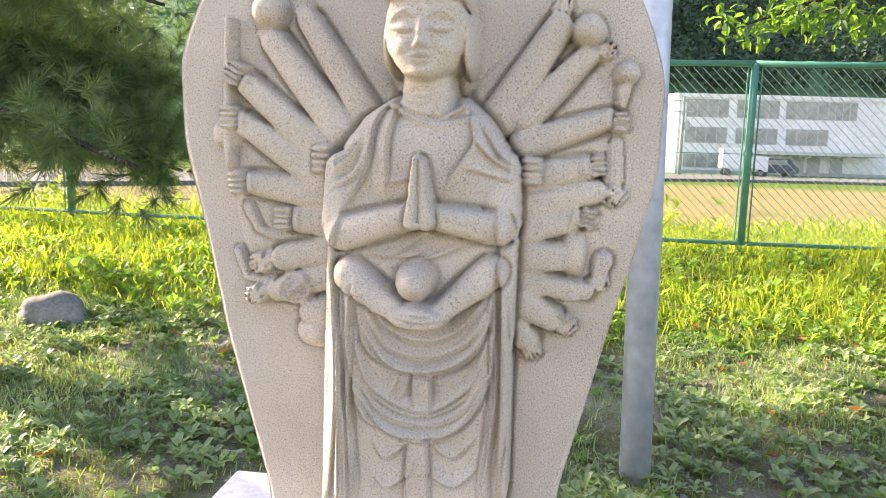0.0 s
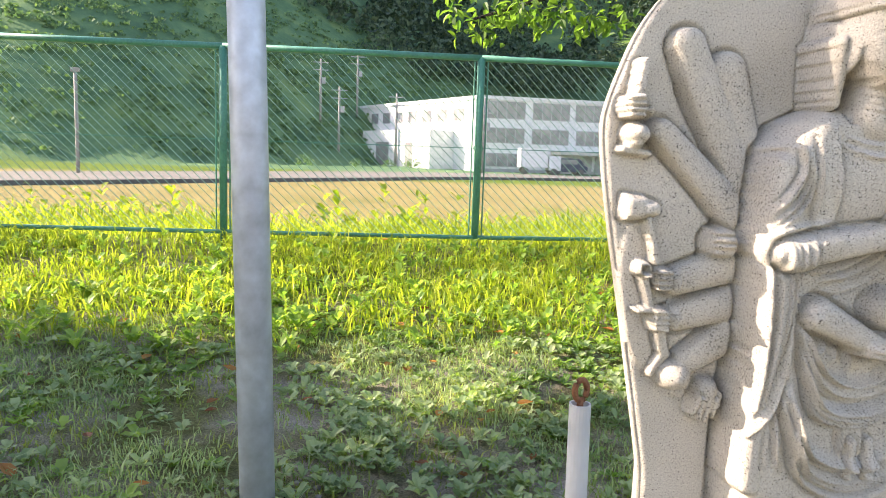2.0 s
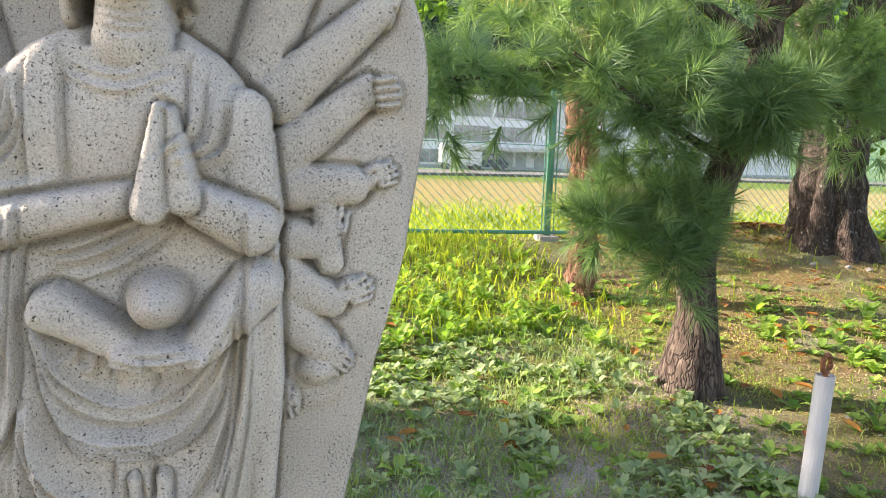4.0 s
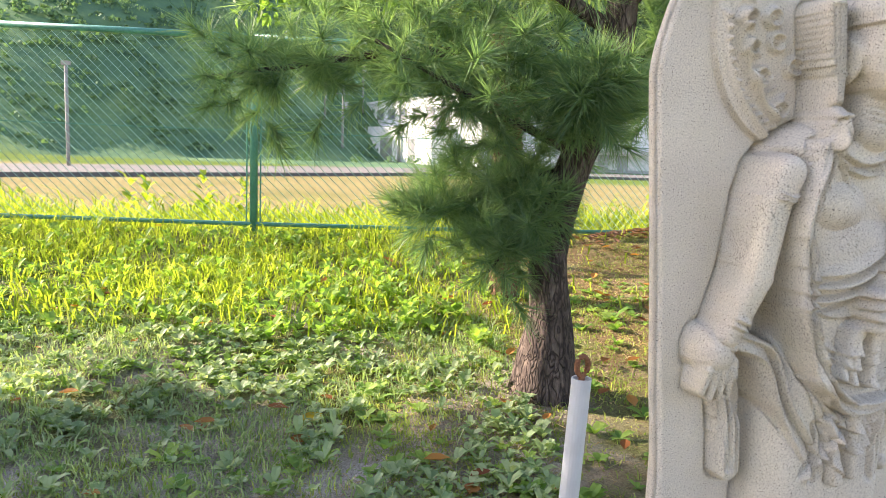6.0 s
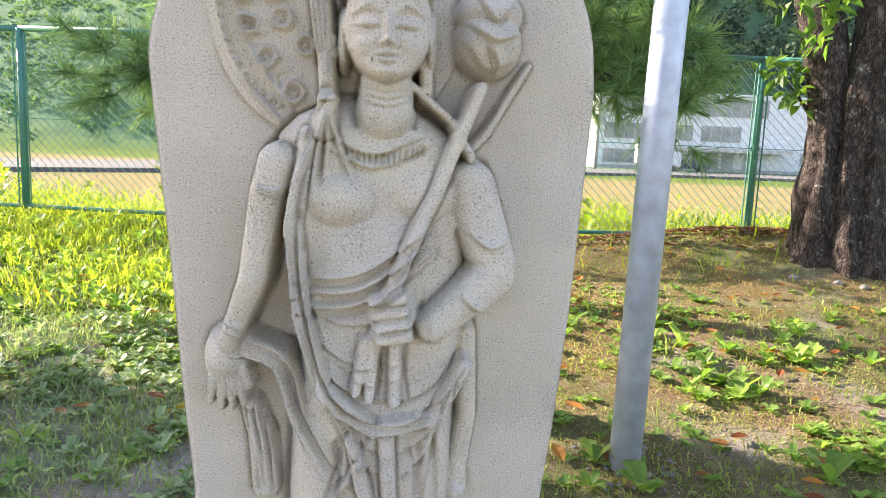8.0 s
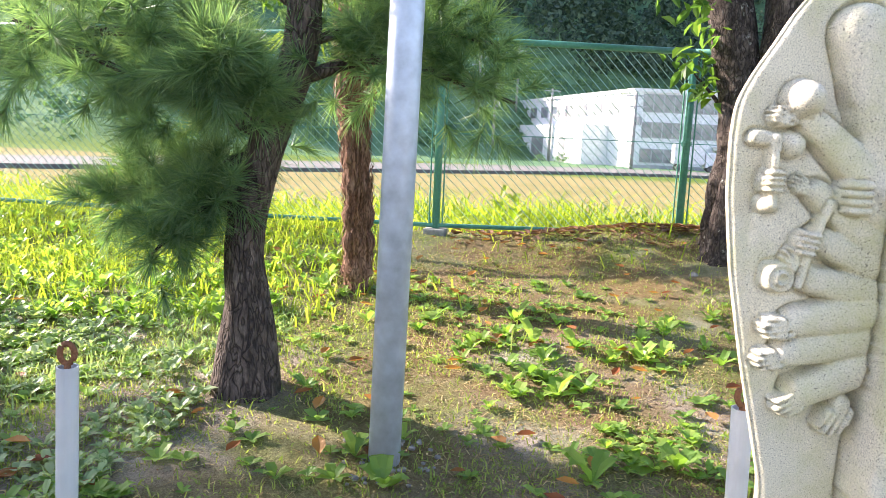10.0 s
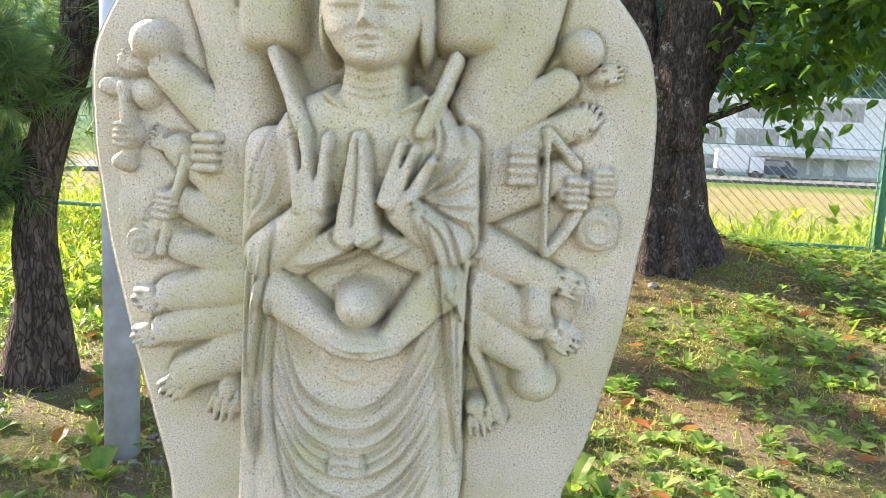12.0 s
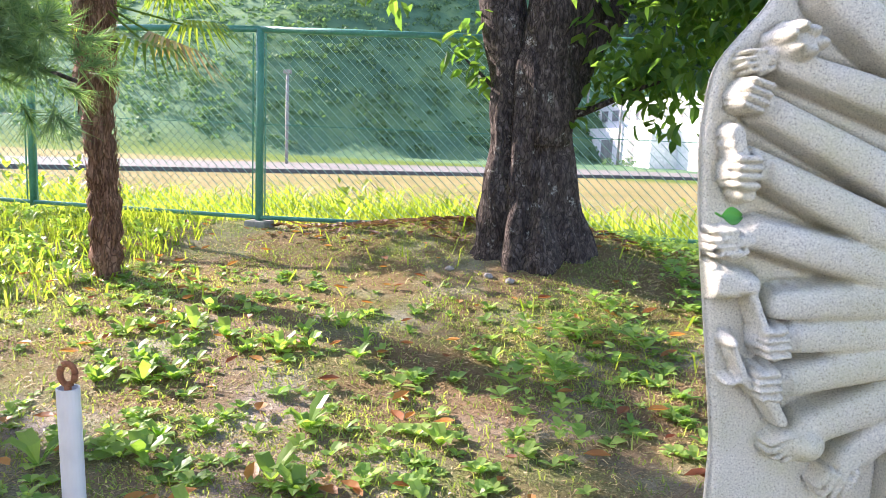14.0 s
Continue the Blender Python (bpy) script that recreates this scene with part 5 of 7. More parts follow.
    R.line([(-214, 422), (-167, 390), (-141, 317), (-91, 240)], 2.5, -6)
    R.line([(-98, 355), (-39, 309), (32, 318), (76, 377)], 2.5, -6)
    R.line([(-214, 414), (-167, 382), (-140, 309), (-90, 231)], 2.4, -6)
    R.line([(-97, 347), (-38, 300), (32, 309), (77, 369)], 2.6, -6)
    R.line([(-214, 406), (-167, 373), (-140, 300), (-90, 222)], 2.5, -6)
    R.line([(-226, 306), (-214, 254), (-206, 186)], 2.5, -6, False)
    R.line([(-216, 306), (-204, 254), (-196, 185)], 2.5, -6, False)
    R.line([(-206, 306), (-194, 254), (-185, 185)], 2.5, -6, False)
    R.hem([(-121, 466), (-74, 453), (12, 466)], 7.1, 4.5)
    R.hem([(-124, 432), (-70, 398), (-1, 404)], 7, 4.5)
    R.hem([(-92, 398), (-47, 374), (9, 389)], 7.1, 4.5)
    R.line([(-38, 432), (-31, 389), (-35, 354)], 3.4, -7)
    R.line([(5, 432), (2, 389), (10, 345)], 3.5, -7)
    R.line([(-80, 277), (-91, 233), (-105, 188)], 3.5, -7)
    R.line([(8, 283), (25, 229), (24, 178)], 3.6, -7)
    R.line([(50, 309), (47, 255), (32, 201)], 3.7, -7)
    R.hem([(80, 593), (113, 569), (140, 578)], 7.5, 5.2)
    R.hem([(79, 500), (113, 479), (147, 501)], 7.5, 5.2)
    R.line([(-152, 795), (-171, 780), (-159, 759)], 2.3, 6)
    R.line([(-169, 805), (-189, 794), (-180, 771)], 2.4, 6)
    R.line([(-183, 818), (-204, 810), (-199, 787)], 2.3, 6)
    R.line([(-196, 833), (-217, 829), (-216, 805)], 2.3, 6)
    R.line([(-206, 850), (-228, 850), (-229, 826)], 2.3, 6)
    R.line([(-214, 868), (-235, 872), (-240, 849)], 2.3, 6)
    R.line([(-218, 888), (-239, 895), (-247, 873)], 2.3, 6)
    R.line([(-220, 907), (-239, 918), (-250, 898)], 2.3, 6)
    R.line([(-220, 927), (-237, 941), (-250, 923)], 2.3, 6)
    return R.build("carved_slab", (3.78, -4.58, 0.4), 10.6, 0.085, M_STONE_C, "cream granite slab carved with a standing figure holding a lotus", SLAB_GROUP)


def slab_ladles():
    R = Relief(([172, 381, 522, 643, 783, 875], [327, 381, 412, 429, 434, 411]), ([183, 257, 432, 613, 715, 814, 902], [236, 267, 306, 329, 329, 322, 285]), 1060, 360)
    R.dome(-249, 561, 147, 225, 18, 0, 2)
    R.dome(155, 579, 142, 218, 18, 0, 2)
    R.limb(-199, 655, -235, 808, 42, 44, 6, 4)
    R.limb(-235, 808, -260, 886, 44, 45, 4, 2)
    R.limb(86, 682, 141, 816, 45, 49, 6, 4)
    R.limb(141, 816, 154, 902, 49, 52, 4, 2)
    R.limb(-210, 655, -323, 754, 36, 22, 14, 16)
    R.hand(-356, 760, 170, 30, 16)
    R.limb(-215, 578, -305, 650, 31, 20, 14, 16)
    R.hand(-321, 657, 150, 27, 14)
    R.limb(-214, 547, -300, 582, 30, 21, 14, 16)
    R.hand(-316, 575, 170, 34, 22, True)
    R.limb(-208, 500, -302, 519, 31, 22, 14, 16)
    R.hand(-318, 542, 140, 34, 20)
    R.limb(-203, 473, -316, 451, 36, 25, 14, 16)
    R.hand(-328, 447, 190, 40, 20)
    R.limb(-202, 429, -323, 402, 31, 23, 14, 16)
    R.hand(-335, 398, 200, 37, 18)
    R.limb(-200, 388, -294, 342, 33, 26, 14, 16)
    R.hand(-298, 334, 220, 40, 18)
    R.limb(86, 675, 198, 754, 35, 23, 14, 16)
    R.hand(249, 765, 20, 29, 16)
    R.limb(89, 592, 210, 639, 32, 22, 14, 16)
    R.hand(223, 615, 0, 38, 22, True)
    R.limb(98, 538, 197, 497, 34, 22, 14, 16)
    R.hand(209, 496, -15, 36, 18)
    R.limb(102, 483, 183, 439, 34, 25, 14, 16)
    R.hand(208, 425, -30, 39, 20)
    R.limb(99, 435, 177, 386, 32, 23, 14, 16)
    R.limb(97, 638, 225, 711, 30, 19, 14, 16)
    R.hand(228, 698, 60, 35, 18)
    R.dome(-339, 788, 30, 30, 54, 0, 2.0)
    R.hand(-255, 647, 180, 46, 26, True)
    R.hand(149, 648, 0, 46, 26, True)
    R.limb(-205, 610, -248, 640, 20, 19, 22, 26)
    R.limb(100, 612, 142, 640, 20, 19, 22, 26)
    R.limb(-377, 730, -374, 625, 7, 7, 22, 22)
    R.hand(-374, 666, 180, 31, 18, True)
    R.dome(-380, 630, 15, 14, 40, 0, 2.0)
    R.limb(-402, 729, -345, 727, 12, 9, 10, 10)
    R.dome(-349, 720, 22, 22, 30, 0, 2.0)
    R.limb(-290, 636, -311, 574, 7, 6, 30, 30)
    R.limb(-311, 574, -325, 510, 6, 6, 30, 30)
    R.dome(-352, 521, 25, 25, 30, 0, 3)
    R.line([(-332, 522), (-338, 507), (-352, 500), (-366, 506), (-372, 520), (-367, 535), (-352, 541), (-338, 536), (-332, 522)], 3.9, 6, False)
    R.line([(-343, 521), (-345, 515), (-352, 511), (-359, 514), (-361, 520), (-359, 527), (-352, 530), (-346, 528), (-343, 521)], 3.1, 6, False)
    R.hand(-234, 320, -110, 46, 18)
    R.dome(223, 798, 28, 29, 50, 0, 2.0)
    R.limb(183, 694, 188, 535, 4, 4, 40, 40)
    R.limb(183, 693, 225, 651, 7, 7, 34, 30)
    R.limb(230, 598, 217, 567, 7, 7, 30, 32)
    R.limb(217, 567, 191, 535, 7, 7, 32, 34)
    R.hand(257, 630, 0, 33, 18, True)
    R.dome(256, 569, 30, 30, 36, 0, 3)
    R.line([(282, 570), (276, 551), (259, 543), (240, 549), (231, 568), (236, 586), (253, 595), (272, 588), (282, 570)], 3.8, 6, False)
    R.line([(271, 569), (268, 558), (258, 553), (247, 557), (241, 568), (244, 579), (255, 584), (266, 580), (271, 569)], 3.0, 5, False)
    R.dome(181, 462, 23, 34, 54, 0, 2.8)
    R.dome(188, 354, 31, 28, 50, 0, 2.0)
    R.hand(112, 313, -80, 39, 18)
    R.limb(101, 403, 145, 298, 8, 9, 24, 20)
    R.line([(230, 434), (236, 466), (237, 490)], 2.7, 6)
    R.line([(237, 438), (243, 466), (242, 490)], 2.6, 6)
    R.line([(244, 442), (250, 467), (248, 490)], 2.7, 6)
    R.line([(250, 447), (257, 467), (253, 491)], 2.6, 6)
    R.line([(257, 451), (264, 467), (258, 491)], 2.7, 6)
    R.dome(243, 460, 29, 34, 14, 0, 2.0)
    R.mass([-10, 184, 380, 485, 563, 633, 686, 721, 745], [-201, -201, -199, -194, -194, -192, -174, -138, -91], [87, 87, 78, 89, 102, 96, 79, 52, 17], 90, 42)
    R.dome(-48, 662, 112, 75, 110, 60, 2.4)
    R.head(-38, 822, 61, 146)
    R.beads(-33, 726, 60, 26, 23, 4.5, 100)
    R.dome(-45, 894, 64, 29, 140, 50, 2.6)
    R.dome(-176, 822, 45, 44, 60, 0, 5)
    R.limb(-165, 775, -115, 677, 10, 9, 60, 112)
    R.dome(77, 830, 45, 45, 58, 0, 5)
    R.limb(62, 777, 27, 684, 10, 9, 60, 112)
    R.limb(-175, 525, -182, 381, 21, 18, 68, 66)
    R.limb(-182, 381, -190, 182, 18, 16, 66, 65)
    R.limb(71, 537, 71, 393, 18, 17, 63, 63)
    R.limb(71, 393, 78, 197, 17, 16, 63, 63)
    R.limb(-169, 656, -167, 533, 30, 31, 63, 77)
    R.limb(68, 667, 70, 552, 29, 30, 63, 77)
    R.limb(-159, 528, -104, 579, 30, 22, 93, 116)
    R.limb(65, 548, 10, 587, 27, 21, 93, 116)
    R.limb(-114, 590, -129, 669, 10, 5, 130, 129)
    R.limb(-102, 595, -113, 680, 10, 5, 130, 129)
    R.limb(-91, 595, -85, 675, 10, 5, 130, 129)
    R.limb(-5, 599, 20, 665, 10, 5, 130, 129)
    R.limb(9, 594, 40, 652, 10, 5, 130, 129)
    R.limb(-14, 602, 4, 671, 10, 5, 130, 129)
    R.dome(-105, 589, 23, 26, 140, 70, 2.0)
    R.dome(3, 594, 23, 26, 136, 70, 2.0)
    R.limb(-125, 520, -62, 556, 20, 17, 94, 116)
    R.limb(32, 530, -30, 556, 20, 17, 94, 116)
    R.limb(-58, 560, -49, 672, 16, 7, 128, 134)
    R.limb(-34, 560, -45, 672, 16, 7, 128, 132)
    R.dome(-47, 673, 10, 10, 134, 80, 4)
    R.limb(-147, 479, -65, 427, 29, 18, 97, 121)
    R.limb(56, 497, -2, 430, 29, 18, 97, 121)
    R.dome(-42, 472, 34, 34, 160, 70, 2.0)
    R.dome(-35, 424, 51, 19, 160, 100, 2.5)
    R.pleats([(-142, 449), (-109, 359), (-52, 336), (-2, 364), (49, 461)], [(-148, 325), (-107, 261), (-49, 240), (8, 269), (55, 348)], 8, 10, 5.5)
    R.pleats([(-150, 307), (-106, 238), (-48, 215), (9, 245), (58, 325)], [(-149, 259), (-105, 177), (-46, 157), (11, 185), (60, 272)], 4, 10, 5.5)
    R.line([(-88, 422), (-81, 387), (-53, 370), (-27, 390), (-21, 426)], 6, 5)
    R.line([(-80, 421), (-71, 399), (-54, 388), (-38, 401), (-30, 424)], 4, -4)
    R.hem([(-75, 266), (-76, 241)], 10, 6)
    R.hem([(-34, 244), (-37, 269)], 10, 6)
    R.hem([(-181, 254), (-184, 352), (-167, 473), (-149, 568)], 13, 9)
    R.pleats([(-184, 544), (-188, 438), (-182, 266)], [(-156, 546), (-167, 456), (-177, 282)], 4, 8, -5)
    R.hem([(-137, 203), (-157, 295), (-162, 376), (-155, 468)], 12, 8)
    R.hem([(37, 588), (59, 518), (67, 424), (90, 259)], 14, 8)
    R.hem([(59, 519), (79, 469), (93, 430)], 9, 6)
    R.pleats([(66, 508), (77, 396), (90, 271)], [(97, 542), (98, 425), (95, 267)], 4, 8, 5)
    R.pleats([(-118, 519), (-75, 533), (-26, 563)], [(-90, 504), (-36, 518), (23, 549)], 4, 8, 5)
    R.line([(-1, 510), (2, 482)], 5, 7)
    R.hem([(-148, 700), (-175, 632), (-181, 575)], 15, 6)
    R.pleats([(21, 605), (64, 644), (90, 696)], [(22, 603), (60, 589), (99, 575)], 6, 8, 5.5)
    R.pleats([(61, 716), (78, 670), (57, 642)], [(34, 708), (43, 669), (27, 641)], 3, 8, 5)
    R.pleats([(-162, 632), (-167, 598), (-183, 569)], [(-141, 619), (-151, 588), (-176, 566)], 3, 8, 5)
    R.pleats([(22, 600), (67, 574), (88, 506)], [(19, 591), (41, 538), (52, 490)], 4, 9, 5)
    R.line([(-80, 426), (-41, 420), (6, 424)], 2.6, -8)
    R.line([(-78, 434), (-41, 432), (-3, 434)], 2.4, -7)
    R.line([(-70, 417), (-36, 411), (4, 415)], 2.2, -6)
    R.line([(-51, 572), (-47, 620), (-47, 672)], 2.0, -6, False)
    return R.build("carved_slab", (5.56, -4.25, 0.4), 10, 0.085, M_STONE_D, "lichen-tinged granite slab carved with a many-armed figure", SLAB_GROUP)


def slab_fists():
    R = Relief(([322, 467, 605, 711, 795, 866], [378, 399, 420, 429, 423, 382]), ([322, 467, 605, 711, 795, 866], [378, 399, 420, 429, 423, 382]), 1080, 340)
    R.dome(-342, 815, 29, 25, 58, 0, 2.0)
    R.dome(-361, 823, 10, 10, 66, 20, 2.0)
    R.dome(-350, 832, 10, 10, 66, 20, 2.0)
    R.dome(-337, 827, 10, 10, 66, 20, 2.0)
    R.dome(-327, 815, 10, 10, 66, 20, 2.0)
    R.dome(-351, 811, 10, 10, 66, 20, 2.0)
    R.dome(-338, 806, 10, 10, 66, 20, 2.0)
    R.limb(-205, 751, -346, 795, 24, 17, 20, 20)
    R.hand(-368, 800, 190, 31, 18)
    R.limb(-193, 659, -366, 744, 26, 18, 20, 20)
    R.hand(-384, 757, 160, 36, 24, True)
    R.limb(-184, 595, -375, 682, 28, 18, 20, 20)
    R.hand(-385, 672, 180, 36, 24, True)
    R.limb(-179, 557, -358, 600, 28, 20, 20, 20)
    R.hand(-380, 593, 190, 39, 22)
    R.limb(-175, 531, -327, 518, 26, 20, 20, 20)
    R.limb(-169, 491, -323, 477, 25, 19, 20, 20)
    R.hand(-332, 475, 190, 36, 24, True)
    R.limb(-166, 465, -320, 423, 26, 20, 20, 20)
    R.hand(-336, 424, 190, 36, 24, True)
    R.limb(-160, 424, -277, 367, 27, 21, 20, 20)
    R.hand(-289, 356, 220, 39, 20)
    R.limb(-213, 805, -306, 872, 28, 22, 20, 20)
    R.limb(-156, 397, -227, 331, 25, 19, 20, 20)
    R.hand(-232, 323, -110, 43, 20)
    R.limb(-400, 717, -382, 647, 10, 12, 26, 26)
    R.dome(-372, 541, 18, 13, 44, 0, 4)
    R.limb(-368, 544, -408, 558, 12, 6, 24, 22)
    R.limb(-368, 538, -408, 524, 12, 6, 24, 22)
    R.dome(-392, 541, 22, 19, 38, 0, 5)
    R.limb(-364, 529, -333, 457, 7, 7, 32, 32)
    R.dome(-382, 471, 9, 9, 44, 0, 2.0)
    R.limb(-380, 468, -356, 418, 6, 6, 26, 26)
    R.limb(-380, 419, -353, 428, 5, 5, 26, 26)
    R.dome(-282, 349, 29, 27, 50, 0, 2.0)
    R.limb(-327, 399, -311, 375, 10, 9, 22, 22)
    R.mass([-10, 200, 420, 620, 720, 780], [-165, -165, -170, -160, -120, -60], [165, 165, 170, 160, 120, 60], 90, 60)
    R.head(0, 860, 62, 140)
    R.swag(-130, 130, 420, 150, 5, 60, 6, 9)
    return R.build("carved_slab", (7.28, -3.97, 0.4), 14, 0.085, M_STONE_E, "pale cream granite slab carved with many clasped hands", SLAB_GROUP)

slab_prayer()
slab_axe()
slab_lotus()
slab_ladles()
slab_fists()
pedestal(0.295, -5.075, 1, 0.66, 0.20, 0.57, "concrete pedestal with a white marble top plate")
for px, py, ang in ((1.80, -4.79, 3), (3.77, -4.56, 10.6), (5.53, -4.23, 10), (7.28, -3.95, 14)):
    pedestal(px, py, ang, 0.60, 0.24, 0.40, "concrete pedestal under a carved granite slab")


# ---- plants ----
def sampled(n, x0, x1, y0, y1, keep, seed):
    r = np.random.RandomState(seed)
    x, y = r.uniform(x0, x1, n), r.uniform(y0, y1, n)
    k = r.uniform(0, 1, n) < keep(x, y)
    return x[k], y[k], r


def blades(name, mat, x, y, r, hmin, hmax, width, lean, label, category, base=None):
    """Tapered, bent blades of grass, each one an island of five points."""
    n = len(x)
    z = ground_z(x, y) if base is None else base
    h = r.uniform(hmin, hmax, n) * r.uniform(0.6, 1.0, n)
    az, tw = r.uniform(0, 2 * np.pi, n), r.uniform(0, 2 * np.pi, n)
    ln = lean * h * r.uniform(0.2, 1.0, n)
    w = width * r.uniform(0.6, 1.2, n)
    dx, dy, sx, sy = np.cos(az) * ln, np.sin(az) * ln, np.cos(tw) * w, np.sin(tw) * w
    P = np.zeros((n, 5, 3))
    for k, (f, g, wd, sg) in enumerate(((0, 0, 1.0, -1), (0, 0, 1.0, 1), (0.30, 0.6, 0.8, 1), (0.30, 0.6, 0.8, -1), (1.0, 1.0, 0, 0))):
        P[:, k, 0] = x + dx * f + sx * wd * sg
        P[:, k, 1] = y + dy * f + sy * wd * sg
        P[:, k, 2] = z - 0.01 + h * g * (1 - 0.25 * f * lean)
    F = []
    o = np.arange(n) * 5
    quads = np.stack([o, o + 1, o + 2, o + 3], 1).tolist()
    tris = np.stack([o + 3, o + 2, o + 4], 1).tolist()
    return stuff(name, P.reshape(-1, 3).tolist(), quads + tris, mat, label, category)


def clumpy(x, y, s, lo, hi, ph=0.0):
    return smooth01((wave(x + ph, y - ph, s) * 0.5 + 0.5 + 0.35 * wave(x + 3, y, s * 2.7) - lo) / (hi - lo))


SUNLINE = -2.35


def tall_keep(x, y):
    k = smooth01((y - SUNLINE) / 0.9) * (0.35 + 0.65 * clumpy(x, y, 1.6, 0.2, 0.7))
    bare = smooth01((x - 3.0) / 1.0) * (1 - smooth01((y - 0.3) / 0.4))
    return np.clip(k * (1 - 0.985 * bare), 0, 1)


x, y, r = sampled(110000, -7.5, 11.5, -2.6, 1.6, tall_keep, 1)
blades("tall_grass", M_GRASS, x, y, r, 0.08, 0.25, 0.0058, 1.15, "tall bright green grass along the fence", "grass")
x, y, r = sampled(34000, -10, 16, 0.9, 9.0, lambda x, y: 0.3 + 0.7 * clumpy(x, y, 0.9, 0.2, 0.7), 2)
blades("meadow_grass", M_GRASS, x, y, r, 0.22, 0.52, 0.009, 1.1, "tall sunlit meadow grass behind the fence", "grass")
x, y, r = sampled(38000, 3.0, 17.0, 1.2, 11.0, lambda x, y: 0.45 + 0.55 * clumpy(x, y, 0.8, 0.2, 0.7), 7)
blades("field_edge_grass", M_GRASS, x, y, r, 0.26, 0.66, 0.009, 1.1, "dense green grass between the fence and the field", "grass")
x, y, r = sampled(150000, -5.5, 9.5, -4.9, -1.2, lambda x, y: (0.14 + 0.8 * clumpy(x, y, 2.3, 0.35, 0.85)) * (1 - 0.5 * smooth01((x - 3) / 1.2)), 3)
blades("low_grass", M_GRASS_D, x, y, r, 0.02, 0.085, 0.0030, 1.0, "short patchy grass on the mossy lawn", "grass")
x, y, r = sampled(105000, -4.5, 3.6, -4.5, -1.8, lambda x, y: 0.06 + 0.75 * clumpy(x, y, 1.9, 0.3, 0.8, 4.0), 4)
blades("silvery_grass", M_SILVER, x, y, r, 0.03, 0.115, 0.0032, 1.2, "grey-green feathery grass in the shade", "grass")
x, y, r = sampled(130000, 3.0, 8.8, -4.4, 0.2, lambda x, y: 0.22 + 0.75 * clumpy(x, y, 1.4, 0.4, 0.8, 2.0), 5)
blades("bank_grass", M_GRASS_D, x, y, r, 0.015, 0.06, 0.0032, 1.6, "thin yellow-green grass on the littered bank", "grass")
x, y, r = sampled(150000, 2.6, 8.5, -4.6, 0.4, lambda x, y: 0.25 + 0.75 * clumpy(x, y, 1.1, 0.3, 0.8, 7.0), 6)
blades("pine_litter", M_STRAW, x, y, r, 0.014, 0.044, 0.0036, 3.6, "fallen brown needles and straw", "litter")


def rosettes(name, mat, x, y, r, size, label, category, leaves=6, rise=0.6, stem=0.0):
    """Low broad-leaved plants: bent leaves with a raised midrib round a centre."""
    V, F = [], []
    zs = ground_z(x, y)
    for px, py, pz in zip(x, y, zs):
        k = r.randint(leaves - 2, leaves + 3)
        s = size * r.uniform(0.5, 1.25)
        hgt = stem * r.uniform(0.3, 1.0)
        for j in range(k):
            a = 6.2832 * j / k + r.uniform(-0.4, 0.4)
            l, w, up = s * r.uniform(0.6, 1.1), s * r.uniform(0.26, 0.40), rise * r.uniform(0.3, 1.3)
            ca, sa, o = math.cos(a), math.sin(a), len(V)
            z0 = pz + hgt * r.uniform(0.2, 1.0)
            for d, q, u in ((0.0, 0.0, 0.0), (0.35, -0.8, 0.62), (0.35, 0.0, 0.55), (0.35, 0.8, 0.62), (0.75, -0.75, 0.95), (0.75, 0.0, 0.86), (0.75, 0.75, 0.95), (1.08, 0.0, 0.8)):
                V.append((px + ca * l * d - sa * w * q, py + sa * l * d + ca * w * q, z0 + l * up * u))
            F += [(o, o + 2, o + 1), (o, o + 3, o + 2), (o + 1, o + 2, o + 5, o + 4), (o + 2, o + 3, o + 6, o + 5), (o + 4, o + 5, o + 7), (o + 5, o + 6, o + 7)]
    return stuff(name, V, F, mat, label, category)


x, y, r = sampled(8500, -5.0, 9.0, -4.5, -1.0, lambda x, y: (0.2 + 0.7 * clumpy(x, y, 1.2, 0.35, 0.8, 1.0)) * (1 - 0.3 * smooth01((x - 3.2) / 0.8)) * (1 - 0.6 * smooth01((-2.6 - y) / 0.5) * (x < 3.4)), 11)
rosettes("small_weeds", M_WEED, x, y, r, 0.055, "small green broad-leaved weeds on the lawn", "weeds")
x, y, r = sampled(6500, -5.0, 3.6, -4.7, -2.2, lambda x, y: 0.15 + 0.85 * clumpy(x, y, 1.7, 0.35, 0.8, 8.0), 16)
rosettes("clover_weeds", M_SILVER, x, y, r, 0.046, "pale grey-green small weeds on bare soil", "weeds", 7, 0.8, 0.03)
x, y, r = sampled(1500, -5.0, 3.6, -2.3, -0.1, lambda x, y: 0.3 + 0.7 * clumpy(x, y, 1.5, 0.3, 0.8, 5.0), 12)
rosettes("leafy_weeds", M_DOCK, x, y, r, 0.066, "leafy bright green weeds among the grass", "weeds", 7, 0.9, 0.10)
x, y, r = sampled(230, 3.9, 9.0, -4.4, -1.7, lambda x, y: 0.2 + 0.8 * clumpy(x, y, 1.0, 0.35, 0.75, 3.0), 13)
rosettes("dock_plants", M_DOCK, x, y, r, 0.085, "larger bright green dock plants on the bank", "weeds", 7, 0.9)
x, y, r = sampled(1500, 6.3, 10.0, -2.6, 0.6, lambda x, y: 0.9 * clumpy(x, y, 1.3, 0.25, 0.7, 9.0), 14)
rosettes("ground_ivy", M_WEED, x, y, r, 0.07, "dark green creeping plants beside the tree", "weeds", 6, 0.5, 0.12)
x, y, r = sampled(700, -6, 12, 0.3, 4.5, lambda x, y: clumpy(x, y, 1.1, 0.4, 0.8, 6.0), 15)
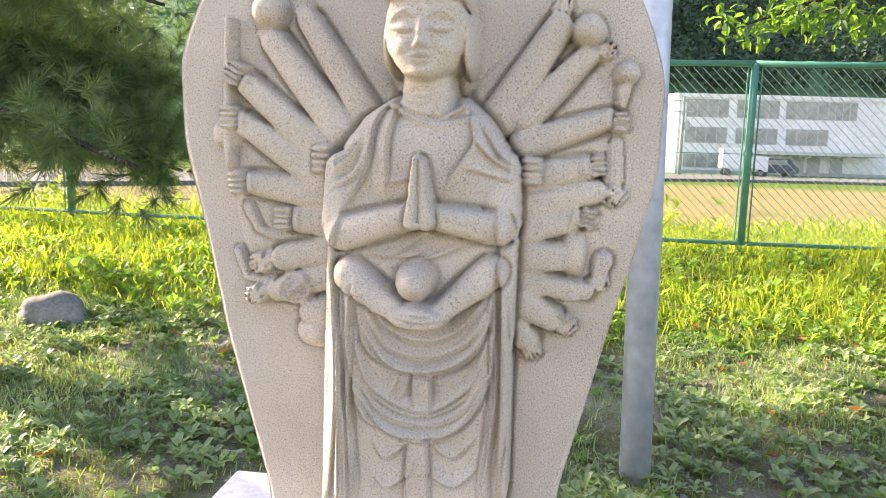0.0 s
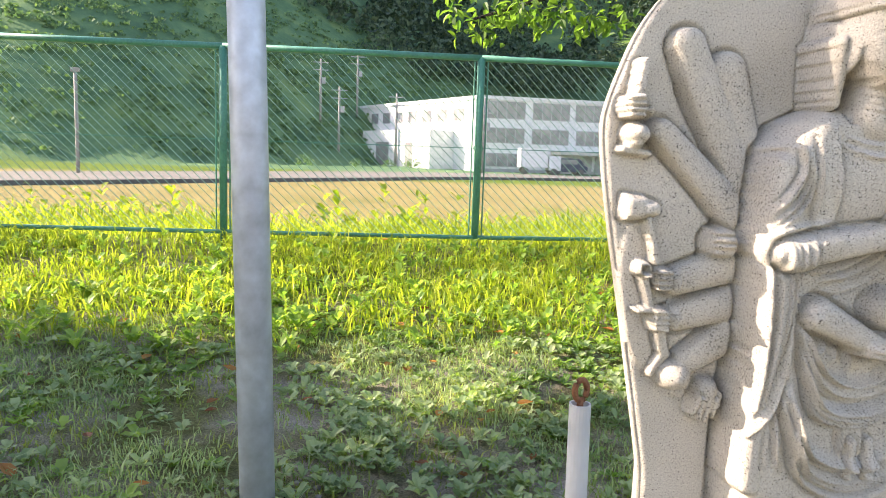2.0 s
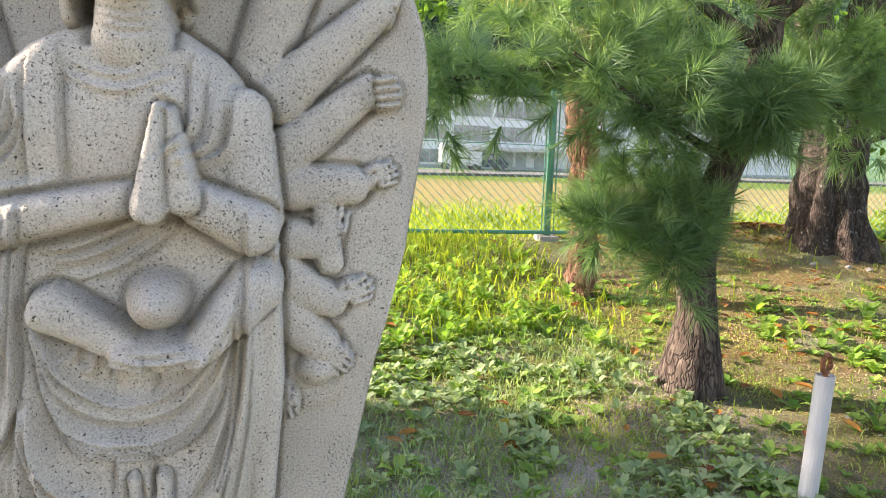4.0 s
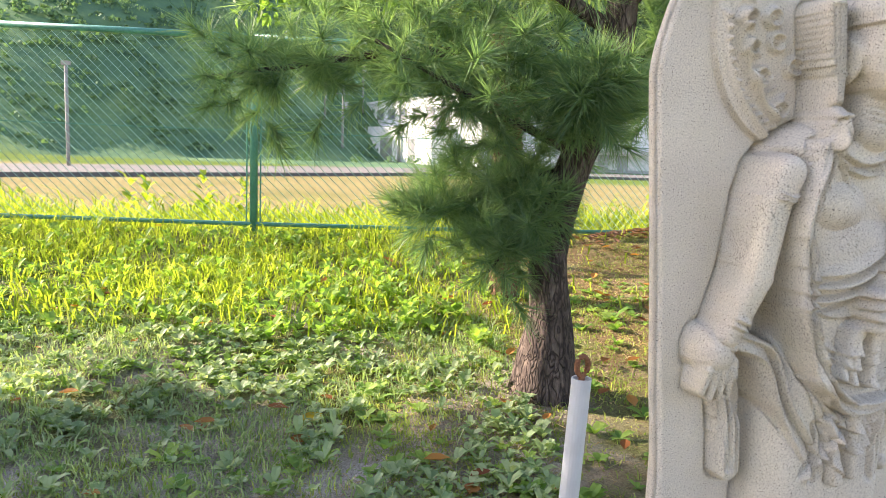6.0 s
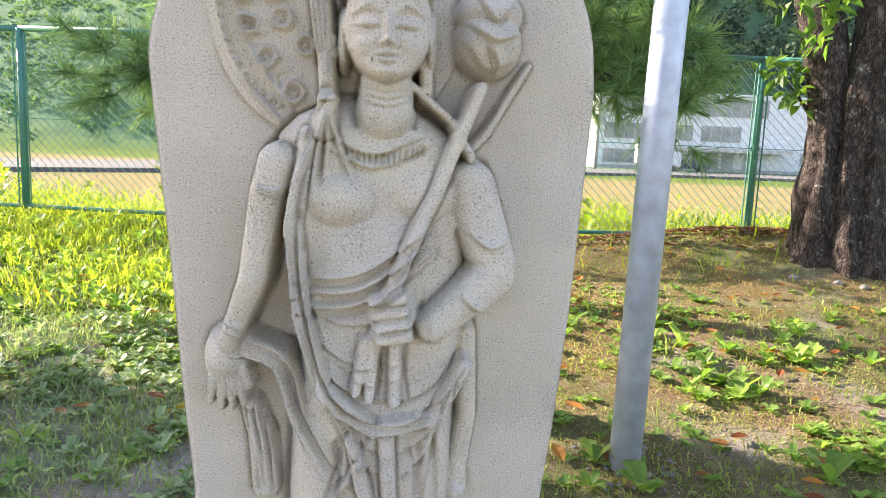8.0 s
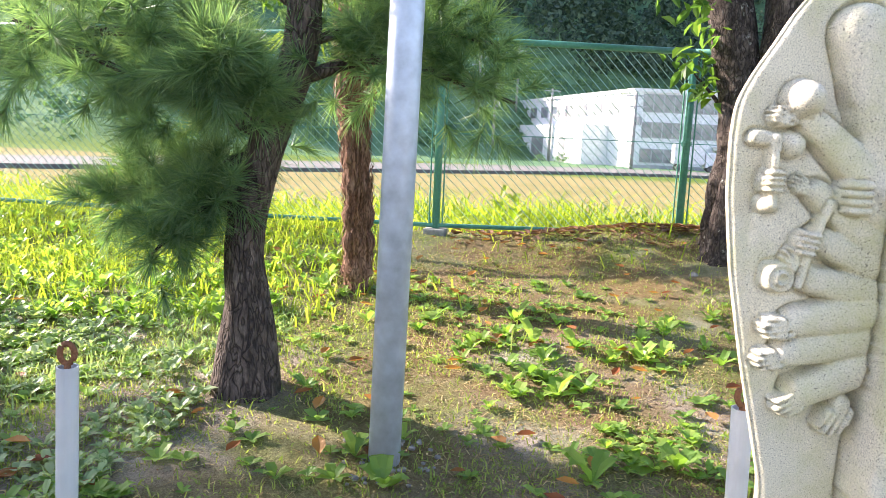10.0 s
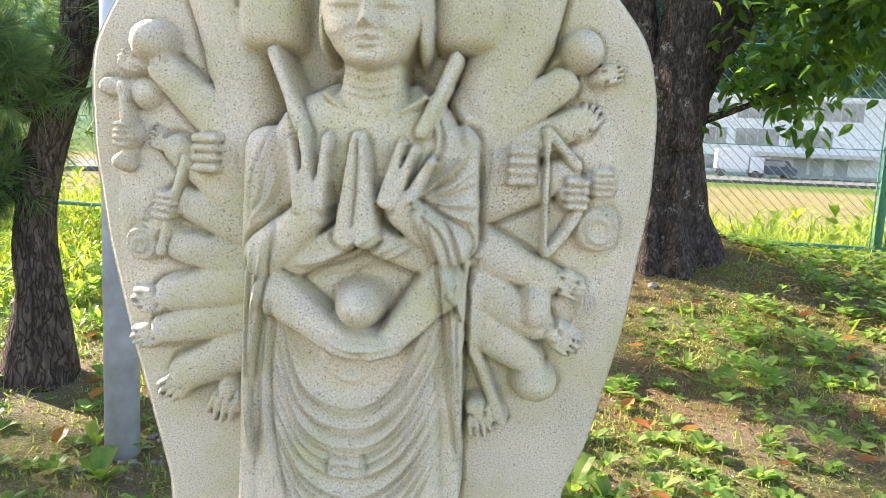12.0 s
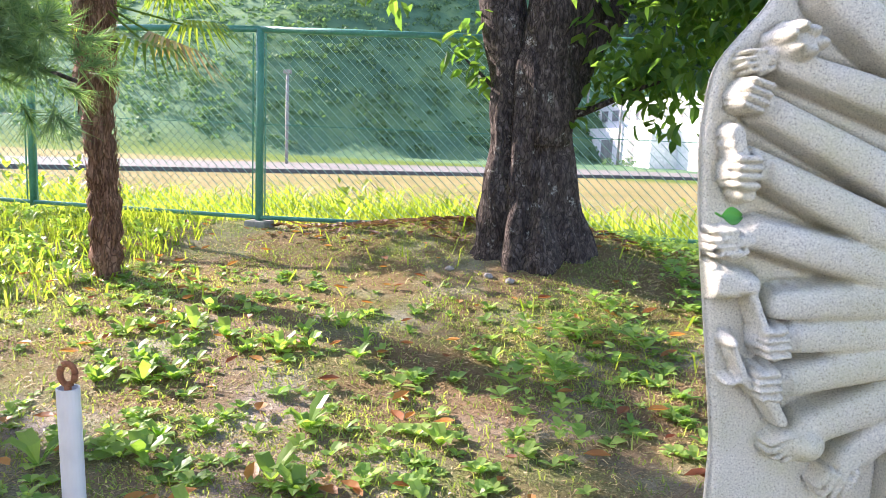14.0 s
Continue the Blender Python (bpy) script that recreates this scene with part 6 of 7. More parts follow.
rosettes("meadow_weeds", M_GRASS, x, y, r, 0.12, "broad bright leaves behind the fence", "weeds", 8, 0.9, 0.4)


def fallen(n, x0, x1, y0, y1, seed, keep, size=0.035):
    x, y, r = sampled(n, x0, x1, y0, y1, keep, seed)
    V, F = [], []
    for px, py, pz in zip(x, y, ground_z(x, y)):
        a, l = r.uniform(0, 6.28), size * r.uniform(0.6, 1.3)
        ca, sa, o, t = math.cos(a), math.sin(a), len(V), r.uniform(-0.5, 0.9)
        for d, q, u in ((-1, 0, 0.1), (-0.3, -0.55, 0.35), (-0.3, 0, 0.05), (-0.3, 0.55, 0.35), (0.4, -0.5, 0.4), (0.4, 0, 0.1), (0.4, 0.5, 0.4), (1.1, 0, 0.3)):
            V.append((px + l * (ca * d - sa * q), py + l * (sa * d + ca * q), pz + 0.012 + l * (u + t * 0.3 * d + 0.3)))
        F += [(o, o + 2, o + 1), (o, o + 3, o + 2), (o + 1, o + 2, o + 5, o + 4), (o + 2, o + 3, o + 6, o + 5), (o + 4, o + 5, o + 7), (o + 5, o + 6, o + 7)]
    return V, F


V, F = fallen(1100, -4.5, 9.0, -4.3, 0.3, 21, lambda x, y: 0.25 + 0.6 * smooth01((x - 2.8) / 1.5))
stuff("fallen_leaves", V, F, M_FALLEN, "scattered red and orange fallen leaves", "leaves")
V, F = fallen(3800, 4.1, 7.6, -1.1, 0.6, 22, lambda x, y: np.exp(-(((x - 5.6) / 1.1) ** 2 + ((y - 0.1) / 0.36) ** 2)))
stuff("leaf_heap", V, F, M_HEAP, "heap of dry brown leaves along the fence", "leaves")


def single_leaf(name, at, size, turn, tilt, mat, label):
    """One oval leaf with a raised midrib and curled edges, on a short stalk."""
    bm = bmesh.new()
    rows = []
    for k in range(7):
        f = k / 6
        w = 0.42 * size * math.sin(math.pi * (0.06 + 0.9 * f)) ** 0.8
        rows.append([bm.verts.new((size * (f - 0.5), q * w, size * (0.16 * q * q + 0.10 * (f - 0.5) ** 2))) for q in (-1, -0.5, 0, 0.5, 1)])
    for r0, r1 in zip(rows, rows[1:]):
        for k in range(4):
            bm.faces.new((r0[k], r0[k + 1], r1[k + 1], r1[k]))
    e = thing(name, at, label, "leaf")
    e.rotation_euler = (tilt, 0, turn)
    blade = part("blade", bm, mat, e, smooth=True)
    blade.modifiers.new("thickness", "SOLIDIFY").thickness = 0.0008
    part("stalk", tube([(-size * 0.48, 0, size * 0.02), (-size * 0.8, 0.004, size * 0.05)], 0.0014, 5), mat, e)


M_YELLOW = leafy("yellow_leaf", (0.62, 0.42, 0.03), (0.66, 0.46, 0.05), 0.3)
M_GREENLEAF = leafy("fresh_leaf", (0.08, 0.30, 0.06), (0.12, 0.36, 0.08), 0.3)
for lx, ly, sz, tn, mt, lb in ((2.76, -3.115, 0.075, 0.4, M_YELLOW, "large yellow fallen leaf on the lawn"), (2.735, -3.29, 0.065, 0.1, M_FALLEN, "curled reddish brown fallen leaf on the lawn"),
                               (3.30, -3.62, 0.06, 1.2, M_FALLEN, "curled reddish brown fallen leaf on the lawn")):
    single_leaf("fallen_leaf", (lx, ly, float(ground_z(lx, ly)) + 0.018), sz, tn, 0.15, mt, lb)
single_leaf("green_leaf", (6.898, -4.118, 1.022), 0.025, 0.5, 1.25, M_GREENLEAF, "small green leaf caught on the carved slab")


def tuft(V, F, c, d, n, l, rnd, w=0.0011):
    """A brush of needles that spread from a shoot's end."""
    d = d.normalized()
    a = d.orthogonal().normalized()
    b = d.cross(a)
    for k in range(n):
        t, s = rnd.uniform(0, 6.2832), rnd.uniform(0.1, 1.45)
        q = (d * math.cos(s) + (a * math.cos(t) + b * math.sin(t)) * math.sin(s)).normalized()
        q.z -= 0.12
        ll = l * rnd.uniform(0.7, 1.1)
        st = c - d * l * rnd.uniform(0.0, 0.55)
        side = q.cross(Vector((rnd.uniform(-1, 1), rnd.uniform(-1, 1), rnd.uniform(-1, 1)))).normalized() * w
        o = len(V)
        V += [st - side, st + side, st + q * ll]
        F.append((o, o + 1, o + 2))


def pine(name, base, trunk, radii, limbs, needle, mat, label, seed, per=60, length=0.10, wmul=1.0):
    rnd = random.Random(seed)
    p = thing(name, base, label, "tree", "pines")
    part("trunk", tube(bez(trunk, 40), [np.interp(i / 40, np.linspace(0, 1, len(radii)), radii) for i in range(len(bez(trunk, 40)))], 20, 0.12, seed), M_BARK_PINE, p, smooth=True)
    V, F = [], []
    for start, mid, end, r0, dens in limbs:
        line = bez([start, mid, end], 16)
        part("limb", tube(line, [r0 * (1 - 0.75 * i / (len(line) - 1)) for i in range(len(line))], 8, 0.3, seed), M_BARK_PINE, p, smooth=True)
        span = (Vector(end) - Vector(start)).length
        for k in range(int(dens)):
            f = rnd.uniform(0.3, 1.0)
            q = line[min(int(f * (len(line) - 1)), len(line) - 1)]
            out = Vector((rnd.gauss(0, 1), rnd.gauss(0, 1), rnd.gauss(0.25, 0.8))).normalized()
            ll = rnd.uniform(0.06, 0.42) * min(1.0, span)
            tip = q + out * ll + Vector((0, 0, -0.06 * ll))
            if k % 2 == 0:
                o = len(V)
                s = 0.003
                V += [q + Vector((s, 0, 0)), q - Vector((s, 0, 0)), tip - Vector((0, s, 0)), tip + Vector((0, s, 0))]
                F.append((o, o + 1, o + 2, o + 3))
            tuft(V, F, tip, (tip - q) + Vector((0, 0, 0.25 * ll)), per, length, rnd, 0.0018 * wmul)
    obj("needles", [tuple(v) for v in V], F, mat, p, label="long green pine needles in dense brushes")
    return p


g = float(ground_z(3.7, -2.78))
PINE_LIMBS = [
    ((0.10, 0.0, 1.15), (-0.45, -0.05, 1.38), (-1.38, -0.10, 1.24), 0.032, 150),
    ((0.10, 0.0, 1.0), (0.02, -0.25, 1.18), (0.02, -0.42, 1.28), 0.022, 95),
    ((0.05, 0.0, 0.95), (-0.25, 0.0, 0.85), (-0.52, -0.06, 0.74), 0.024, 110),
    ((-0.01, -0.02, 0.70), (-0.06, -0.03, 0.735), (-0.105, -0.04, 0.75), 0.055, 0),
    ((0.16, 0.0, 1.22), (0.5, 0.10, 1.32), (1.0, 0.18, 1.18), 0.028, 75),
    ((0.05, 0.0, 0.85), (-0.12, -0.1, 0.75), (-0.30, -0.22, 0.55), 0.022, 60),
    ((0.10, 0.0, 1.0), (-0.25, -0.10, 1.15), (-0.75, -0.30, 1.38), 0.024, 80),
    ((0.16, 0.0, 1.35), (0.5, 0.15, 1.45), (0.92, 0.18, 1.40), 0.022, 70),
    ((0.20, 0.0, 1.5), (-0.3, 0.1, 1.75), (-1.1, 0.2, 1.70), 0.035, 90),
    ((0.22, 0.0, 1.6), (0.6, -0.2, 1.9), (1.3, -0.3, 1.85), 0.03, 60),
    ((0.22, 0.0, 1.8), (0.1, -0.4, 2.1), (-0.2, -0.8, 2.0), 0.03, 80),
    ((0.22, 0.0, 1.9), (0.2, 0.5, 2.2), (0.1, 1.1, 2.3), 0.03, 80),
    ((0.25, 0.0, 2.2), (-0.4, 0.1, 2.6), (-1.2, 0.1, 2.7), 0.03, 60),
    ((0.25, 0.0, 2.3), (0.8, 0.1, 2.7), (1.5, 0.0, 2.8), 0.03, 60),
]
pine("pine_tree", (3.70, -2.78, g), [(-0.02, 0, -0.1), (0.0, 0, 0.3), (-0.02, 0, 0.6), (0.06, 0, 0.95), (0.20, 0, 1.35), (0.22, 0, 1.9), (0.25, 0, 2.6), (0.3, 0, 3.3)],
     [0.165, 0.088, 0.074, 0.07, 0.06, 0.048, 0.035, 0.012], PINE_LIMBS, 60, M_NEEDLE, "young black pine with scaly bark and long needles", 5, 75, 0.15, 1.15)
g2 = float(ground_z(-3.4, -2.9))
rl = random.Random(9)
BIG = []
for k in range(34):
    z = 1.15 + 5.0 * k / 34
    a = k * 2.4 + rl.uniform(-0.5, 0.5)
    ln = (2.3 - 0.20 * (z - 1.2)) * rl.uniform(0.7, 1.1)
    ca, sa = math.cos(a), math.sin(a)
    if z > 2.8:                                         # unseen upper limbs, all turned to +y so sun reaches the slabs
        sa = abs(sa)
    BIG.append(((0, 0, z), (0.5 * ln * ca, 0.5 * ln * sa, z + 0.12), (ln * ca, ln * sa, z - 0.18), 0.045, 70))
# Extra limbs, too high to be seen, added to shade the front lawn.
for ex, ey, ez in ((1.2, 1.35, 2.55), (0.9, 1.55, 2.95), (0.55, 1.75, 3.4), (0.2, 1.85, 3.85), (-0.1, 1.95, 4.3), (-0.45, 2.1, 4.75), (0.7, 1.2, 3.2), (0.0, 1.5, 4.1), (1.1, 1.0, 2.35), (1.4, 1.15, 2.3), (0.8, 1.0, 2.55)):
    BIG.append(((0, 0, ez + 0.1), (0.5 * ex, 0.5 * ey, ez + 0.2), (ex, ey, ez), 0.05, 120))
BIG += [((0.0, 0.1, 1.0), (0.7, 0.55, 1.25), (1.3, 0.9, 1.75), 0.075, 90), ((0.3, 0.3, 1.2), (1.0, 0.6, 1.15), (1.75, 0.75, 0.92), 0.035, 190), ((0.3, 0.3, 1.3), (0.9, 0.9, 1.3), (1.5, 1.3, 1.1), 0.035, 190),
        ((0.0, 0, 1.6), (0.8, 0.5, 1.6), (1.7, 0.9, 1.4), 0.04, 200), ((0.0, 0, 1.8), (0.7, 0.9, 1.8), (1.2, 1.6, 1.6), 0.04, 190), ((0, 0, 2.0), (0.9, 0.3, 2.05), (1.8, 0.5, 1.8), 0.04, 180)]
pine("old_pine_tree", (-3.4, -2.9, g2), [(-0.25, 0, -0.1), (-0.1, 0, 0.6), (0.05, 0, 1.5), (-0.05, 0, 2.6), (0.05, 0, 4.2), (0, 0, 6.6)], [0.24, 0.17, 0.15, 0.13, 0.09, 0.03],
     BIG, 60, M_NEEDLE_D, "large dark pine with dense drooping branches", 8, 66, 0.16, 1.3)


# ---- windmill palm ----
def palm(x, y):
    g = float(ground_z(x, y))
    p = thing("windmill_palm", (x, y, g), "slender windmill palm with shaggy brown fibre bark", "tree")
    line = bez([(0.0, 0, -0.08), (0.0, 0, 0.35), (-0.03, 0, 0.8), (-0.05, 0, 1.15), (-0.04, 0, 1.65)], 36)
    part("trunk", tube(line, [0.115 if i < 2 else 0.082 + 0.014 * math.sin(i * 1.9) + 0.022 * smooth01((i - 18) / 14) for i in range(len(line))], 18, 0.3, 4), M_BARK_PALM, p, smooth=True)
    rnd = random.Random(3)
    V, F = [], []
    for k in range(950):
        z = rnd.uniform(0.05, 1.6)
        a = rnd.uniform(0, 6.28)
        c = line[min(int(z / 1.7 * (len(line) - 1)), len(line) - 1)]
        r0 = 0.085 + (0.03 if z > 1.0 else 0.0)
        o = Vector((math.cos(a), math.sin(a), 0))
        l = rnd.uniform(0.04, 0.14)
        s = Vector((-math.sin(a), math.cos(a), 0)) * rnd.uniform(0.003, 0.011)
        b = Vector((c.x, c.y, z)) + o * r0
        t = b + o * rnd.uniform(0.008, 0.035) + Vector((0, 0, rnd.choice((-1, 1, 1)) * l))
        i = len(V)
        V += [tuple(b - s), tuple(b + s), tuple(t)]
        F.append((i, i + 1, i + 2))
    obj("fibre_bark", V, F, M_BARK_PALM, p)
    for k in range(15):
        a, rise = k * 2.4, rnd.uniform(-0.5, 0.9)
        d = Vector((math.cos(a), math.sin(a), rise)).normalized()
        base = Vector((-0.04, 0, 1.6))
        hub = base + d * rnd.uniform(0.35, 0.6) + Vector((0, 0, -0.08 if rise < 0 else 0.05))
        V, F = [], []
        side = d.cross(Vector((0, 0, 1))).normalized()
        nrm = side.cross(d).normalized()
        for j in range(26):
            t = (j / 25 - 0.5) * 4.3
            q = (d * math.cos(t) + side * math.sin(t)).normalized()
            l = 0.42 * (0.75 + 0.25 * math.cos(t)) * rnd.uniform(0.9, 1.05)
            mid = hub + q * l * 0.55 + nrm * 0.02
            tip = hub + q * l + Vector((0, 0, -0.10 - 0.06 * rnd.random()))
            w = q.cross(nrm).normalized() * 0.011
            i = len(V)
            V += [tuple(hub), tuple(mid - w), tuple(mid + w), tuple(tip)]
            F += [(i, i + 1, i + 2), (i + 1, i + 3, i + 2)]
        fr = obj("frond", V, F, M_FROND if k % 4 else M_STRAW, p)
        part("stalk", tube([base, hub], 0.007, 6), M_FROND, fr)


palm(3.74, -1.3)


# ---- cherry tree ----
def cherry(x, y):
    g = float(ground_z(x, y))
    p = thing("cherry_tree", (x, y, g), "old cherry tree with dark lichen-spotted bark and spreading stems", "tree")
    rnd = random.Random(12)
    body = bez([(0.02, 0, -0.15), (0.0, 0, 0.12), (-0.02, 0, 0.5), (-0.02, 0, 0.85), (-0.01, 0, 1.22)], 40)
    bm = tube(body, [float(np.interp(q.z, [-0.15, 0.0, 0.2, 0.5, 0.85, 1.05, 1.22], [0.40, 0.345, 0.285, 0.25, 0.235, 0.22, 0.15])) for q in body], 128, 0.16, 2)
    for v in bm.verts:
        a = math.atan2(v.co.y, v.co.x)
        flute = 0.06 * math.cos(5 * a + 0.7) + 0.035 * math.cos(3 * a + 2.0) + 0.03 * math.cos(11 * a + 4 * v.co.z)
        k = 1 + flute * (1.25 - 0.55 * min(v.co.z, 1.3))
        for a0, dep, wid in ((-2.15, 0.20, 0.10), (-1.42, 0.24, 0.09), (-0.80, 0.18, 0.11), (-2.7, 0.12, 0.10), (0.6, 0.15, 0.12), (2.2, 0.15, 0.12)):
            w = a0 + 0.10 * math.sin(3.1 * v.co.z + 5 * a0)
            k -= dep * math.exp(-((a - w) / wid) ** 2) * (0.55 + 0.45 * math.sin(2.3 * v.co.z + 9 * a0))
        v.co.x *= k
        v.co.y *= k
    part("trunk", bm, M_BARK_CHERRY, p, smooth=True)
    stems = [([(-0.08, 0.0, 0.65), (-0.18, -0.01, 1.15), (-0.32, 0.0, 1.75), (-0.42, 0.0, 2.6), (-0.8, -0.2, 3.4)], [0.15, 0.135, 0.125, 0.115, 0.08]),
             ([(0.05, -0.06, 0.60), (0.06, -0.07, 1.20), (0.10, -0.06, 1.85), (0.14, 0.0, 2.7), (0.2, 0.1, 3.6)], [0.17, 0.145, 0.135, 0.125, 0.08]),
             ([(0.10, 0.05, 0.95), (0.25, 0.06, 1.45), (0.40, 0.10, 1.9), (0.55, 0.2, 2.6), (0.9, 0.4, 3.4)], [0.13, 0.10, 0.095, 0.085, 0.06]),
             ([(0.16, 0.08, 0.9), (0.38, 0.16, 1.35), (0.60, 0.2, 1.62), (1.1, 0.2, 2.0), (1.8, 0.2, 2.2)], [0.10, 0.075, 0.06, 0.05, 0.03]),
             ([(0.05, -0.05, 2.3), (-1.2, 0.45, 2.6), (-2.4, 0.9, 2.40), (-3.3, 1.0, 2.05), (-4.3, 0.65, 1.66)], [0.09, 0.07, 0.045, 0.025, 0.008]),
             ([(0.15, 0.05, 0.75), (0.40, -0.1, 0.85), (0.62, -0.15, 0.95), (0.8, -0.2, 1.0)], [0.03, 0.018, 0.012, 0.006]),
             ([(-0.20, 0.05, 0.85), (-0.34, 0.0, 1.0), (-0.45, -0.05, 1.1)], [0.02, 0.01, 0.005])]
    for ln, rad in stems:
        line = bez(ln, 24)
        part("stem", tube(line, [float(np.interp(i / (len(line) - 1), np.linspace(0, 1, len(rad)), rad)) for i in range(len(line))], 14, 0.22, 6), M_BARK_CHERRY, p, smooth=True)
    V, F = [], []

    def leaf(c, size):
        d = Vector((rnd.gauss(0, 1), rnd.gauss(0, 1), rnd.gauss(-0.7, 0.6))).normalized()
        s = d.cross(Vector((rnd.gauss(0, 0.5), rnd.gauss(0, 0.5), 1))).normalized()
        n = s.cross(d)
        l, w, o = size * rnd.uniform(0.7, 1.2), size * rnd.uniform(0.24, 0.34), len(V)
        for f, q, u in ((0, 0, 0), (0.3, -0.85, 0.12), (0.3, 0, 0), (0.3, 0.85, 0.12), (0.7, -0.85, 0.1), (0.7, 0, -0.03), (0.7, 0.85, 0.1), (1.1, 0, -0.12)):
            V.append(tuple(c + d * l * f + s * w * q + n * l * u))
        F.extend([(o, o + 2, o + 1), (o, o + 3, o + 2), (o + 1, o + 2, o + 5, o + 4), (o + 2, o + 3, o + 6, o + 5), (o + 4, o + 5, o + 7), (o + 5, o + 6, o + 7)])

    def spray(c, rx, ry, rz, n, size=0.10):
        """Leaves on twigs round a place, in uneven bunches."""
        c = Vector(c)
        for k in range(max(1, n // 11)):
            b = c + Vector((rnd.gauss(0, rx), rnd.gauss(0, ry), rnd.gauss(0, rz)))
            for j in range(11):
                leaf(b + Vector((rnd.gauss(0, 0.08), rnd.gauss(0, 0.08), rnd.gauss(0, 0.06))), size)

    spray((1.0, 0.0, 1.62), 0.36, 0.22, 0.20, 800)
    spray((1.75, 0.0, 1.55), 0.45, 0.25, 0.18, 800)
    spray((0.66, -0.05, 1.15), 0.17, 0.12, 0.20, 300)
    spray((0.75, -0.15, 0.98), 0.12, 0.1, 0.07, 80)
    spray((-0.45, -0.05, 1.12), 0.07, 0.06, 0.12, 70)
    spray((0.95, -0.15, 1.22), 0.2, 0.15, 0.13, 260)
    spray((1.5, -0.1, 1.36), 0.3, 0.18, 0.12, 300)
    spray((2.4, 0.2, 1.9), 0.5, 0.3, 0.2, 420)
    spray((0.9, 0.3, 2.3), 0.6, 0.4, 0.25, 420)
    spray((0.2, 0.0, 3.2), 1.4, 1.1, 0.45, 2400, 0.12)
    spray((-1.2, -0.6, 3.1), 1.0, 0.7, 0.35, 1300, 0.12)
    spray((2.0, 0.5, 2.9), 0.9, 0.7, 0.35, 1100, 0.12)
    spray((-2.3, 0.9, 2.45), 0.45, 0.3, 0.16, 330)
    spray((-3.15, 1.1, 1.86), 0.26, 0.2, 0.10, 150)
    spray((-3.7, 0.85, 1.86), 0.22, 0.15, 0.09, 120)
    spray((-4.2, 0.68, 1.70), 0.16, 0.12, 0.07, 90, 0.085)
    spray((-0.65, -1.05, 1.40), 0.10, 0.08, 0.06, 55, 0.09)
    spray((-0.9, -0.1, 2.25), 0.3, 0.2, 0.12, 150)
    obj("leaves", V, F, M_CHERRY, p, label="oval dark green leaves in bunches")
    for k in range(11):
        a, z = rnd.uniform(3.3, 6.1), rnd.uniform(0.35, 1.9)
        r0 = 0.25 if z < 1.2 else 0.12
        cx = 0.0 if z < 1.2 else rnd.choice((-0.2, 0.07))
        bm = bmesh.new()
        s = rnd.uniform(0.005, 0.012)
        bmesh.ops.create_icosphere(bm, subdivisions=2, radius=s)
        for v in bm.verts:
            v.co *= 1 + 0.9 * noise.noise(v.co * 130 + Vector((k, 0, 0)))
        bm.transform(Matrix.Translation((cx + r0 * math.cos(a), r0 * math.sin(a), z)) @ Matrix.Rotation(a, 4, "Z") @ Matrix.Diagonal((0.3, 1, 1, 1)))
        part("lichen_patch", bm, M_LICHEN, p, "pale grey lichen")


cherry(6.15, -0.45)


# ---- stones ----
def rock(name, at, sx, sy, sz, label, seed):
    bm = bmesh.new()
    bmesh.ops.create_icosphere(bm, subdivisions=4, radius=1.0)
    for v in bm.verts:
        v.co *= 1 + 0.28 * noise.noise(v.co * 1.3 + Vector((seed, 0, 0))) + 0.07 * noise.noise(v.co * 4 + Vector((0, seed, 0)))
        v.co = Vector((v.co.x * sx, v.co.y * sy, v.co.z * sz))
    e = thing(name, at, label, "stone")
    part("body", bm, M_ROCK, e, smooth=True)


rock("field_stone", (-2.32, -2.42, float(ground_z(-2.32, -2.42)) + 0.03), 0.20, 0.15, 0.13, "rounded grey field stone lying in the grass", 3)
for k, (a, b) in enumerate(((6.0, -0.92), (6.13, -0.97), (5.75, -0.85))):
    rock("small_stone", (a, b, float(ground_z(a, b)) + 0.008), 0.026, 0.02, 0.017, "small grey stone at the foot of the tree", k)


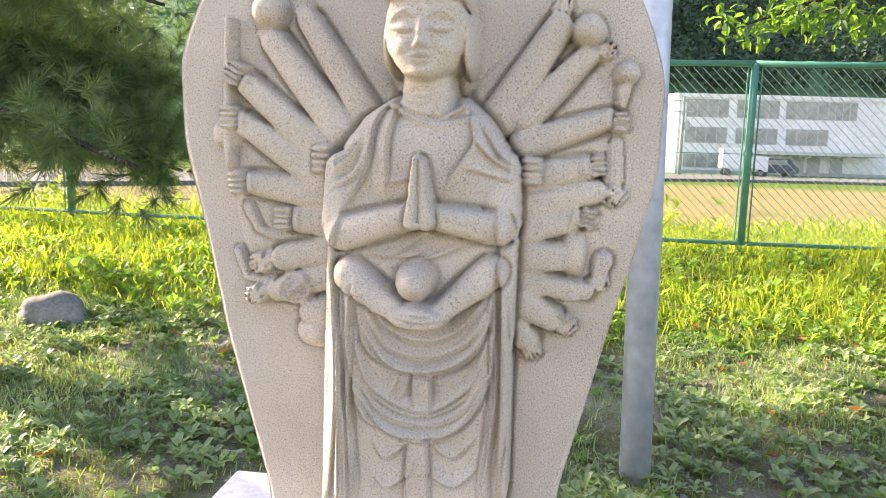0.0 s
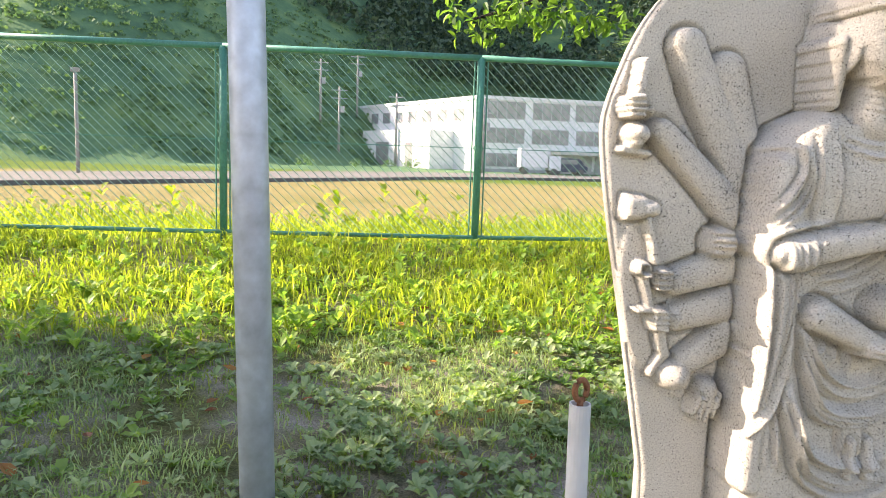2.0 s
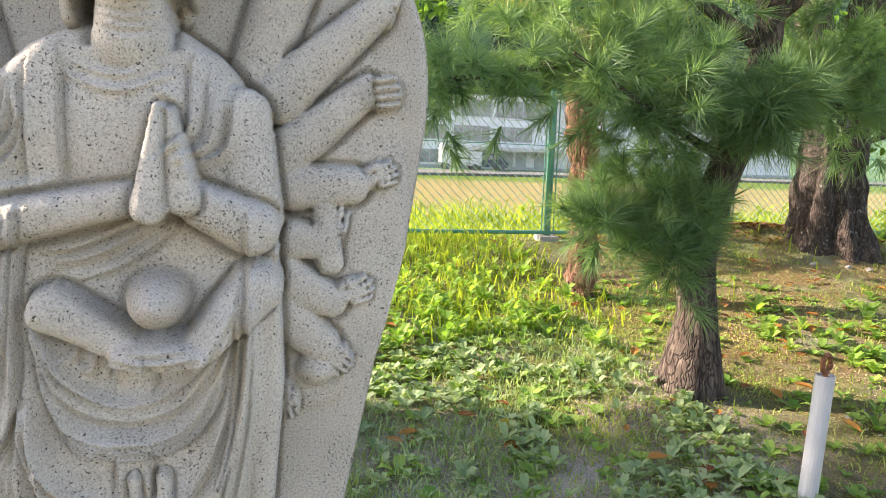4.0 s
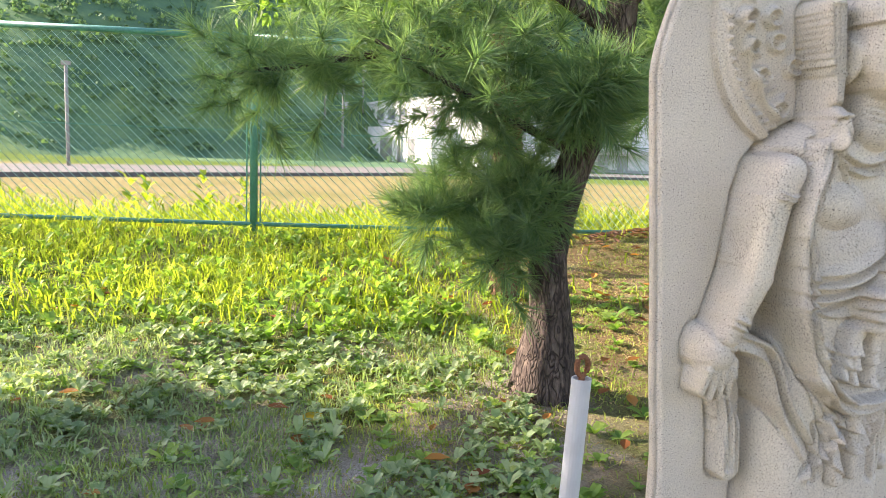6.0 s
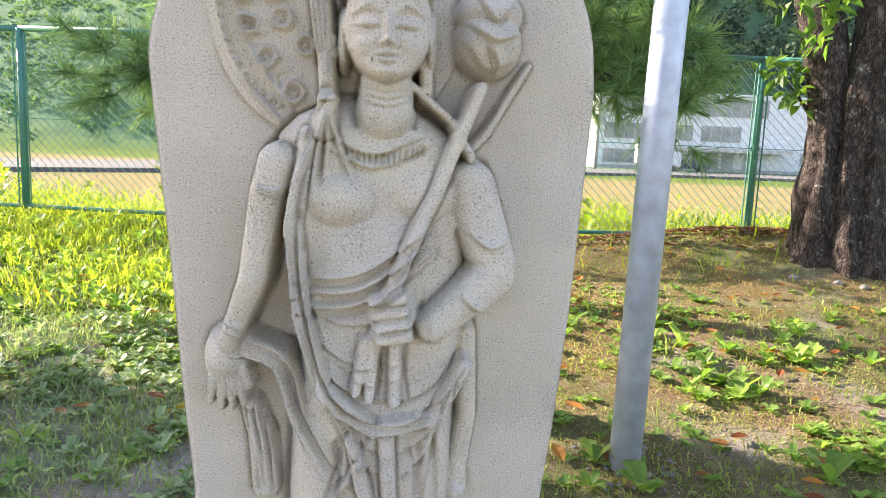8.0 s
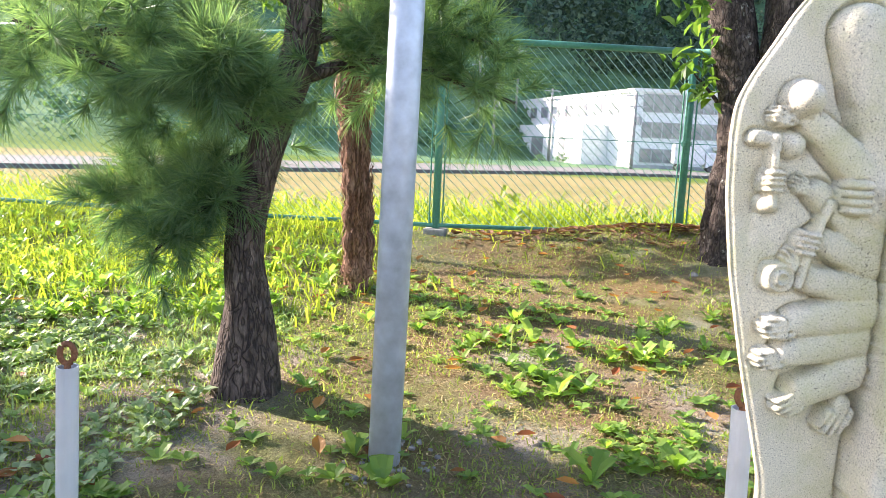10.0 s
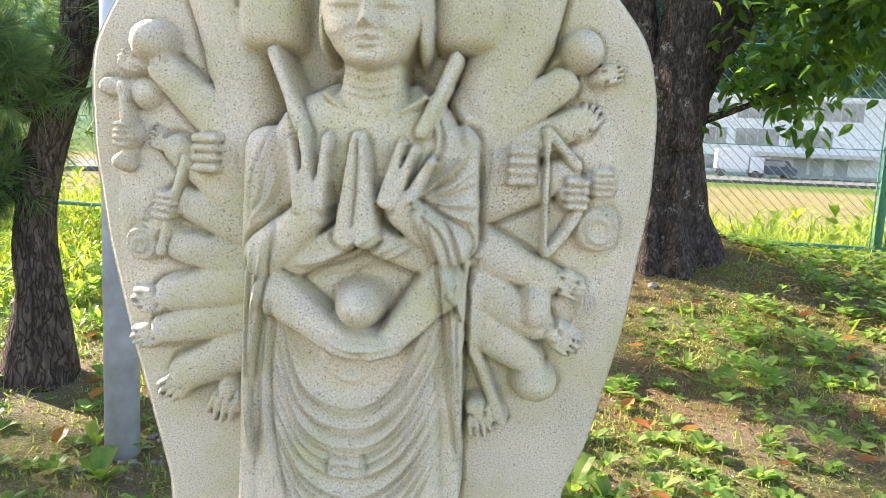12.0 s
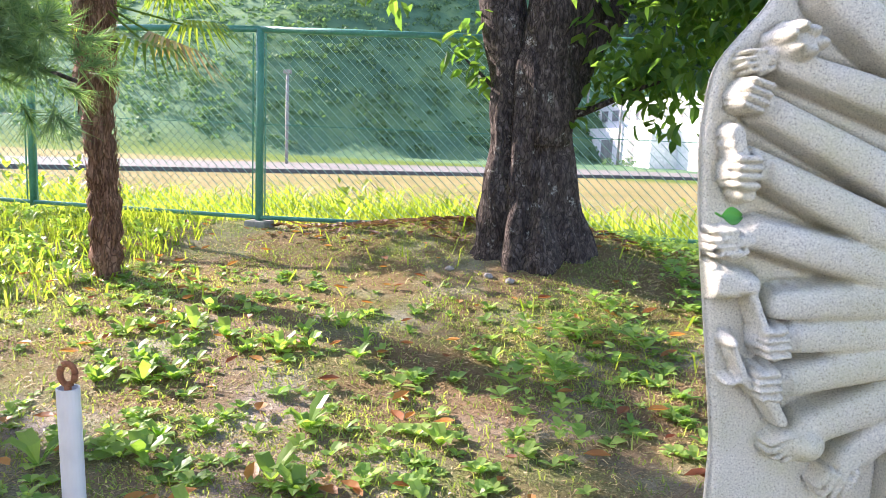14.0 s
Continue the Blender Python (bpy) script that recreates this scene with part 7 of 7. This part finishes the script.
# ---- hillside growth ----
def leaf_clumps(name, centres, sizes, per, card, mat, label, seed, squash):
    """Crowns of many small clumps of leaves on an uneven rounded outline, with gaps between them."""
    r = np.random.RandomState(seed)
    n = len(centres) * per
    c, s = np.repeat(centres, per, 0), np.repeat(sizes, per)[:, None]
    d = r.normal(0, 1, (n, 3))
    d /= np.linalg.norm(d, axis=1)[:, None]
    d[:, 2] = np.abs(d[:, 2]) * 1.15 - 0.15
    p = c + d * s * r.uniform(0.55, 1.12, (n, 1)) * np.array([1.0, 1.0, squash])
    nrm = d * 0.8 + r.normal(0, 0.45, (n, 3))
    nrm /= np.linalg.norm(nrm, axis=1)[:, None]
    a = np.cross(nrm, r.normal(0, 1, (n, 3)))
    a /= np.linalg.norm(a, axis=1)[:, None]
    b = np.cross(nrm, a)
    w = card * (0.6 + 0.4 * s) * r.uniform(0.6, 1.3, (n, 1))
    P = np.stack([p - a * w, p - b * w * 0.7 + nrm * w * 0.2, p + a * w * 0.9, p + b * w * 0.8 + nrm * w * 0.15], 1)
    return stuff(name, P.reshape(-1, 3).tolist(), np.arange(4 * n).reshape(n, 4).tolist(), mat, label, "vegetation")


def grown(n, x0, x1, y0, y1, keep, smin, smax, seed, lift):
    x, y, r = sampled(n, x0, x1, y0, y1, keep, seed)
    s = r.uniform(smin, smax, len(x))
    return np.stack([x, y, ground_z(x, y) + s * lift], 1), s


c, s = grown(8500, -110, 70, 58, 150, lambda x, y: np.where(ground_z(x, y) > -1.0, 0.55 + 0.45 * clumpy(x, y, 0.14, 0.2, 0.7), 0.0), 0.5, 1.6, 31, 0.0)
leaf_clumps("hillside_vines", c, s, 16, 0.26, M_KUDZU, "low green vines covering the hillside", 41, 0.45)
c, s = grown(5600, -170, 230, 118, 330, lambda x, y: np.where((ground_z(x, y) > 12) & ((x > 0) | (y > 135)), 0.9, 0.0), 1.6, 3.6, 32, 0.8)
leaf_clumps("hill_forest", c, s, 60, 0.34, M_FOREST, "dark mixed forest on the far hills", 42, 1.5)
c, s = grown(90, -40, 60, 60, 100, lambda x, y: np.where(y > 71 + 0.1 * x, 0.3, 0.0) * (x < 10), 0.4, 1.1, 33, 0.3)
leaf_clumps("roadside_shrubs", c, s, 120, 0.12, M_KUDZU, "small shrubs near the road", 43, 0.9)
